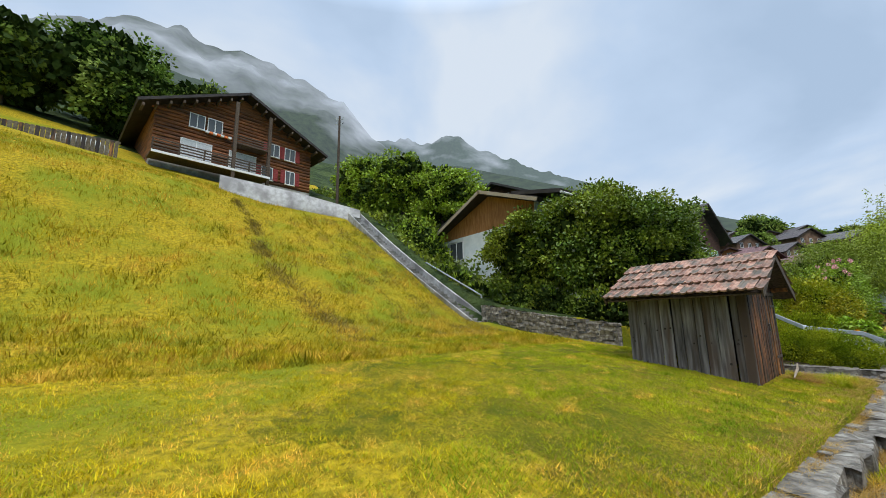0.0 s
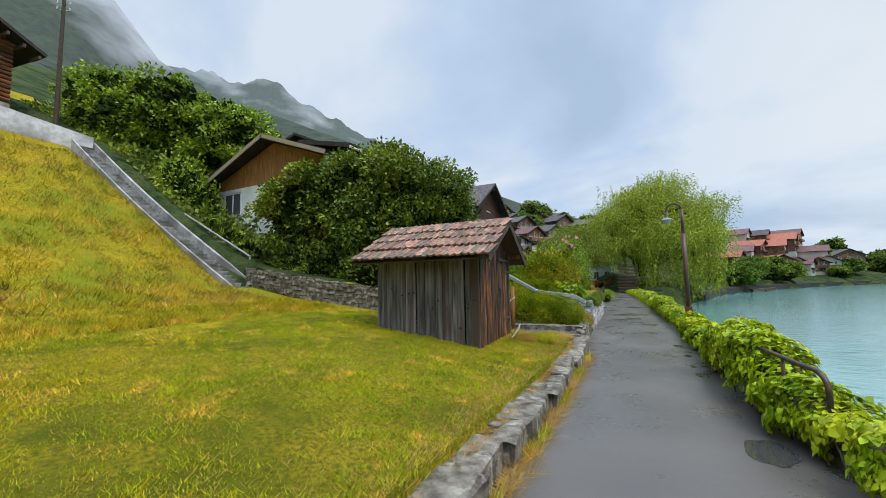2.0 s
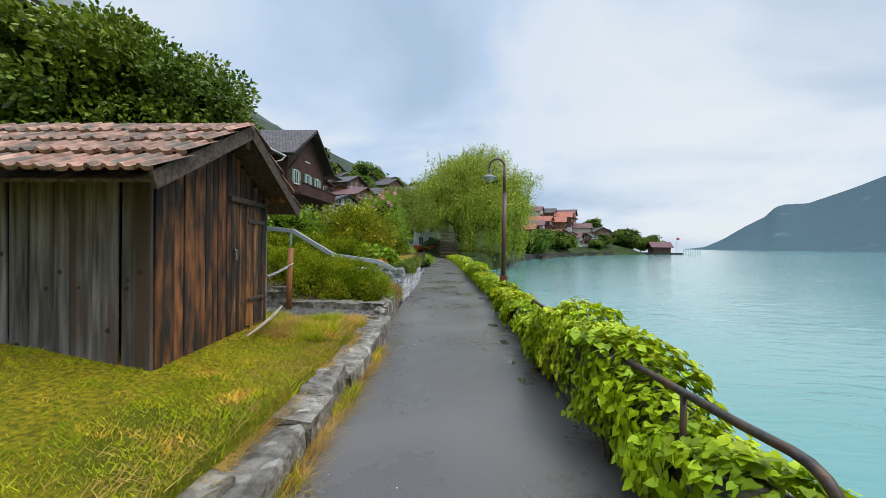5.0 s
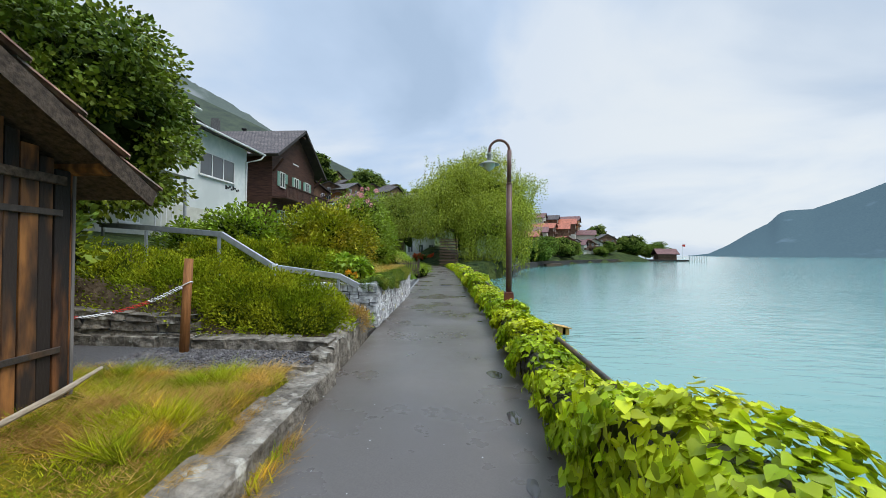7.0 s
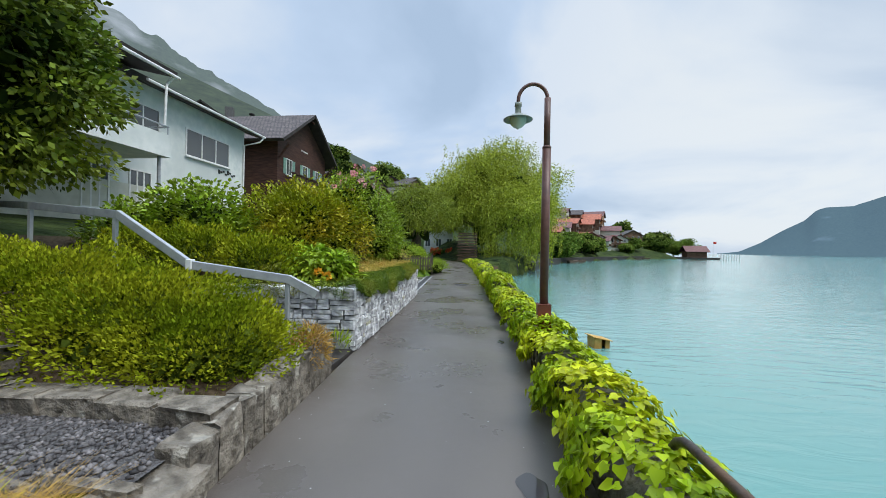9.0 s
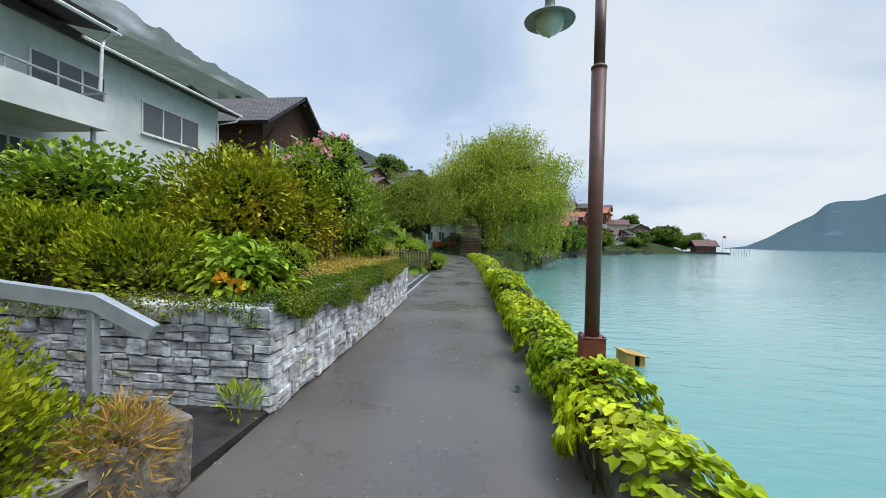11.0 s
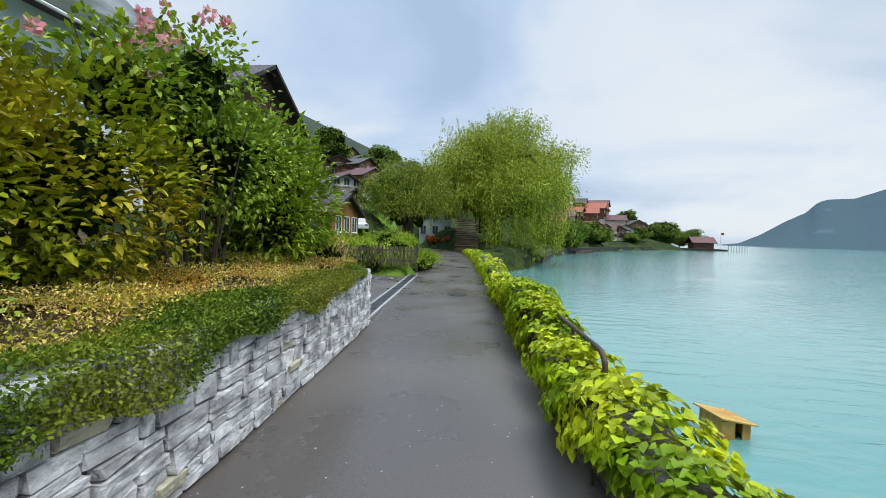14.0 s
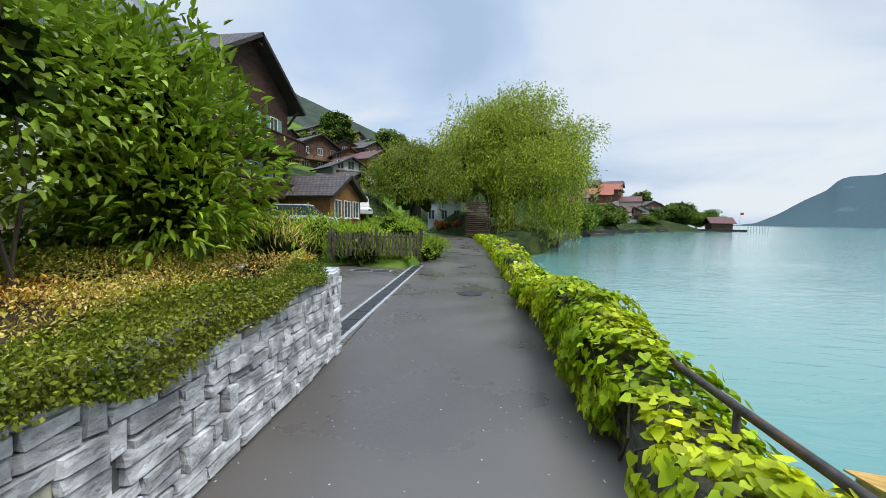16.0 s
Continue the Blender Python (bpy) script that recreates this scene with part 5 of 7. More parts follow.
# ---- kerb stones beside the path ----
kerb = thing("kerb_lawn", "rough stone kerb edging the lawn", "kerb", kind="structure")
y = -2.0
while y < 16.9:
    w = r_st.uniform(0.45, 1.3)
    xx = float(LEFT(y + w / 2)) - 0.24
    sink = 0.08 * (r_st.random() < 0.2)
    if r_st.random() < 0.5:
        stone_at(kerb, KERBS, xx - 0.1 + r_st.normal() * 0.05, y + r_st.uniform(0, w), 0.2, r_st.uniform(0.12, 0.24), r_st.uniform(0.15, 0.35), r_st.uniform(0.07, 0.1), r_st.normal() * 0.4)
    stone_at(kerb, KERBS, xx + r_st.normal() * 0.012, y + w / 2, 0.02 - sink * 0.3 + r_st.normal() * 0.006, 0.36 + r_st.uniform(0, 0.16), w + 0.02, 0.42 + r_st.uniform(-0.04, 0.04), 0.03)
    y += w
while y < 20.1:
    w = r_st.uniform(0.14, 0.4)
    xx = float(LEFT(y + w / 2)) - 0.16
    stone_at(kerb, KERBS, xx, y + w / 2, 0.08 + 0.02 * (y - 16), 0.24, w - 0.012, 0.42 + 0.05 * (y - 16), 0.0)
    y += w
for k in range(9):
    stone_at(kerb, KERBS, -1.85 - k * 0.5, 18.25 + r_st.normal() * 0.03, 0.32, 0.52, 0.3, 0.25)
for k in range(5):
    stone_at(kerb, KERBS, -1.75 - k * 0.42, 17.42 - k * 0.12 + r_st.normal() * 0.02, 0.16, 0.4, 0.09, 0.26)

# ---- entrance steps, handrail, gravel, post and chain ----
tagged(mesh_np("pavement_gravel", np.array([(-7.0, 16.6, 0.31), (-2.7, 17.0, 0.285), (-1.6, 17.4, 0.285), (-1.65, 18.2, 0.285), (-7.0, 18.2, 0.31)]), np.array([(0, 1, 2, 3, 4)]), GRAVEL), "dark wet gravel patch beside the shed", "gravel", kind="structure")
v, f = [], []
r_g = np.random.default_rng(11)
n = 2600
c = np.stack([r_g.uniform(-4.2, -1.65, n), r_g.uniform(17.05, 18.15, n), np.full(n, 0.292)], 1)
s = r_g.uniform(0.012, 0.03, (n, 1, 1))
octa = np.array([(1, 0, 0), (-1, 0, 0), (0, 1, 0), (0, -1, 0), (0, 0, 0.7), (0, 0, -0.7)])
c = c[c[:, 1] > 17.05 + 0.35 * np.clip((c[:, 0] + 2.7), 0, 2)]
n = len(c)
s = s[:n]
V = c[:, None] + octa[None] * s * r_g.uniform(0.6, 1.3, (n, 1, 3))
of = np.array([(0, 2, 4), (2, 1, 4), (1, 3, 4), (3, 0, 4), (2, 0, 5), (1, 2, 5), (3, 1, 5), (0, 3, 5)])
F = of[None] + (np.arange(n) * 6)[:, None, None]
tagged(mesh_np("gravel_stones", V.reshape(-1, 3), F.reshape(-1, 3), PEBBLE), "loose dark gravel stones on the ground", "gravel", kind="stuff")

entry = thing("entrance_steps", "dark wet stone steps leading up to the garden", "steps", pose(-1.7, 20.75, 0))
for k in range(6):
    part("step", boxed(-3.45 - 0.5 * k, -0.56, -0.3, -2.88 - 0.5 * k if k else -0.02, 0.7, 0.03 + 0.16 * k, 0.012), WET_CONCRETE, entry)
rail = thing("handrail", "galvanised flat steel handrail above the juniper hedge", "handrail", pose(-1.8, 20.25, 0.4))
run = [(0, 0, 0.64), (-0.34, -0.05, 0.82), (-1.5, -0.32, 0.99), (-2.65, -0.18, 1.62), (-4.6, 0.3, 1.78), (-6.5, 1.2, 1.9)]
bm = bmesh.new()
for a, b in zip(run, run[1:]):
    a, b = Vector(a), Vector(b)
    d = (b - a)
    m = Matrix.Translation((a + b) / 2) @ d.to_track_quat("X", "Z").to_matrix().to_4x4()
    box(bm, -d.length / 2 - 0.02, -0.03, -0.055, d.length / 2 + 0.02, 0.03, 0.055, m, 0.006)
part("top_bar", bm, STEEL, rail)
part("joint_cap", boxed(-1.54, -0.36, 0.93, -1.46, -0.28, 1.06, 0.008), FRAME_WHITE, rail, "white joint cap")
for px, py, pz in ((-0.36, -0.05, 0.76), (-1.5, -0.32, 0.94), (-2.7, -0.17, 1.58), (-4.6, 0.3, 1.72), (-6.4, 1.15, 1.84)):
    part("post", boxed(px - 0.025, py - 0.025, -0.4, px + 0.025, py + 0.025, pz, 0.005), STEEL, rail)

post = thing("chain_post", "orange-brown wooden post holding a red and white chain", "post", pose(-3.56, 17.9, 0.22))
bm = bmesh.new()
tube(bm, [(0, 0, -0.1), (0.01, 0.02, 0.7), (0.02, 0.05, 1.36)], [0.062, 0.058, 0.055], 12)
part("stake", bm, POST_WOOD, post, smooth=True)
bm = bmesh.new()
tube(bm, [(0.075 * math.cos(a), 0.03 + 0.075 * math.sin(a), 0.99 + 0.05 * math.cos(a)) for a in np.linspace(0, 2 * math.pi, 14)], 0.008, 6)
part("ring", bm, ROPE_WHITE, post)
chain = thing("barrier_chain", "red and white plastic chain hanging from the post", "chain", pose(-3.56, 17.9, 1.2))
LINKS = 64
LINK_ME = {}
for key, mm in (("w", ROPE_WHITE), ("r", ROPE_RED)):
    bm = bmesh.new()
    tube(bm, [(0.028 * math.cos(a), 0.014 * math.sin(a), 0) for a in np.linspace(0, 2 * math.pi, 9)], 0.0055, 5, False)
    LINK_ME[key] = bpy.data.meshes.new("link")
    bm.to_mesh(LINK_ME[key])
    bm.free()
    LINK_ME[key].materials.append(mm)
for k in range(LINKS):
    s = (k + 0.5) / LINKS
    px, py = -2.0 * s, -0.9 * s - 0.05
    pz = -0.42 * 4 * s * (1 - s) * 0.75 - 0.1 * s
    slope = -0.42 * 4 * (1 - 2 * s) * 0.75 - 0.1
    col = "w" if (k // 11) % 2 == 0 else "r"
    piece("link", LINK_ME[col], chain, Matrix.Translation((px, py, pz)) @ Euler((1.57 * (k % 2), math.atan2(slope, 2.2), math.atan2(-0.9, -2.0))).to_matrix().to_4x4())

# ---- houses ----


def window(parent, x, y, z, w, h, facing, frame_mat=None, shutters=None, bars=2, name="window", curtain=False):
    """A framed window on a wall: facing "e" looks along +x, "s" along -y. x, y, z: middle of its sill."""
    rot = pose(x, y, z, 0, 0, 90 if facing == "e" else (0 if facing == "s" else facing))
    t = part(name, boxed(-w / 2, -0.015, 0, w / 2, 0.02, h), GLASS if not curtain else CURTAIN, parent, m=rot)
    bm = bmesh.new()
    f = 0.06
    box(bm, -w / 2 - f, -0.05, -f, w / 2 + f, 0.03, 0)
    box(bm, -w / 2 - f, -0.05, h, w / 2 + f, 0.03, h + f)
    box(bm, -w / 2 - f, -0.05, 0, -w / 2, 0.03, h)
    box(bm, w / 2, -0.05, 0, w / 2 + f, 0.03, h)
    for k in range(1, bars):
        xx = -w / 2 + w * k / bars
        box(bm, xx - 0.03, -0.035, 0, xx + 0.03, 0.03, h)
    part("window_frame", bm, frame_mat or FRAME_WHITE, t)
    part("window_sill", boxed(-w / 2 - 0.1, -0.12, -0.11, w / 2 + 0.1, 0.0, -0.062), frame_mat or FRAME_WHITE, t)
    if shutters:
        for s in (-1, 1):
            a = s * (w / 2 + 0.08)
            bm = boxed(min(a, a + s * 0.42), -0.06, -0.02, max(a, a + s * 0.42), -0.02, h + 0.02)
            for k in range(6):
                zz = h * (k + 0.5) / 6
                box(bm, min(a, a + s * 0.42) + 0.05, -0.075, zz - 0.03, max(a, a + s * 0.42) - 0.05, -0.06, zz + 0.03)
            part("shutter", bm, shutters, t)
    return t


def gable_house(name, label, m, w, d, zb, eave, ridge, wall_mat, roof_mat, over=0.6, base_mat=None, base_h=0.0, gable_mat=None, group="", thick=0.22, category="house", rise=0.0, left=0.0, rise_left=0.0):
    """A house whose gable looks along -y in its own axes: w across, d deep; zb: foot of the walls."""
    t = thing(name, label, category, m, group)
    bm = bmesh.new()
    if gable_mat is None:
        prism(bm, [(-w / 2, zb + base_h), (w / 2, zb + base_h), (w / 2, eave), (0, ridge), (-w / 2, eave)], 0, d)
        part("wall", bm, wall_mat, t)
    else:
        part("wall", boxed(-w / 2 - left, 0, zb + base_h, w / 2, d, eave), wall_mat, t)
        prism(bm, [(-w / 2 - left, eave), (w / 2 - 0.1, eave), (w / 2 - 0.1, eave + rise), (0, ridge), (-w / 2 - left, eave + rise_left + 0.01)], 0.002, d)
        part("gable", bm, gable_mat, t, "brown timber gable boards")
    if rise:
        part("upper_wall", boxed(w / 2 - 0.09, 0.0, eave, w / 2, d, eave + rise), wall_mat, t)
    if base_mat:
        part("plinth", boxed(-w / 2 - left - 0.03, -0.03, zb - 2.0, w / 2 + 0.03, d, zb + base_h), base_mat, t)
    k = (ridge - eave) / (w / 2)
    for s in (-1, 1):
        bm = bmesh.new()
        xe = s * (w / 2 + over)
        ze = eave - over * k if s < 0 or not rise else eave + rise - over * (ridge - eave - rise) / (w / 2)
        if s < 0 and left:
            xe -= left
            ze = eave + rise_left - over * (ridge - eave - rise_left) / (w / 2 + left)
        slab(bm, [(0, -over, ridge + thick), (0, d + over, ridge + thick), (xe, d + over, ze + thick), (xe, -over, ze + thick)], thick)
        part("roof", bm, roof_mat, t)
    return t, k


# white house: gable to the stairs, long side to the lake
white, _ = gable_house("white_house", "white rendered house with timber gable and tiled roof", pose(-16.9, 20.1, 0), 7.2, 16.0, 2.5, 7.15, 9.25, WHITE_PAINT, ROOF_DARK, 0.75, CREAM, 1.4, GABLE_WOOD, rise=0.85, left=0.9, rise_left=0.45)
bm = bmesh.new()
for xe, ze in ((-5.3, 7.25), (4.4, 7.85)):
    slab(bm, [(0, -0.8, 9.5), (0, -0.76, 9.5), (xe, -0.76, ze + 0.03), (xe, -0.8, ze + 0.03)], 0.2)
part("barge_board", bm, DRY_WOOD, white, "bleached barge boards along the gable")
for xx, zz, w, h in ((-3.15, 5.7, 1.3, 1.15),):
    window(white, xx, 0, zz, w, h, "s")
part("roller_box", boxed(-3.9, -0.08, 6.92, -2.4, -0.01, 7.05), FRAME_WHITE, white)
bm = bmesh.new()
tube(bm, [(-4.0, -0.25, 5.6), (-2.3, -0.25, 5.6)], 0.03, 6)
tube(bm, [(-4.0, -0.25, 5.35), (-2.3, -0.25, 5.35)], 0.03, 6)
part("window_rail", bm, FRAME_WHITE, white)
for yy, zz, w, h, bars in ((13.2, 5.72, 2.9, 1.15, 3), (9.1, 5.85, 2.2, 1.25, 3), (4.5, 5.2, 2.2, 1.9, 2)):
    window(white, 3.6, yy, zz, w, h, "e", None, None, bars)
window(white, 3.6, 7.6, 2.9, 0.9, 1.5, "e", bars=3, name="window")
window(white, 3.6, 9.4, 2.75, 0.9, 1.7, "e", bars=3, name="window")
balcony = part("balcony", boxed(3.6, 1.0, 4.75, 5.8, 8.4, 4.95), WHITE_PAINT, white, "white rendered balcony")
bm = bmesh.new()
box(bm, 5.68, 1.0, 4.95, 5.8, 8.4, 5.55)
box(bm, 3.62, 8.28, 4.95, 5.68, 8.4, 5.55)
part("parapet", bm, WHITE_PAINT, balcony)
bm = bmesh.new()
tube(bm, [(5.74, 1.0, 5.85), (5.74, 8.34, 5.85)], 0.035, 8)
tube(bm, [(3.65, 8.34, 5.85), (5.74, 8.34, 5.85)], 0.035, 8)
for yy in (1.2, 3.5, 5.9, 8.3):
    tube(bm, [(5.74, yy, 5.5), (5.74, yy, 5.85)], 0.025, 6)
part("balcony_rail", bm, STEEL, balcony, "grey metal rail")
bm = bmesh.new()
tube(bm, [(5.6, 8.1, 2.0), (5.6, 8.1, 4.8)], 0.06, 10)
part("balcony_post", bm, STEEL, balcony)
bm = bmesh.new()
slab(bm, [(2.6, -0.7, 8.72), (2.6, 8.7, 8.72), (5.75, 8.7, 7.98), (5.75, -0.7, 7.98)], 0.2)
part("canopy_roof", bm, ROOF_DARK, white, "tiled roof over the balcony")
bm = bmesh.new()
tube(bm, [(5.74, -0.7, 7.8), (5.74, 8.8, 7.8)], 0.06, 8)
tube(bm, [(4.42, 8.8, 7.84), (4.42, 16.7, 7.84)], 0.06, 8)
tube(bm, [(5.7, 8.6, 7.78), (5.5, 8.5, 7.5), (5.66, 8.3, 7.2), (5.66, 8.25, 5.85)], 0.045, 8)
tube(bm, [(4.42, 16.6, 7.82), (4.3, 16.4, 7.5), (3.68, 15.9, 7.2), (3.66, 15.86, 2.5)], 0.045, 8)
part("gutter", bm, FRAME_WHITE, white, "pale metal gutter and downpipe")
# unreadable script on the wall as plain strokes
bm = bmesh.new()
for k in range(8):
    yy = 13.9 + 0.17 * k
    box(bm, 3.61, yy, 5.25 + 0.06 * (k % 3), 3.625, yy + 0.13, 5.32 + 0.06 * (k % 3) + (0.14 if k in (0, 4) else 0.03))
part("wall_script", bm, INK, white, "dark wrought wall lettering")

# brown chalet: gable to the lake
chalet, _ = gable_house("brown_chalet", "dark brown timber chalet with green shutters and balconies", pose(-15.2, 47.3, 0, 0, 0, 90), 8.6, 8.0, 1.0, 9.75, 12.55, DARK_CHALET, ROOF_DARK, 0.95, CREAM, 1.2)
for xx, zz in ((-2.6, 7.2), (0.1, 7.2), (2.5, 7.2), (-2.6, 4.0), (0.2, 4.0), (2.6, 4.0)):
    window(chalet, xx, 0, zz, 0.8, 1.15, 0, None, SHUTTER)
for xx in (-2.6,):
    window(chalet, xx, 8.0, 4.0, 0.8, 1.1, 180, None, SHUTTER)
for zz in (6.0, 2.9):
    b = part("balcony", boxed(-4.5, -1.3, zz, 4.5, -0.02, zz + 0.16), DARK_CHALET, chalet, "dark timber balcony")
    for k in range(36):
        xx = -4.5 + 9.0 * k / 36
        part("slat", boxed(xx + 0.015, -1.3, zz + 0.17, xx + 0.235, -1.26, zz + 0.98), DARK_CHALET, b)
    part("balcony_rail", boxed(-4.55, -1.36, zz + 0.99, 4.55, -1.22, zz + 1.07), DARK_CHALET, b)
for xx in (-4.2, 0, 4.2):
    bm = bmesh.new()
    tube(bm, [(xx, -0.05, 4.6 + 4.2 * (xx == 0) + 3.6), (xx, -0.85, 9.2 + (2.8 if xx == 0 else 0.0))], 0.09, 6)
    part("bracket", bm, DARK_CHALET, chalet)
bm = bmesh.new()
tube(bm, [(0.9, 5.4, 11.5), (0.9, 5.4, 13.1)], 0.16, 10)
lathe(bm, [(0.02, 13.35), (0.24, 13.28), (0.24, 13.2), (0.16, 13.15)], 12, (0.9, 5.4, 0))
part("chimney", bm, INK, chalet, "dark metal chimney pipe")
bm = bmesh.new()
for k in range(6):
    box(bm, -0.6 + 0.2 * k, -0.03, 9.55, -0.46 + 0.2 * k, -0.015, 9.66)
part("wall_script", bm, FRAME_WHITE, chalet, "pale wall lettering")

# log chalet on the hill
log, _ = gable_house("log_chalet", "large reddish log chalet with balconies on the hillside", pose(-36.0, 9.3, 0, 0, 0, 99), 12.6, 9.0, 13.2, 18.4, 21.4, CHALET_WOOD, ROOF_DARK, 1.25, CONCRETE, 1.0)
for k in range(20):
    zz = 14.4 + 0.3 * k
    half = 6.3 if zz < 18.3 else max(0.3, 6.3 * (21.4 - zz) / 3.0)
    bm = bmesh.new()
    tube(bm, [(-half, -0.02, zz), (half, -0.02, zz)], 0.12, 6)
    part("log", bm, CHALET_WOOD, log)
for xx, zz, w, h, sh in ((-3.5, 17.5, 1.0, 1.1, None), (-2.2, 17.5, 1.0, 1.1, None), (2.7, 16.9, 0.9, 1.1, RED_SHUTTER), (4.2, 16.9, 0.9, 1.1, RED_SHUTTER), (2.2, 14.6, 0.9, 1.1, RED_SHUTTER), (4.3, 14.6, 0.8, 1.2, RED_SHUTTER)):
    window(log, xx, -0.12, zz, w, h, 0, None, sh)
for xx in (-3.4, 0.1):
    window(log, xx, -0.12, 14.6, 2.1, 1.7, 0, None, None, 2, curtain=True)
b = part("balcony", boxed(-6.5, -1.9, 14.05, 1.8, -0.14, 14.2), BEAM, log, "timber balcony with white fascia")
part("fascia", boxed(-6.5, -1.96, 13.98, 1.8, -1.905, 14.16), FRAME_WHITE, b)
for k in range(4):
    part("rail", boxed(-6.5, -1.9, 14.35 + 0.22 * k, 1.8, -1.84, 14.44 + 0.22 * k), BEAM, b)
for k in range(6):
    part("post", boxed(-6.5 + 1.64 * k, -1.88, 14.2, -6.4 + 1.64 * k, -1.8, 15.12), BEAM, b)
b2 = part("balcony", boxed(-0.9, -1.2, 16.7, 1.8, -0.14, 16.82), BEAM, log)
for k in range(3):
    part("rail", boxed(-0.9, -1.2, 16.95 + 0.22 * k, 1.8, -1.14, 17.04 + 0.22 * k), BEAM, b2)
for xx in (-1.1, 1.9):
    part("corner_post", boxed(xx - 0.12, -1.9 if xx < 0 else -1.2, 13.0, xx + 0.12, -1.66 if xx < 0 else -0.96, 20.0), BEAM, log)
for k in range(9):
    for s in (-1, 1):
        xa, za = s * (0.6 + 0.82 * k), 21.25 - (0.6 + 0.82 * k) * 3 / 6.3
        part("rafter", boxed(xa - 0.07, -1.2, za - 0.28, xa + 0.07, -0.14, za - 0.06), BEAM, log)
for k in range(7):
    xx = -2.9 + 0.28 * k
    part("flower_box", boxed(xx, -0.42, 17.24, xx + 0.24, -0.16, 17.4), PETAL_RED if k % 2 else FRAME_WHITE, log)
deck = thing("garden_deck", "wooden terrace fence beside the log chalet", "fence", pose(-33.5, -1.2, 13.2))
for k in range(26):
    part("slat", boxed(0, -3.6 + 0.24 * k, -0.3, 0.05, -3.4 + 0.24 * k, 1.15), FENCE_WOOD if k % 3 else PLANK_ORANGE, deck)
part("rail", boxed(-0.06, -3.7, 1.0, -0.005, 2.7, 1.12), FENCE_WOOD, deck)
pool = thing("pool_cover", "pale domed pool cover behind the terrace fence", "pool cover", pose(-35.2, -0.8, 14.0))
bm = bmesh.new()
made = bmesh.ops.create_uvsphere(bm, u_segments=18, v_segments=10, radius=1)["verts"]
bmesh.ops.transform(bm, matrix=Matrix.Diagonal((1.4, 1.7, 0.75, 1)), verts=made)
part("dome", bm, CURTAIN, pool, smooth=True)

dark1, _ = gable_house("dark_roof_house", "house with a broad dark roof behind the trees", pose(-29.5, 33.5, 0, 0, 0, 12), 9.5, 9, 6, 14.2, 16.3, DARK_CHALET, ROOF_GREY, 1.0, CREAM, 2.0)
window(dark1, 0, 0, 14.3, 3.0, 0.8, 0)
dark2, _ = gable_house("dark_roof_house", "house with a dark roof and stone chimney behind trees", pose(-37, 63, 0, 0, 0, 20), 7, 8, 8, 17.7, 20.1, DARK_CHALET, ROOF_GREY, 0.8, CREAM, 2.0)
part("chimney", boxed(1.8, 3, 17, 2.8, 4, 20.9), MORTAR, dark2)

# wooden telephone pole on the hill
tele = thing("utility_pole", "weathered wooden utility pole with insulators", "utility pole", pose(-30.6, 15.9, 10.8))
bm = bmesh.new()
tube(bm, [(0, 0, -0.5), (0, 0, 8.7)], [0.13, 0.09], 10)
part("mast", bm, BEAM, tele)
for zz in (8.0, 8.4):
    bm = bmesh.new()
    tube(bm, [(-0.25, -0.25, zz), (0.25, 0.25, zz)], 0.03, 6)
    for s in (-1, 1):
        tube(bm, [(0.22 * s, 0.22 * s, zz), (0.22 * s, 0.22 * s, zz + 0.18)], 0.05, 8)
    part("insulator_arm", bm, STEEL, tele)

# small timber garage and carport by the driveway
hut, _ = gable_house("timber_garage", "small timber garage with a brown tiled roof", pose(-10.6, 51.0, 0.9, 0, 0, 84), 4.4, 4.4, -0.4, 2.3, 3.6, GABLE_WOOD, ROOF_DARK, 0.45, CREAM, 0.6)
for xx in (-1.2, 0.1, 1.4):
    window(hut, xx, 0, 0.9, 0.8, 1.1, 0)

# village houses on the slope and along the shore
VILLAGE = [(-33, 95, 9.5, 1, 60, -0.8), (-35, 87.5, 6, 3, 70, -0.8), (-21.3, 80, 5.5, 2, 55, -0.5), (-54, 135, 8, 0, 70, 0), (-39, 122, 8, 1, 20, 1.2), (-32, 125, 9, 0, 75, 2.0), (-26.4, 105, 7, 3, 75, 0.6), (-19.5, 77, 5.5, 1, 80, -2.2), (-60, 190, 9, 0, 70, 0),
           (-44, 104, 8, 1, 70, 0), (-47, 118, 8, 0, 20, 0), (-22, 96, 7, 3, 70, 1.0), (-28, 97, 6.5, 3, 20, 0.5), (-16, 100, 7, 5, 75, 0.6), (-21, 112, 8, 1, 70, 1.5), (-14, 118, 8, 3, 75, 1.0), (-42, 150, 9, 1, 70, 1.0), (-33, 148, 10, 0, 20, 1.5), (-24, 146, 10, 1, 70, 3.0), (-15, 150, 9, 0, 75, 4.0), (-50, 168, 9, 0, 20, 0), (-28, 166, 10, 1, 60, 3.0), (-8, 136, 9, 1, 70, 2.5), (-70, 172, 8, 1, 60, 0),
           (30, 176, 9, 4, 75, 0), (36, 190, 10, 5, 70, 1), (44, 188, 9, 4, 20, 0), (42, 202, 10, 4, 70, 3), (50, 196, 8, 5, 15, 0), (55, 198, 9, 5, 70, 0), (50, 208, 11, 4, 75, 3.5), (58, 204, 8, 4, 10, 0.5), (64, 214, 9, 5, 15, 0.5), (57, 222, 12, 4, 70, 5), (48, 222, 10, 1, 70, 6), (40, 216, 10, 5, 75, 6), (68, 226, 10, 5, 70, 2.5), (62, 234, 11, 3, 70, 6),
           (78, 236, 11, 0, 15, 0), (85, 246, 11, 2, 70, 1.5)]
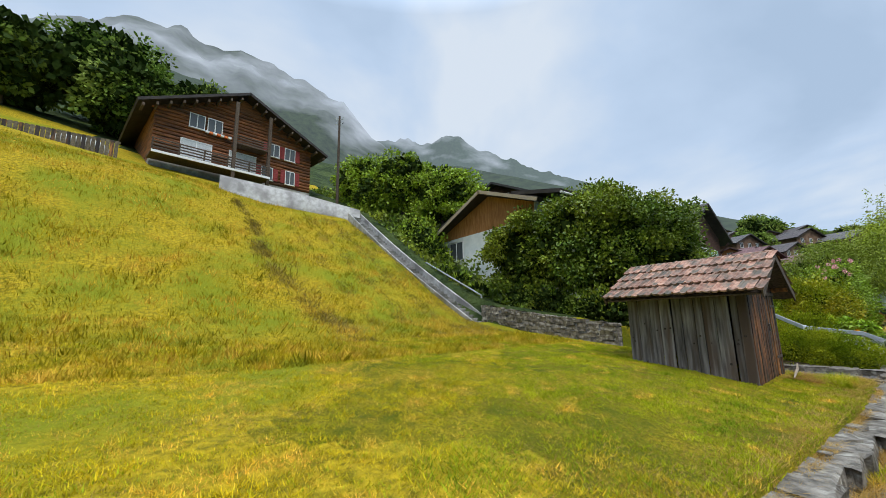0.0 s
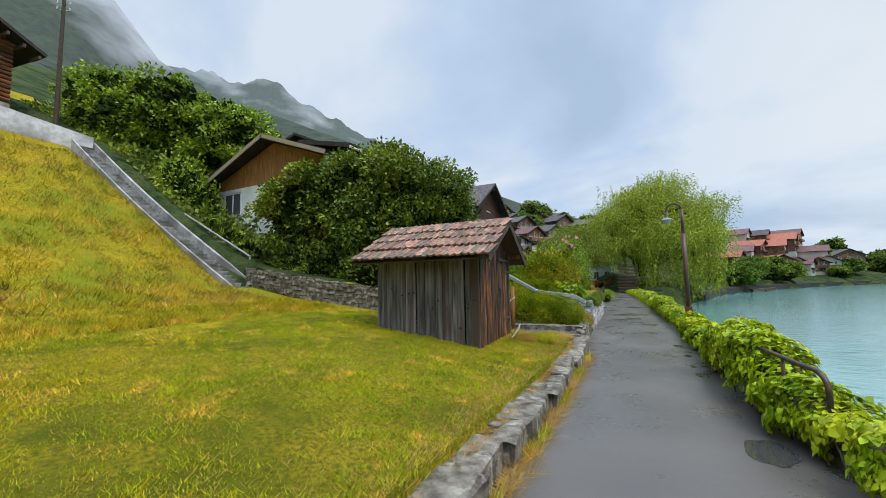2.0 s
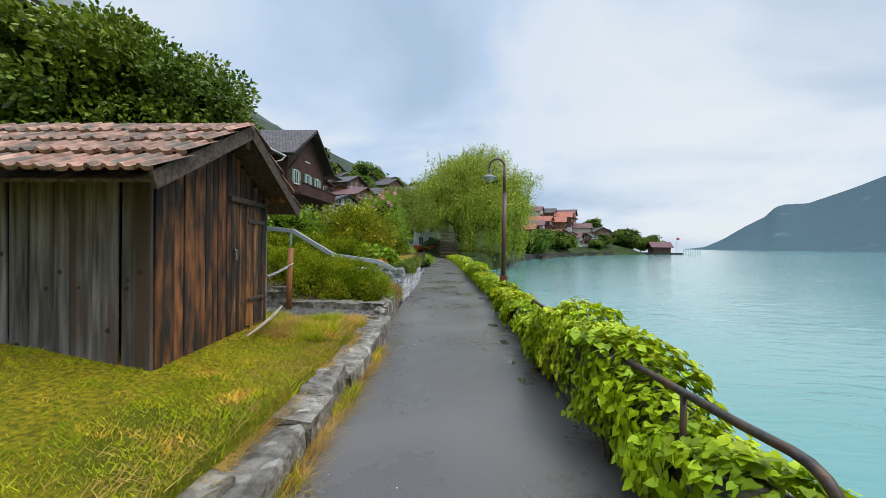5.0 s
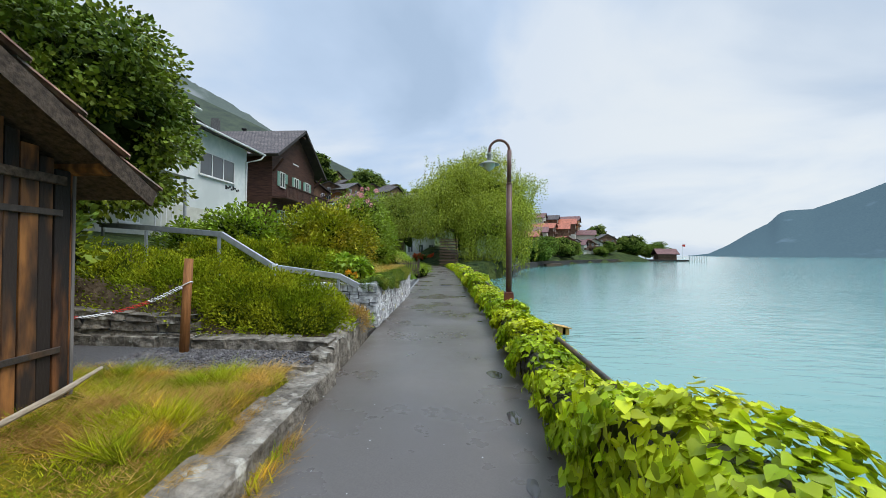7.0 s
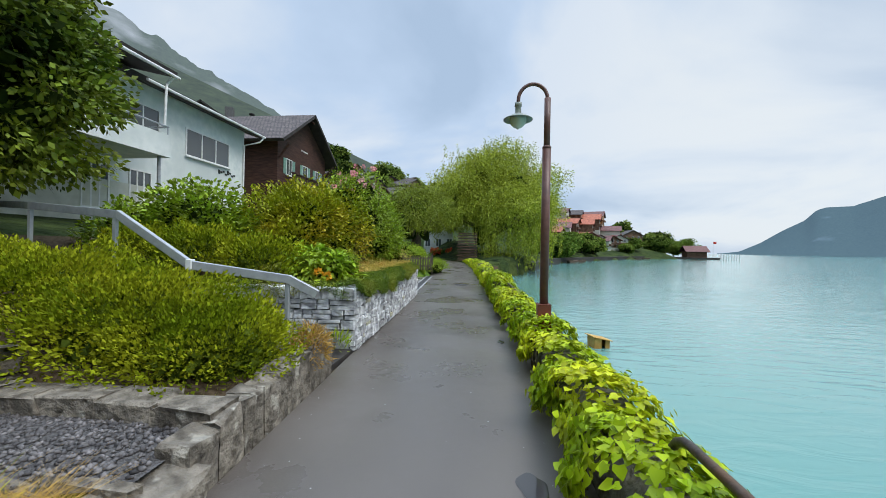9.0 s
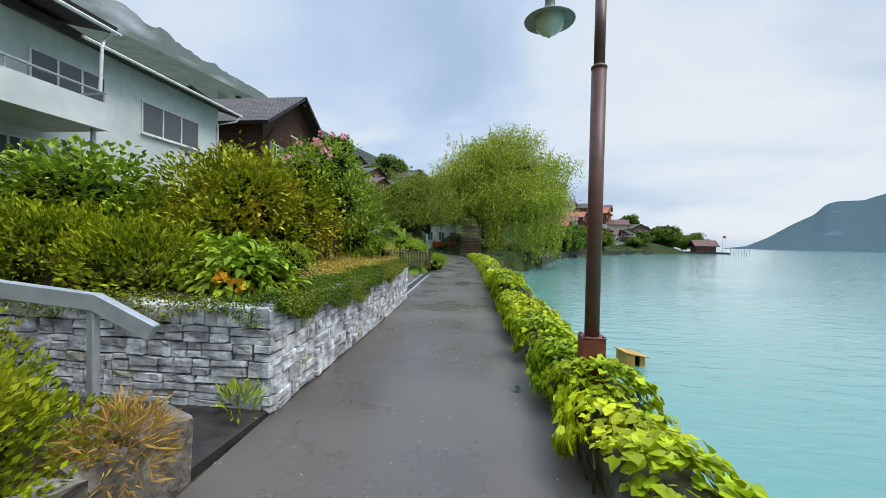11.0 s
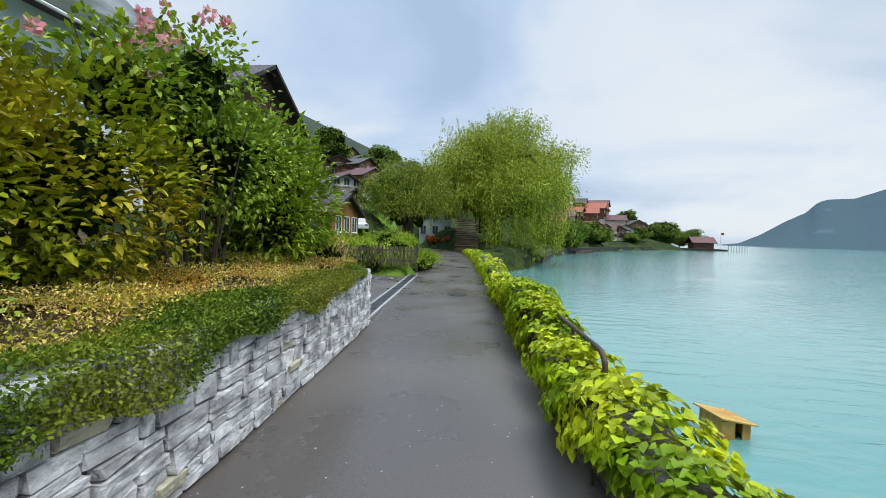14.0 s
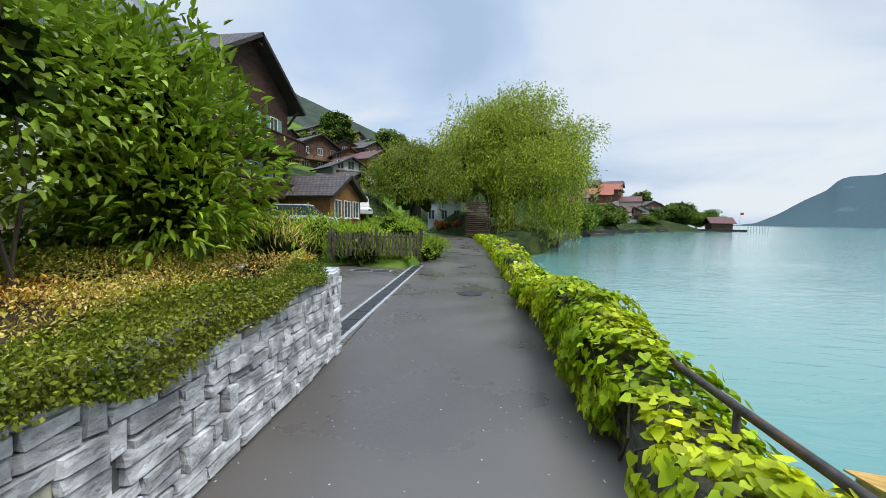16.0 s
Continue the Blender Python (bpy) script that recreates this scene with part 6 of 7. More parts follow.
for k, (hx, hy, hw, style, turn, dz) in enumerate(VILLAGE):
    zg = float(surf(hx, hy)) + dz
    rm = (ROOF_GREY, ROOF_DARK, ROOF_GREY, ROOF_PLUM, ROOF_RED, ROOF_PLUM)[style]
    wm = (FAR_WOOD, FAR_WOOD, WHITE_PAINT, GABLE_WOOD, FAR_WOOD, CREAM)[style]
    names = ("timber village house with a grey roof", "brown timber village house on the slope", "white village house with a grey roof", "village house with plum-red roof tiles",
             "lakeside house with a broad orange-red roof", "cream lakeside house with a dull red roof")[style]
    hs, kk = gable_house("village_house", names, pose(hx, hy, zg, 0, 0, turn + 6 * math.sin(k * 2.3)), hw, hw * 1.05, -2 - dz, hw * 0.5, hw * 0.5 + hw * 0.24, wm, rm, 0.8, CREAM, 2.6 + dz, group="village houses")
    part("balcony", boxed(-hw * 0.42, -0.9, hw * 0.24, hw * 0.42, -0.02, hw * 0.24 + 0.85), FAR_WOOD, hs, "timber balcony")
    for j in range(3):
        for lv in range(2):
            window(hs, -hw * 0.3 + hw * 0.3 * j, 0, 0.9 + lv * (hw * 0.24 + 0.3), 0.9, 1.1, 0, None, None, 2)
white_far, _ = gable_house("white_lake_house", "white house with dark windows at the path's end", pose(-8.1, 84, 1.2, 0, 0, 10), 5, 7, -2, 4.4, 6.4, WHITE_PAINT, ROOF_DARK, 0.5)
for j in range(3):
    for lv in range(2):
        window(white_far, -1.9 + 1.9 * j, 0, 0.8 + 2.3 * lv, 0.8, 1.3, 0)

boat_house = thing("boat_house", "brown timber boathouse at the lake landing", "boathouse", pose(113, 241, LAKE_Z))
part("quay", boxed(-48, -3, -1.5, 10, 22, 0.9), WET_CONCRETE, boat_house, "concrete quay")
part("wall", boxed(-5, 0, 0.9, 5, 6, 4.2), FAR_WOOD, boat_house)
for s in (0, 1):
    bm = bmesh.new()
    slab(bm, [(-6.2, 3, 7.2), (6.2, 3, 7.2), (6.2, 3 - 4.2 + 8.4 * s, 4.0), (-6.2, 3 - 4.2 + 8.4 * s, 4.0)], 0.3)
    part("roof", bm, ROOF_PLUM, boat_house)
for k in range(8):
    bm = bmesh.new()
    tube(bm, [(11 + 1.3 * k, -2, -2), (11 + 1.3 * k, -2, 2.8)], 0.28, 8)
    part("mooring_pile", bm, FRAME_WHITE, boat_house)

# slatted timber stack at the bend of the path
stack = thing("timber_stack", "tall stack of brown timber slats beside the path", "timber stack", pose(-2.2, 65, 0.0, 0, 0, -8))
for k in range(18):
    part("slat", boxed(-1.2 + 0.1 * (k % 3), -0.3, 0.1 + 0.2 * k, 1.3, 0.3, 0.2 + 0.2 * k), FAR_WOOD if k % 2 else BEAM, stack)
quay = thing("stone_quay", "dark stone quay under the willow", "quay", pose(3.0, 66, LAKE_Z))
for k in range(6):
    part("block", boxed(-3.2 + 0.75 * k, -1.5 + 0.25 * k, -1, -2.48 + 0.75 * k, 1.5 + 0.25 * k, 1.35), WET_CONCRETE, quay)

# stone edge of the village shore
shore_wall = thing("wall_shore", "dark stone quay wall along the village shore", "wall", kind="structure")
pts = [(7, 77), (12, 100), (20, 124), (33, 147), (45, 170), (62, 195), (76, 214), (80, 226), (84, 238)]
for (xa, ya), (xb, yb) in zip(pts, pts[1:]):
    bm = bmesh.new()
    slab(bm, [(xa - 1.0, ya, LAKE_Z + 1.3), (xb - 1.0, yb, LAKE_Z + 1.3), (xb + 0.8, yb, LAKE_Z + 1.3), (xa + 0.8, ya, LAKE_Z + 1.3)], 2.6)
    part("quay_section", bm, WET_CONCRETE, shore_wall)

flag = thing("flag_pole", "white flag pole with a small flag at the landing", "flag pole", pose(120.5, 240, LAKE_Z + 0.9))
bm = bmesh.new()
tube(bm, [(0, 0, -0.2), (0, 0, 9)], [0.12, 0.06], 8)
part("mast", bm, FRAME_WHITE, flag)
part("flag", boxed(0.06, -0.02, 7.4, 1.6, 0.02, 8.6), ROPE_RED, flag)
for k, (bx, by, rz) in enumerate(((24, 128, 40), (27, 132, 50), (66, 196, 30), (74, 208, 20))):
    boat = thing("rowing_boat", "small dark moored rowing boat by the quay", "boat", pose(bx, by, LAKE_Z, 0, 0, rz), "moored boats")
    bm = bmesh.new()
    prism(bm, [(-2.2, 0.6), (-1.6, -0.2), (1.5, -0.2), (2.5, 0.75), (1.2, 0.55), (-1.2, 0.5)], -0.7, 0.7)
    part("hull", bm, BEAM, boat)
    part("thwart", boxed(-0.3, -0.7, 0.5, 0.2, 0.7, 0.6), FENCE_WOOD, boat)
for k in range(9):
    pile = thing("mooring_post", "dark timber mooring post in the lake", "post", pose(46 + 3.4 * k, 176 + 5.0 * k, LAKE_Z), "mooring posts")
    bm = bmesh.new()
    tube(bm, [(0, 0, -1), (0, 0, 1.0)], 0.2, 8)
    part("timber", bm, BEAM, pile)

# ---- trees ----
tree("walnut_tree", -10.4, 19.9, 2.0, 6.3, 3.3, WALNUT, "dense dark green broadleaf tree above the wall", 90, 330, 0.17, 0.02, 0.16, 4, group="trees behind the shed", core=0.6)
tree("walnut_tree", -8.0, 20.4, 1.6, 6.0, 2.6, WALNUT, "dark green broadleaf tree beside the white house", 80, 420, 0.13, 0.05, 0.14, 9, group="trees behind the shed", core=0.6)
tree("walnut_tree", -13.2, 19.3, 2.6, 5.2, 2.7, WALNUT, "dark green bushy tree beside the hill stairs", 70, 300, 0.16, 0.0, 0.13, 14, group="trees behind the shed", core=0.6)
shrub("yew_bush", -8.4, 17.6, 1.6, [(0, 0, 0.3, 1.8, 0.9, 1.2), (-2.4, 0.2, 0.6, 1.7, 0.9, 1.3), (2.2, 0.2, 0.1, 1.4, 0.8, 1.0), (-4.3, 0.3, 1.0, 1.2, 0.8, 1.0)], WALNUT, "dark bushes crowding the top of the terrace wall", 0.12, 700, seed=3)
tree("fruit_tree", -27.5, 20.5, 9.6, 6.8, 2.9, BRIGHT, "bright green fruit tree on the hillside", 70, 200, 0.22, 0.12, 0.14, 21, group="hillside trees", core=0.7)
tree("fruit_tree", -24.6, 22.5, 8.2, 6.6, 3.0, BRIGHT, "bright green fruit tree on the hillside", 70, 200, 0.22, 0.1, 0.14, 22, group="hillside trees", core=0.7)
tree("fruit_tree", -22.6, 23.8, 7.4, 5.4, 2.6, BRIGHT, "bright green fruit tree near the white house", 60, 200, 0.22, 0.1, 0.13, 23, group="hillside trees", core=0.7)
tree("fruit_tree", -32.5, 19.4, 11.6, 5.6, 3.2, BRIGHT, "bright green fruit tree beside the utility pole", 70, 220, 0.22, 0.05, 0.14, 24, group="hillside trees", core=0.7)
tree("fruit_tree", -29.8, 19.0, 10.3, 4.6, 2.4, BRIGHT, "bright green fruit tree above the retaining wall", 60, 220, 0.2, 0.0, 0.13, 25, group="hillside trees", core=0.7)
shrub("ivy_hedge", -22.0, 18.7, 5.4, [(0, 0, 1.2, 1.7, 1.0, 2.3), (-1.6, 0.3, 2.4, 1.5, 1.0, 1.8), (1.2, 0.2, 0.6, 1.2, 0.9, 1.6), (-3.2, 0.5, 2.6, 1.4, 1.0, 1.3)], BRIGHT, "tall leafy hedge beside the stairs", 0.17, 420, seed=5, category="hedge")
r_u = np.random.default_rng(55)
n = 42000
x, y = r_u.uniform(-42, -9, n), r_u.uniform(17.3, 36, n)
hump = 0.5 + 0.5 * np.sin(x * 0.9 + 1.3 * np.sin(y * 0.7)) * np.sin(y * 0.8 + 1.1 * np.sin(x * 0.6))
near_stairs = smooth(y, 17.4, 19.5)
p = np.stack([x, y, surf(x, y) + (0.15 + 1.3 * hump * near_stairs) * r_u.uniform(0.1, 1, n)], 1)
keep = ~((x > -22) & (x < -8) & (y > 19.6)) | (x < -22)
p = p[keep]
tagged(mesh_np("hillside_undergrowth", *leaf_arrays(p, unit(len(p), r_u) + np.array([0, 0, 0.5]), r_u.uniform(0.16, 0.36, len(p)), 0.55), WALNUT), "dark tangled undergrowth covering the hillside", "undergrowth", kind="stuff")
shrub("fern_clump", -17.2, 17.9, 3.6, [(0, 0, 0.3, 0.9, 0.5, 0.6), (1.6, 0, -0.4, 0.8, 0.5, 0.6), (-1.6, 0, 0.9, 0.8, 0.5, 0.7)], FRESH, "ferns growing beside the stair wall", 0.22, 260, 0.25, 0.8, seed=6)
for k, (tx, ty, h, rad) in enumerate([(-48, -8, 9, 5.5), (-48, 1, 9, 5), (-56, 7, 10, 6), (-50, -18, 10, 6), (-58, -2, 13, 7)]):
    tree("forest_tree", tx, ty, float(surf(tx, ty)) - 0.5, h, rad, FAR_LEAF, "leafy woodland tree on the steep slope", 60, 130, 0.5, 0.05, 0.25, 40 + k, group="woodland above the meadow", core=0.8)
for k, (tx, ty, h, rad) in enumerate([(27, 148, 7, 5), (33, 156, 7.5, 5.5), (39, 164, 7, 5), (-20, 132, 8, 5), (-36, 138, 9, 6), (-52, 150, 10, 7), (-44, 112, 6, 4), (-18, 160, 12, 8), (-40, 172, 12, 8), (13, 112, 5.5, 4), (20, 124, 5.5, 4), (24, 134, 6, 4), (73, 222, 7, 5), (64, 204, 5, 4), (92, 242, 10, 8), (96, 250, 14, 10), (72, 246, 9, 6), (36, 168, 6, 4), (-26, 158, 10, 6), (-44, 180, 12, 7), (-8, 120, 8, 5), (78, 256, 16, 8), (-70, 190, 13, 8)]):
    tree("village_tree", tx, ty, float(surf(tx, ty)) - 0.3, h, rad, FAR_LEAF, "round leafy tree among the village houses", 45, 110, 0.75, 0.1, 0.3, 70 + k, group="village trees", core=0.75)


def willow(name, x, y, z, height, radius, label, plume, strands, seed, curtain, material=WILLOW):
    """A weeping willow: arching limbs, loose rounded plumes, and a long curtain of strands on the lake side."""
    r = np.random.default_rng(seed)
    t = thing(name, label, "tree", pose(x, y, z))
    bm = bmesh.new()
    tube(bm, [(0, 0, -0.5), (0.2, 0, height * 0.22), (0.1, 0.2, height * 0.42), (0.4, 0, height * 0.75)], [0.75, 0.6, 0.4, 0.1], 10)
    heads = []
    count = 84
    for k in range(count):
        a = k * 2.39996
        el = math.asin(-0.3 + 1.3 * (k + 0.5) / count)
        q = r.uniform(0.68, 1.0) if k % 4 else r.uniform(0.35, 0.7)
        e = Vector((radius * q * math.cos(el) * math.cos(a), radius * q * math.cos(el) * math.sin(a), height * (0.5 + 0.5 * q * math.sin(el))))
        heads.append(np.array(e))
        if k % 2 == 0:
            tube(bm, [(0, 0, height * r.uniform(0.2, 0.42)), e * 0.55 + Vector((0, 0, e.z * 0.12)), e], [0.26, 0.13, 0.03], 6, False)
    part("trunk", bm, BARK, t, smooth=True)
    chunks = []
    leaf = 0.034 * height * (0.66 if height > 12 else 1.05)
    for h in heads:
        spread = radius * r.uniform(0.085, 0.14)
        tip = np.clip(r.normal(size=(plume, 3)), -1.9, 1.9)
        p = h + tip * np.array([1.15, 1.15, 0.75]) * spread
        p[:, 2] -= 0.1 * spread * (tip[:, 0] ** 2 + tip[:, 1] ** 2)
        aim = tip * np.array([0.5, 0.5, 0.25]) + unit(plume, r) * 0.6 + np.array([0, 0, -0.55])
        chunks.append(leaf_arrays(p, aim, leaf * r.uniform(0.5, 1.1, plume), 0.3))
    for s in range(strands):
        h = heads[int(r.integers(len(heads)))]
        st = h + np.clip(r.normal(size=3), -1.7, 1.7) * radius * 0.14
        flat = math.hypot(st[0], st[1]) + 1e-6
        out = np.array([st[0], st[1]]) / flat
        lake_side = out[0] * 0.75 - out[1] * 0.5
        if flat > radius * 0.35 and lake_side > 0.25 and st[2] < height * 0.72:
            ln = (st[2] + curtain) * r.uniform(0.55, 1.0)
        else:
            ln = height * r.uniform(0.06, 0.2)
        n = int(8 + ln * 2.6)
        k = np.linspace(0, 1, n)
        sway = 0.35 * math.sin(s * 1.7)
        p = np.stack([st[0] - out[0] * 0.1 * ln * k ** 2 + 0.12 * np.sin(k * 6 + s) + sway * k, st[1] - out[1] * 0.06 * ln * k, st[2] - ln * k], 1)
        p = np.repeat(p, 3, 0) + r.normal(size=(3 * n, 3)) * 0.12
        aim = np.tile(np.array([0, 0, -1.0]), (3 * n, 1)) + r.normal(size=(3 * n, 3)) * 0.45
        chunks.append(leaf_arrays(p, aim, leaf * r.uniform(0.6, 1.2, 3 * n), 0.28))
    mesh_np("crown", *joined(chunks), material, t)
    # lumpy body within the crown, its dark colour standing for shade
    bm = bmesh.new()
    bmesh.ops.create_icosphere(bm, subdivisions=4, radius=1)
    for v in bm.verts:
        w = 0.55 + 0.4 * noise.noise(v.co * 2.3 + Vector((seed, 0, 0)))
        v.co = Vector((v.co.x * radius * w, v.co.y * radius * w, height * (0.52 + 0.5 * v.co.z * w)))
    part("shaded_inner_foliage", bm, SHADED_CORE, t)
    return t


willow("weeping_willow", 1.1, 75.5, 0.0, 17.0, 9.7, "large weeping willow hanging over the lake", 1250, 850, 3, 1.1)
for k, (tx, ty, h, rad) in enumerate([(106, 252, 9, 6), (114, 254, 11, 7), (98, 250, 8, 5), (88, 246, 7, 5)]):
    tree("quay_tree", tx, ty, LAKE_Z + 0.85, h, rad, FAR_LEAF, "round leafy tree on the quay by the boathouse", 45, 110, 0.75, 0.12, 0.3, 140 + k, group="trees on the quay")
willow("small_willow", -9.0, 66.0, 0.8, 9.4, 4.9, "smaller arching willow over the path", 330, 220, 8, -3.0, WILLOW_DARK)

# ---- garden planting, nearest first ----
shrub("juniper_hedge", -3.6, 19.25, 0.35, [(1.15, 0.0, 0.15, 0.85, 0.95, 0.58), (0.3, 0.0, 0.3, 1.1, 1.0, 0.72), (-0.9, 0.05, 0.45, 1.25, 1.05, 0.82), (-2.3, 0.1, 0.6, 1.3, 1.0, 0.8), (-3.6, 0.2, 0.75, 1.1, 0.95, 0.8)],
      JUNIPER, "spreading olive-green juniper hedge above the kerb", 0.046, 20000, 0.5, 0.5, seed=2, core=0.78, category="hedge", spiky=0.1)
shrub("fern_tuft", -1.9, 21.28, 0.02, [(0, 0, 0.08, 0.16, 0.12, 0.2)], FRESH, "small green tuft growing at the wall's corner", 0.12, 5000, 0.16, 0.9, seed=41, core=0, spiky=1.0)
shrub("dry_tuft", -1.75, 20.0, 0.25, [(0, 0, 0.1, 0.22, 0.25, 0.28)], DRY_GRASS, "straw-coloured dry tuft at the hedge's end", 0.1, 16000, 0.12, 0.2, seed=4, core=0, spiky=1.0)
laurel = shrub("laurel_bush", -2.55, 22.3, 0.85, [(0, 0, 0.26, 0.55, 0.5, 0.44), (-0.4, 0.15, 0.3, 0.5, 0.48, 0.44)], FRESH, "glossy bright green laurel bush with orange blooms", 0.135, 4600, 0.5, -0.45, seed=7, core=0.7, fine=True)
flowers(laurel, [(0.1, -0.52, 0.36), (0.24, -0.46, 0.3)], 0.1, BLOOM, np.random.default_rng(3))
shrub("box_bush", -2.75, 23.6, 1.0, [(0, 0, 0.22, 0.42, 0.45, 0.36)], BRIGHT, "small rounded evergreen bush", 0.04, 9000, 0.6, 0.4, seed=8)
shrub("cypress_mound", -3.7, 22.05, 0.9, [(0, 0, 0.32, 0.8, 0.62, 0.6), (-1.2, 0.0, 0.42, 0.9, 0.66, 0.65), (-2.3, 0.0, 0.45, 0.8, 0.6, 0.6)], JUNIPER, "low green conifer mounds behind the wall", 0.07, 9000, 0.4, 0.5, seed=9, spiky=0.5)
shrub("hydrangea_bush", -6.0, 23.3, 1.2, [(0.1, 0, 0.85, 1.1, 1.0, 0.95), (-1.5, 0.2, 0.6, 1.0, 0.9, 0.8), (0.75, 0.4, 0.5, 0.7, 0.7, 0.65), (-0.2, -0.2, 0.4, 1.3, 0.9, 0.6)], BRIGHT, "rounded broad-leaved green bush before the house", 0.1, 3600, 0.7, 0.3, seed=10, core=0.7, fine=True)
shrub("azalea_bush", -3.85, 24.2, 1.0, [(0, 0, 0.9, 1.0, 0.95, 0.95), (-0.9, 0.3, 1.1, 0.9, 0.9, 0.85), (0.35, 0.9, 1.0, 0.85, 0.8, 0.95), (0.1, -0.8, 0.6, 0.7, 0.55, 0.6), (-0.2, 0.2, 1.5, 0.7, 0.7, 0.65), (0.2, -0.2, 1.3, 0.7, 0.7, 0.6)],
      AZALEA, "large golden-green azalea bush with bronze tips", 0.085, 4700, 0.52, 0.4, seed=11, core=0.5, spiky=1.3, fine=True)
rose = shrub("rose_bush", -3.4, 26.6, 1.0, [(0.2, 0, 1.5, 0.75, 0.7, 0.75), (-0.4, -0.1, 2.0, 0.75, 0.7, 0.75), (0.3, -0.5, 2.2, 0.6, 0.6, 0.55), (0.0, -1.1, 1.9, 0.6, 0.55, 0.6)],
             BRIGHT, "tall climbing rose bush with pink blossoms", 0.07, 3000, 0.65, 0.2, seed=12, core=0.45, spiky=1.3, fine=True, twigs=12)
r_f = np.random.default_rng(2)
spots = []
for k in range(19):
    c, rad = ((-0.4, -0.1, 2.0), 0.8) if k % 3 == 0 else (((0.3, -0.5, 2.2), 0.65) if k % 3 == 1 else ((0.0, -1.1, 1.9), 0.65))
    dv = Vector((r_f.uniform(-0.3, 1.0), r_f.uniform(-1.0, 0.2), r_f.uniform(0.1, 1.0))).normalized() * rad * 1.1
    spots.append((c[0] + dv.x, c[1] + dv.y, c[2] + dv.z))
flowers(rose, spots, 0.085, PETAL, r_f)
shrub("elder_bush", -3.3, 28.3, 1.0, [(0, 0, 1.1, 0.75, 0.75, 1.0), (-0.3, -0.3, 1.65, 0.85, 0.8, 0.75), (-1.0, -0.1, 1.2, 0.7, 0.7, 0.9), (-0.7, -0.3, 1.9, 0.7, 0.7, 0.5), (0.1, -0.4, 0.7, 0.6, 0.5, 0.6)], BRIGHT, "leafy green shrub at the end of the bed", 0.13, 3000, 0.3, 0.3, seed=13, core=0.35, fine=True, spiky=1.0, twigs=8)
shrub("wild_currant", -4.9, 30.6, 0.0, [(0, 0, 0.9, 0.8, 0.7, 0.9), (-1.2, 0.2, 0.8, 0.9, 0.8, 0.9), (0.2, 0.8, 0.5, 0.6, 0.8, 0.6), (-0.6, 1.4, 0.4, 0.9, 0.7, 0.6)], FRESH, "loose green shrub at the driveway", 0.13, 1300, 0.5, 0.3, seed=14, core=0.4, spiky=1.5)

# creeping plants on the bed
r_b = np.random.default_rng(61)


def carpet(name, n, y0, y1, d0, d1, lift, material, label, leaf, hang=0.0, wide=0.6, patchy=0.0):
    y = r_b.uniform(y0, y1, n)
    d = r_b.uniform(d0, d1, n)
    x = LEFT(y) - d
    z = 0.99 + 0.1 * np.clip(d - 0.3, 0, 5) + lift * (0.5 + 0.5 * np.sin(y * 3.3 + d * 4)) * r_b.uniform(0.2, 1, n)
    z = z - hang * np.clip(0.12 - d, 0, 0.3) * 3
    z = z + 0.03
    keep = np.sin(y * 2.6 + 1.3 * np.sin(d * 5)) * 0.5 + r_b.uniform(0, 1, n) > patchy
    p = np.stack([x, y, z], 1)[keep]
    aim = unit(len(p), r_b) + np.array([0.5, 0, 0.5])
    return tagged(mesh_np(name, *leaf_arrays(p, aim, leaf * r_b.uniform(0.6, 1.4, len(p)), wide), material), label, "ground cover", kind="stuff")


carpet("creeping_cotoneaster", 48000, 21.5, 28.7, -0.03, 0.36, 0.15, COTONEASTER, "dark green creeping cotoneaster spreading over the wall top", 0.024)
n = 32000
y = r_b.uniform(21.45, 28.5, n)
deep = np.interp(y, [21.4, 22.5, 25.5, 28.3, 29.2], [0.12, 0.38, 0.32, 0.16, 0.0]) * (0.75 + 0.35 * np.sin(y * 4.1) * np.sin(y * 1.7 + 1))
p = np.stack([LEFT(y) + 0.05 + r_b.normal(size=n) * 0.035, y, 1.08 - deep * r_b.uniform(0, 1, n) ** 0.8 * 1.15], 1)
tagged(mesh_np("trailing_cotoneaster", *leaf_arrays(p, unit(n, r_b) * 0.8 + np.array([0.6, 0, -0.2]), 0.024 * r_b.uniform(0.6, 1.4, n), 0.6), COTONEASTER), "dark green trailing shoots hanging down the wall", "ground cover", kind="stuff")
n = 6500
x = r_b.uniform(-6.2, -1.75, n)
p = np.stack([x, 21.36 + r_b.normal(size=n) * 0.04 + 0.25 * r_b.uniform(0, 1, n) ** 3, 1.1 - (0.1 + 0.12 * np.sin(x * 2.7) ** 2) * r_b.uniform(0, 1.3, n)], 1)
tagged(mesh_np("trailing_cotoneaster", *leaf_arrays(p, unit(n, r_b) * 0.8 + np.array([0, -0.6, -0.2]), 0.027 * r_b.uniform(0.6, 1.4, n), 0.6), COTONEASTER), "dark green trailing shoots over the wall's front", "ground cover", kind="stuff")
carpet("straw_heather", 46000, 22.4, 29.1, 0.24, 1.5, 0.22, HEATHER, "straw and orange faded heather on the bed", 0.024, 0, 0.4)
carpet("olive_creeper", 20000, 22.0, 29.0, 0.2, 1.7, 0.2, AZALEA, "olive creeping shoots among the heather", 0.028, 0, 0.55, 0.45)
carpet("bed_undergrowth", 18000, 21.6, 29.1, 1.4, 3.2, 0.22, COTONEASTER, "mixed low undergrowth beneath the bushes", 0.06, 0)

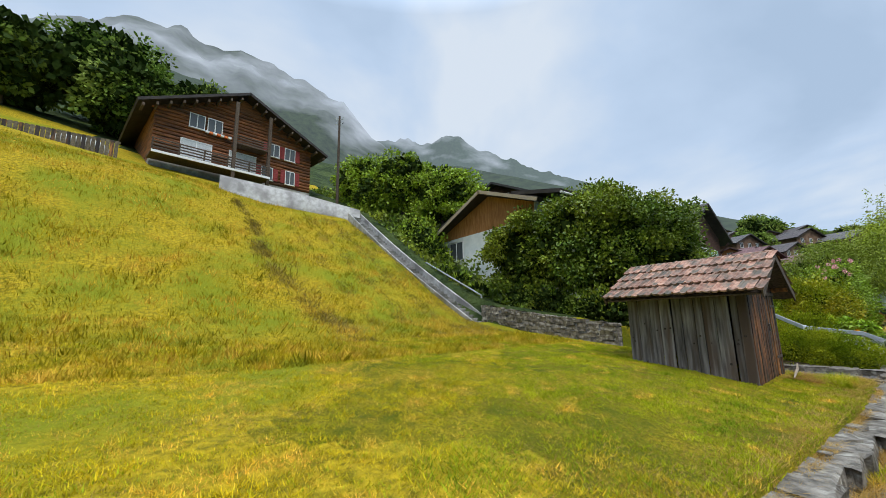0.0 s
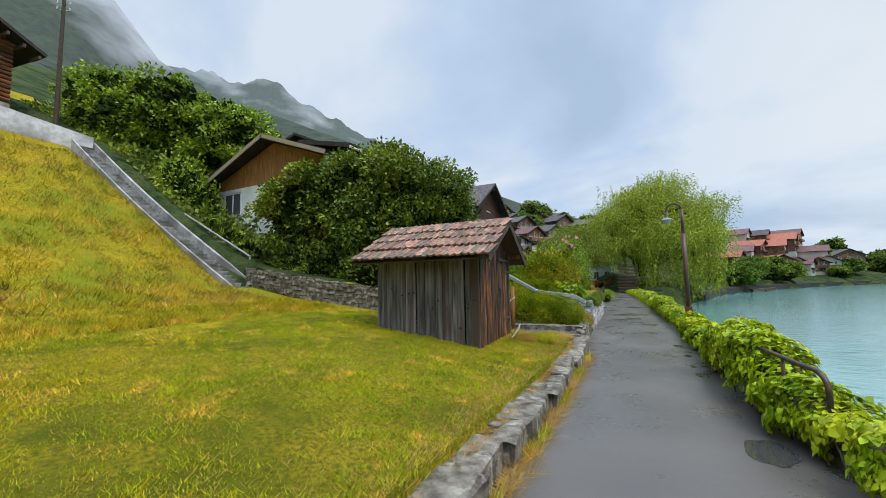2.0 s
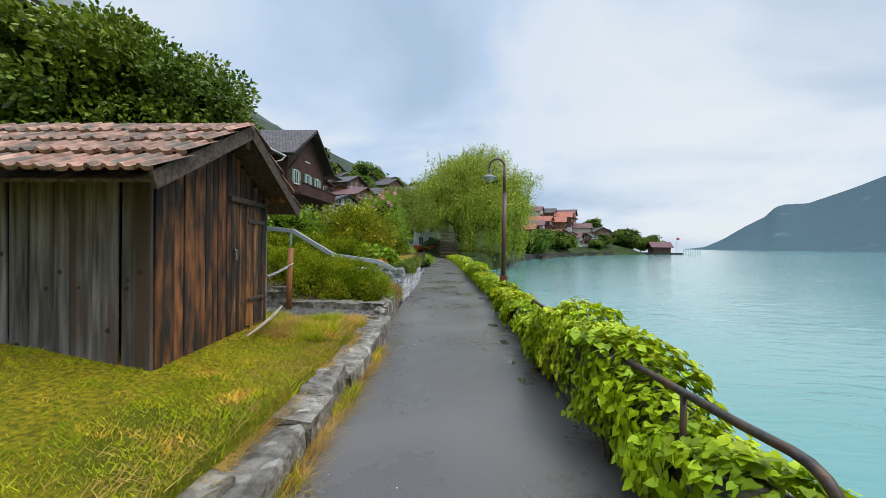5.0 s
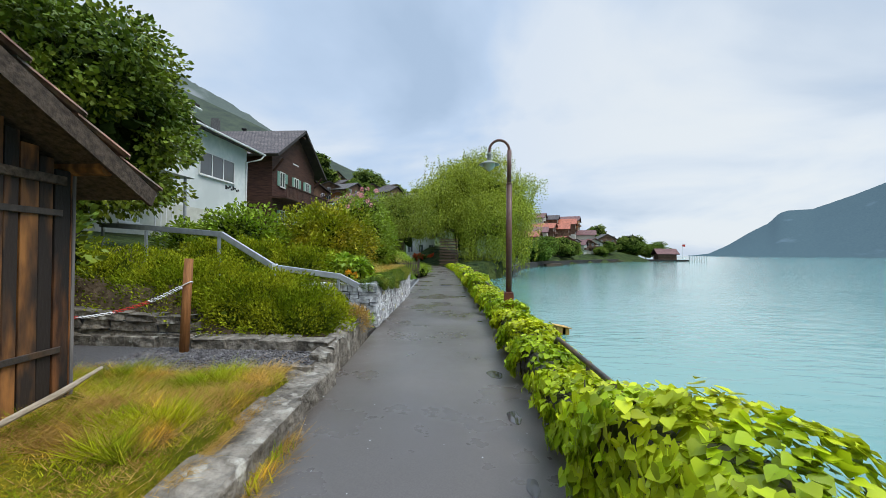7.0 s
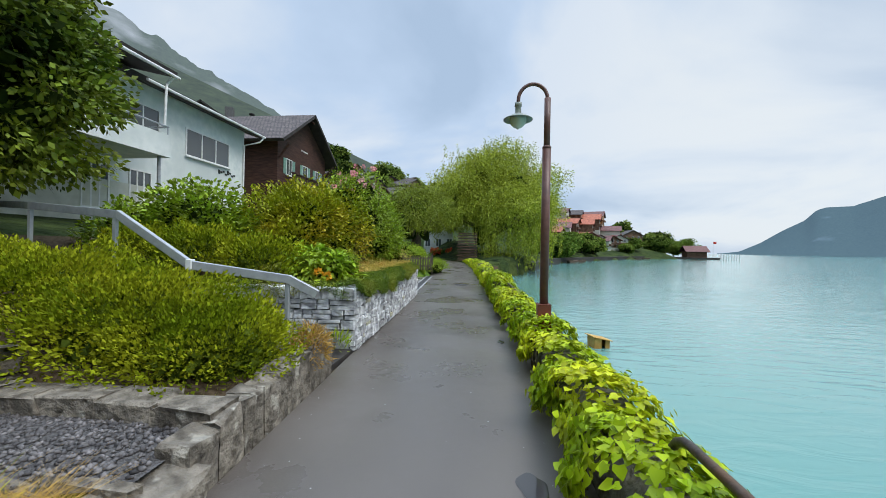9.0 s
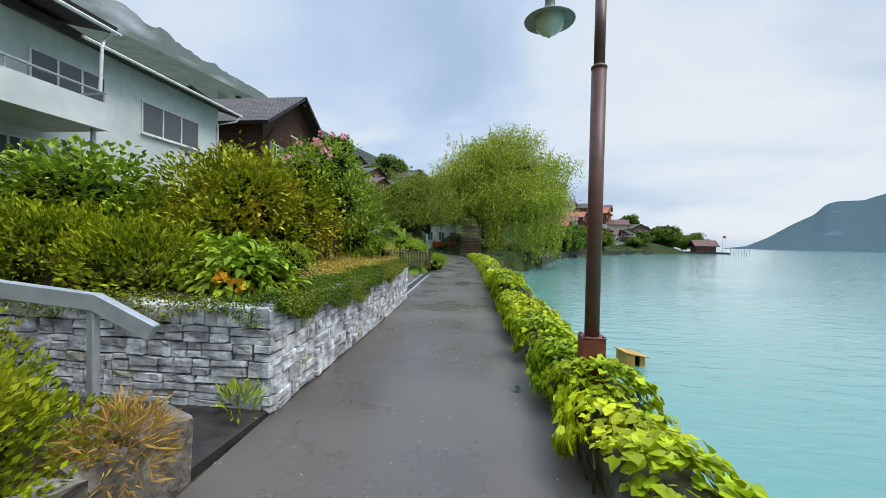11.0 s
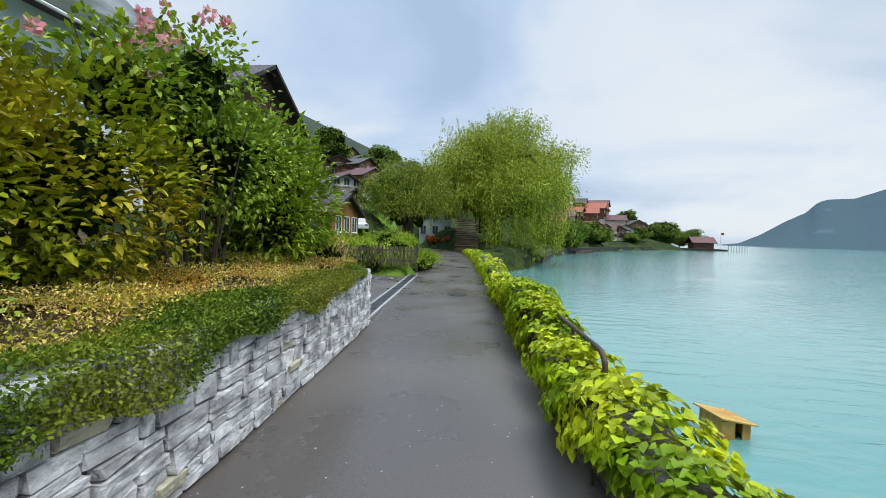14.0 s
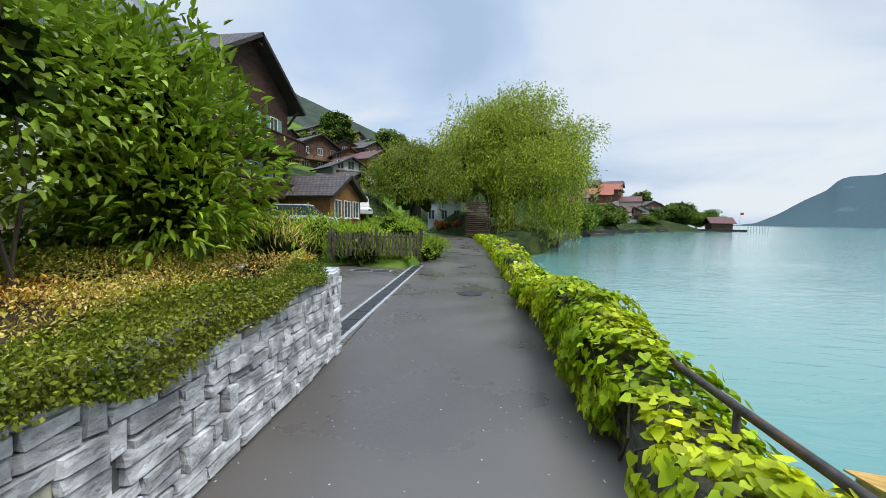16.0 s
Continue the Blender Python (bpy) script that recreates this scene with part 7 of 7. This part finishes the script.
# ---- picket fence, verge and driveway details ----
fence = thing("picket_fence", "dark wooden picket fence beside the driveway", "fence", pose(-2.75, 37.9, 0.38, 0, 0, 8))
bm = bmesh.new()
prism(bm, [(-0.04, 0), (0.04, 0), (0.04, 0.78), (0, 0.84), (-0.04, 0.78)], 0, 0.025)
PICKET = bpy.data.meshes.new("picket")
bm.to_mesh(PICKET)
bm.free()
PICKET.materials.append(FENCE_WOOD)
for k in range(22):
    piece("picket", PICKET, fence, pose(-0.1 - 0.145 * k, 0, 0.0))
for zz in (0.2, 0.62):
    part("rail", boxed(-3.3, 0.03, zz, 0.0, 0.07, zz + 0.07), FENCE_WOOD, fence)
for k in range(3):
    part("post", boxed(-0.06 - 1.55 * k, 0.075, -0.2, 0.04 - 1.55 * k, 0.17, 0.95), FENCE_WOOD, fence)
shrub("fence_climber", -2.5, 37.6, 0.2, [(0, 0, 0.3, 0.22, 0.2, 0.42)], BRIGHT, "leafy climber on the fence post", 0.09, 3000, 0.6, 0.2, seed=31, core=0.4)
shrub("grass_verge", -3.3, 41.5, 0.3, [(0.1, 0, 0.05, 0.8, 3.2, 0.5), (-1.3, -1.6, 0.1, 1.2, 1.8, 0.5)], BRIGHT, "tall grassy verge beside the path", 0.16, 2300, 0.12, 1.2, seed=32, core=0.75, spiky=1.0)
shrub("verge_shrubs", -7.2, 37.8, 0.2, [(0, 0, 0.3, 1.6, 0.6, 0.6), (2.2, 0.1, 0.2, 1.2, 0.5, 0.45), (-2.2, 0, 0.4, 1.4, 0.7, 0.8)], BRIGHT, "unmown grasses and shrubs along the driveway", 0.2, 1100, 0.15, 1.2, seed=33, core=0.7, spiky=1.5)
for k, (sx, sy, sz, rr) in enumerate(((-5.2, 38.6, 0.3, 0.9), (-6.8, 38.9, 0.3, 1.1), (-8.6, 38.4, 0.3, 1.2), (-10.4, 38.6, 0.3, 1.2), (-7.6, 40.6, 0.4, 1.2), (-9.8, 41.5, 0.4, 1.3), (-5.9, 34.2, 0.0, 0.7), (-7.0, 33.4, 0.0, 0.9), (-5.6, 46.5, 0.4, 0.9), (-7.0, 49.5, 0.6, 1.2), (-6.6, 53.0, 0.5, 1.0), (-8.2, 56.0, 0.7, 1.2), (-8.0, 60.0, 0.6, 1.1))):
    shrub("garden_shrub", sx, sy, sz, [(0, 0, rr * 0.5, rr, rr * 0.8, rr * 0.75), (rr * 0.6, 0.2, rr * 0.35, rr * 0.7, rr * 0.6, rr * 0.55)], BRIGHT if k % 2 else FRESH, "leafy green garden shrub near the fence", 0.13, 800, 0.5, 0.4, seed=90 + k, core=0.6, spiky=0.8, group="garden shrubs by the driveway")
shrub("russet_shrub", -2.8, 28.85, 1.0, [(0, 0, 0.2, 0.45, 0.3, 0.35)], HEATHER, "russet twiggy shrub at the wall's end", 0.13, 3500, 0.08, 0.9, seed=34, core=0.3, spiky=1.6)
red = shrub("geranium_bed", -7.0, 78, 0.3, [(0, 0, 0.4, 2.0, 1.0, 0.8)], FAR_LEAF, "bed of orange-red flowers at the bend", 0.2, 300, seed=35)
flowers(red, [(r_f.uniform(-1.8, 1.8), r_f.uniform(-1.0, 0.2), r_f.uniform(0.5, 1.3)) for _ in range(40)], 0.3, PETAL_RED, r_f)

drain = thing("drain_channel", "grated drain channel with pale kerb strips", "drain", pose(-2.45, 30.5, 0.0, 0, 0, 3.8))
for dx in (-0.19, 0.13):
    part("kerb_strip", boxed(dx, -1.0, -0.1, dx + 0.06, 8.0, 0.012), LIGHT_STONE, drain)
for k in range(16):
    part("grate", boxed(-0.125, -0.98 + 0.56 * k, -0.05, 0.125, -0.46 + 0.56 * k, 0.004), GRATE, drain)
for mx, my, r0 in ((-4.4, 36.6, 0.32), (-3.75, 36.5, 0.3), (-0.75, 33.2, 0.22)):
    mh = thing("manhole_cover", "round iron manhole cover in the asphalt", "manhole cover", pose(mx, my, 0.014))
    part("rim", lathe(bmesh.new(), [(r0 + 0.05, 0.0), (r0 + 0.05, 0.012), (r0, 0.012), (r0, 0.0)], 28), LIGHT_STONE if mx < -2 else GRATE, mh)
    part("lid", lathe(bmesh.new(), [(r0 - 0.008, -0.01), (r0 - 0.008, 0.008), (0.001, 0.01)], 28), GRATE, mh)


def puddle(x, y, rx, ry, seed, tilt=0.0):
    bm = bmesh.new()
    vs = []
    for k in range(28):
        a = 2 * math.pi * k / 28
        w = 1 + 0.12 * math.sin(2 * a + seed) + 0.07 * math.sin(5 * a + 2 * seed)
        px, py = rx * w * math.cos(a), ry * w * math.sin(a)
        vs.append(bm.verts.new((px * math.cos(tilt) - py * math.sin(tilt), px * math.sin(tilt) + py * math.cos(tilt), 0)))
    bm.faces.new(vs)
    k = (x - float(LEFT(y))) / float(RIGHT(y) - LEFT(y))
    return tagged(part("puddle", bm, PUDDLE, None, m=pose(x, y, -0.003 + 0.025 * math.sin(math.pi * min(max(k, 0), 1)))), "shallow rain puddle on the asphalt", "puddle", "puddles on the path")


for x, y, rx, ry, s in ((1.08, 11.35, 0.26, 0.5, 1), (0.65, 22.5, 0.07, 0.16, 2), (0.72, 18.2, 0.14, 0.22, 3), (0.82, 16.77, 0.1, 0.2, 4), (0.81, 15.56, 0.07, 0.14, 5), (0.84, 14.82, 0.08, 0.15, 6)):
    puddle(x, y, rx * 0.75, ry * 0.75, s)

# plywood duck house on the lake
duck = thing("duck_house", "floating yellow plywood duck house on the lake", "duck house", pose(4.24, 29.4, LAKE_Z - 0.04, 0, 0, 14))
part("side", boxed(-0.5, -0.32, -0.1, -0.47, 0.32, 0.5), PLY, duck)
part("side", boxed(0.45, -0.32, -0.1, 0.48, 0.32, 0.36), PLY, duck)
part("back", boxed(-0.47, 0.29, -0.1, 0.45, 0.32, 0.4), PLY, duck)
part("front_board", boxed(-0.47, -0.32, -0.1, -0.05, -0.29, 0.42), PLY, duck)
part("front_board", boxed(0.2, -0.32, -0.1, 0.45, -0.29, 0.34), PLY, duck)
bm = bmesh.new()
slab(bm, [(-0.62, -0.42, 0.53), (0.6, -0.42, 0.36), (0.6, 0.42, 0.36), (-0.62, 0.42, 0.53)], 0.03)
part("roof", bm, PLY, duck)
part("floor", boxed(-0.5, -0.4, -0.12, 0.5, 0.34, 0.03), PLY, duck)
duck.scale = (0.56, 0.76, 0.85)


def car(name, label, m, s=1.0, body_h=0.75):
    t = thing(name, label, "car", m)
    bm = bmesh.new()
    prism(bm, [(-2.0, 0.3), (2.0, 0.3), (2.05, 0.7), (1.2, 0.9), (-1.9, 0.92), (-2.05, 0.6)], -0.85, 0.85)
    bmesh.ops.bevel(bm, geom=bm.edges[:], offset=0.05, segments=2, affect="EDGES")
    part("body", bm, CAR_WHITE, t)
    bm = bmesh.new()
    prism(bm, [(-1.85, 0.9), (1.15, 0.88), (0.5, 0.9 + body_h * 0.75), (-1.5, 0.9 + body_h * 0.78)], -0.74, 0.74)
    part("cabin_glass", bm, GLASS, t)
    part("roof", boxed(-1.5, -0.72, 0.9 + body_h * 0.76, 0.45, 0.72, 0.95 + body_h * 0.78, 0.02), CAR_WHITE, t)
    for xx in (-1.3, 1.3):
        for yy in (-0.8, 0.8):
            bm = bmesh.new()
            tube(bm, [(xx, yy - 0.1, 0.32), (xx, yy + 0.1, 0.32)], 0.32, 16)
            w = part("wheel", bm, RUBBER, t)
            bm = bmesh.new()
            tube(bm, [(xx, yy - 0.11, 0.32), (xx, yy + 0.11, 0.32)], 0.18, 12)
            part("rim", bm, CHROME, w)
    for yy in (-0.6, 0.6):
        part("headlight", boxed(1.98, yy - 0.15, 0.6, 2.06, yy + 0.15, 0.72), GLASS, t)
    return t


car("parked_car", "white estate car parked beside the garage", pose(-11.6, 46.6, 0.95, 0, 0, 6))
car("parked_van", "small white van parked behind the garage", pose(-12.9, 60.0, float(surf(-12.9, 60)), 0, 0, -60), 1.0, 1.25)

# ---- grass ----
r_gr = np.random.default_rng(77)


def blades(name, x, y, h, material, label, lean=0.55, thin=0.11, lift=None):
    n = len(x)
    z = surf(x, y) if lift is None else lift + 0 * x
    base = np.stack([x, y, z - 0.01], 1)
    a = r_gr.uniform(0, 2 * np.pi, n)
    d = np.stack([np.cos(a), np.sin(a), 0 * a], 1)
    tip = base + np.stack([0 * h, 0 * h, h], 1) + d[:, [1, 0, 2]] * (h * lean * r_gr.uniform(0.2, 1.6, n))[:, None]
    w = (thin * h * r_gr.uniform(0.5, 1.0, n) + 0.002)[:, None]
    v = np.stack([base - d * w, base + d * w, tip], 1).reshape(-1, 3)
    return tagged(mesh_np(name, v, np.arange(3 * n).reshape(-1, 3), material), label, "grass", kind="stuff")


def off_things(x, y):
    return ~((x > SX0 - 0.02) & (x < SX1 + 0.02) & (y > SY0 - 0.02) & (y < SY1 + 0.02)) & (x < LEFT(y) - 0.3) & (y < np.where(x > -4.4, 16.95 + 0.4 * np.clip(x + 2.7, 0, 1.2), 16.3))


def clump(x, y):
    """Tufts: taller and shorter spots a hand or two across."""
    return 1.0 + 0.45 * np.sin(x * 7.3 + 2.1 * np.sin(y * 5.1)) * np.sin(y * 6.7 + 1.7 * np.sin(x * 4.3)) + 0.3 * np.sin(x * 1.9 + y * 1.1) * np.sin(y * 2.3)


n = 430000
d = r_gr.uniform(0, 1, n) ** 1.35 * 9.5
y = r_gr.uniform(-1.0, 17.3, n)
x = -1.35 - d
k = off_things(x, y)
x, y = x[k], y[k]
dry = smooth(8.6 - y + 1.6 * np.sin(x * 0.9 + 1) + 0.8 * np.sin(x * 2.3 + y * 1.7), -1.6, 2.2) * 0.8 > r_gr.uniform(0, 1, len(x))
h = r_gr.uniform(0.018, 0.05, len(x)) * clump(x, y)
blades("lawn_grass", x[~dry], y[~dry], h[~dry], LAWN, "uneven mown grass, green with yellow patches", 0.9, 0.1)
blades("yellow_lawn_grass", x[dry], y[dry], h[dry], YELLOW_LAWN, "yellowed mown grass on the lower meadow", 1.1, 0.1)
n = 120000
x, y = -1.5 - 11 * r_gr.uniform(0, 1, n) ** 1.3, r_gr.uniform(0, 16.5, n)
lie = np.sin(x * 1.1 + y * 0.55 + 0.8 * np.sin(y * 0.9)) + 0.7 * np.sin(x * 3.1 - y * 1.3 + np.sin(y * 2.2)) + r_gr.uniform(-0.8, 0.8, n) > 0.75
k = off_things(x, y) & lie
blades("lawn_clippings", x[k], y[k], r_gr.uniform(0.02, 0.045, k.sum()), DRY_GRASS, "dry straw clippings left lying in swaths", 2.6, 0.07)
n = 60000
x, y = -1.6 - 9 * r_gr.uniform(0, 1, n), r_gr.uniform(3.5, 14, n)
k = np.sin(x * 1.7 + 2.0 * np.sin(y * 0.8 + 0.5)) * np.sin(y * 1.3 + 1.5 * np.sin(x * 0.9)) + 0.4 * np.sin(x * 5.3 + y * 4.1) + r_gr.uniform(-0.5, 0.5, n) > 0.45
k &= off_things(x, y)
blades("brown_thatch", x[k], y[k], r_gr.uniform(0.015, 0.04, k.sum()), HAY, "brown thatch where the mown grass is worn", 2.2, 0.09)
n = 30000
x, y = r_gr.uniform(-27, -11, n), r_gr.uniform(8.5, 15.6, n)
k = np.sin(y * 4.2 + 0.5 * np.sin(x * 1.3)) + 0.8 * np.sin(x * 2.1 + y) + r_gr.uniform(-1, 1, n) + (y - 12) * 0.3 > 0.8
blades("slope_stubble", x[k], y[k], r_gr.uniform(0.06, 0.15, k.sum()), HAY, "brown stubble in rows across the slope", 1.4)
n = 125000
x = -8 - r_gr.uniform(0, 1, n) ** 1.3 * 24
y = r_gr.uniform(-9, 15.65, n)
blades("slope_grass", x, y, r_gr.uniform(0.06, 0.16, n) * clump(x * 0.5, y * 0.5), GRASS, "mown grass on the steep slope", 0.9)
n = 20000
y = r_gr.uniform(1.0, 17.0, n)
x = LEFT(y) - 0.22 - np.abs(r_gr.normal(size=n)) * 0.35
k = off_things(x, y)
blades("dry_edge_grass", x[k], y[k], r_gr.uniform(0.02, 0.07, k.sum()), DRY_GRASS, "dry straw grass along the kerb", 1.8, 0.06)
n = 16000
y = r_gr.uniform(3.0, 16.4, n)
x = LEFT(y) - 0.24 - np.abs(r_gr.normal(size=n)) * 0.14
k = np.sin(y * 2.1) + np.sin(y * 5.3 + 1) + r_gr.uniform(-1, 1, n) > -0.3
blades("kerb_straw", x[k], y[k], r_gr.uniform(0.015, 0.05, k.sum()), DRY_GRASS, "dry straw strewn over the kerb stones", 3.0, 0.05, 0.235)
n = 2600
y = 4.5 + 11.5 * r_gr.uniform(0, 1, n)
y = np.where(np.sin(y * 3.7) > 0.2, y, np.nan)
y = y[~np.isnan(y)]
x = LEFT(y) + 0.02 + np.abs(r_gr.normal(size=len(y))) * 0.05
blades("kerb_tufts", x, y, r_gr.uniform(0.06, 0.17, len(y)), LAWN, "fresh green tufts growing at the kerb's foot", 0.9, 0.05, -0.012)
n = 10000
y = r_gr.uniform(4.0, 16.2, n)
x = LEFT(y) + 0.03 + r_gr.normal(size=n) * 0.06
blades("kerb_weeds", x, y, r_gr.uniform(0.03, 0.13, n), DRY_GRASS, "straw and weeds at the kerb's foot", 2.2, 0.03, -0.012)
n = 48000
y = r_gr.uniform(15.0, 17.4, n)
x = r_gr.uniform(-4.2, -1.75, n)
k = off_things(x, y)
x, y = x[k], y[k]
tuft = np.sin(x * 5.1 + 1.7 * np.sin(y * 4.3)) * np.sin(y * 5.9 + x)
k = r_gr.uniform(-0.6, 0.9, len(x)) < tuft
h = r_gr.uniform(0.05, 0.15, len(x)) * (1 + 0.7 * np.clip(tuft, 0, 1))
blades("tall_grass", x[k], y[k], h[k], LAWN, "tall green grass beside the gravel", 1.1, 0.022)
blades("straw_grass", x[~k], y[~k], h[~k] * 0.9, DRY_GRASS, "dry straw among the tall grass by the gravel", 2.5, 0.018)
n = 60000
x, y = r_gr.uniform(-14, -2.5, n), 37.95 + 23 * r_gr.uniform(0, 1, n) ** 1.6
k = x < LEFT(y) - 0.3
blades("verge_grass", x[k], y[k], r_gr.uniform(0.1, 0.3, k.sum()), BRIGHT, "unmown grass beside the far path", 0.8)

n = 6500
s = r_gr.uniform(0, 1, n)
s = s[np.sin(s * 70) + np.sin(s * 31 + 1) + r_gr.uniform(-1, 1, n) > -0.2]
n = len(s)
x, y = -27.3 + 16.5 * s + r_gr.normal(size=n) * 0.25, 7.9 + 1.1 * s + 0.3 * np.sin(s * 9) + r_gr.normal(size=n) * (0.16 + 0.2 * s)
blades("mown_swath", x, y, r_gr.uniform(0.08, 0.2, n), HAY, "brown swath of mown hay down the slope", 1.6)

# petals and bits scattered on the asphalt
n = 420
y = 11 + 23 * r_gr.uniform(0, 1, n) ** 0.55
x = LEFT(y) + (RIGHT(y) - LEFT(y)) * np.where(r_gr.uniform(0, 1, n) < 0.6, r_gr.uniform(0, 1, n) ** 2.2, r_gr.uniform(0, 1, n))
p = np.stack([x, y, np.full(n, 0.02)], 1)
aim = unit(n, r_gr) * np.array([1, 1, 0.1])
v, f = leaf_arrays(p, aim, r_gr.uniform(0.008, 0.024, n), 0.7, 0.05, np.tile(np.array([0.02, 0.01, 1.0]), (n, 1)))
tagged(mesh_np("fallen_petals", v, f, CURTAIN), "pale fallen petals scattered on the path", "petals", kind="stuff")

# ---- the ivy leaves nearest the walk, one by one ----
p, nrm = ivy_points(300, 11.0, 17.0, r_ivy)
M = ivy_frames(p, nrm, r_ivy.uniform(0.045, 0.075, 300), r_ivy)
for k in range(300):
    m = Matrix([[*M[k, i], p[k, i] + 0.03 * nrm[k, i]] for i in range(3)] + [[0, 0, 0, 1]])
    piece("ivy_leaf", IVY_LEAF, lake_wall, m)
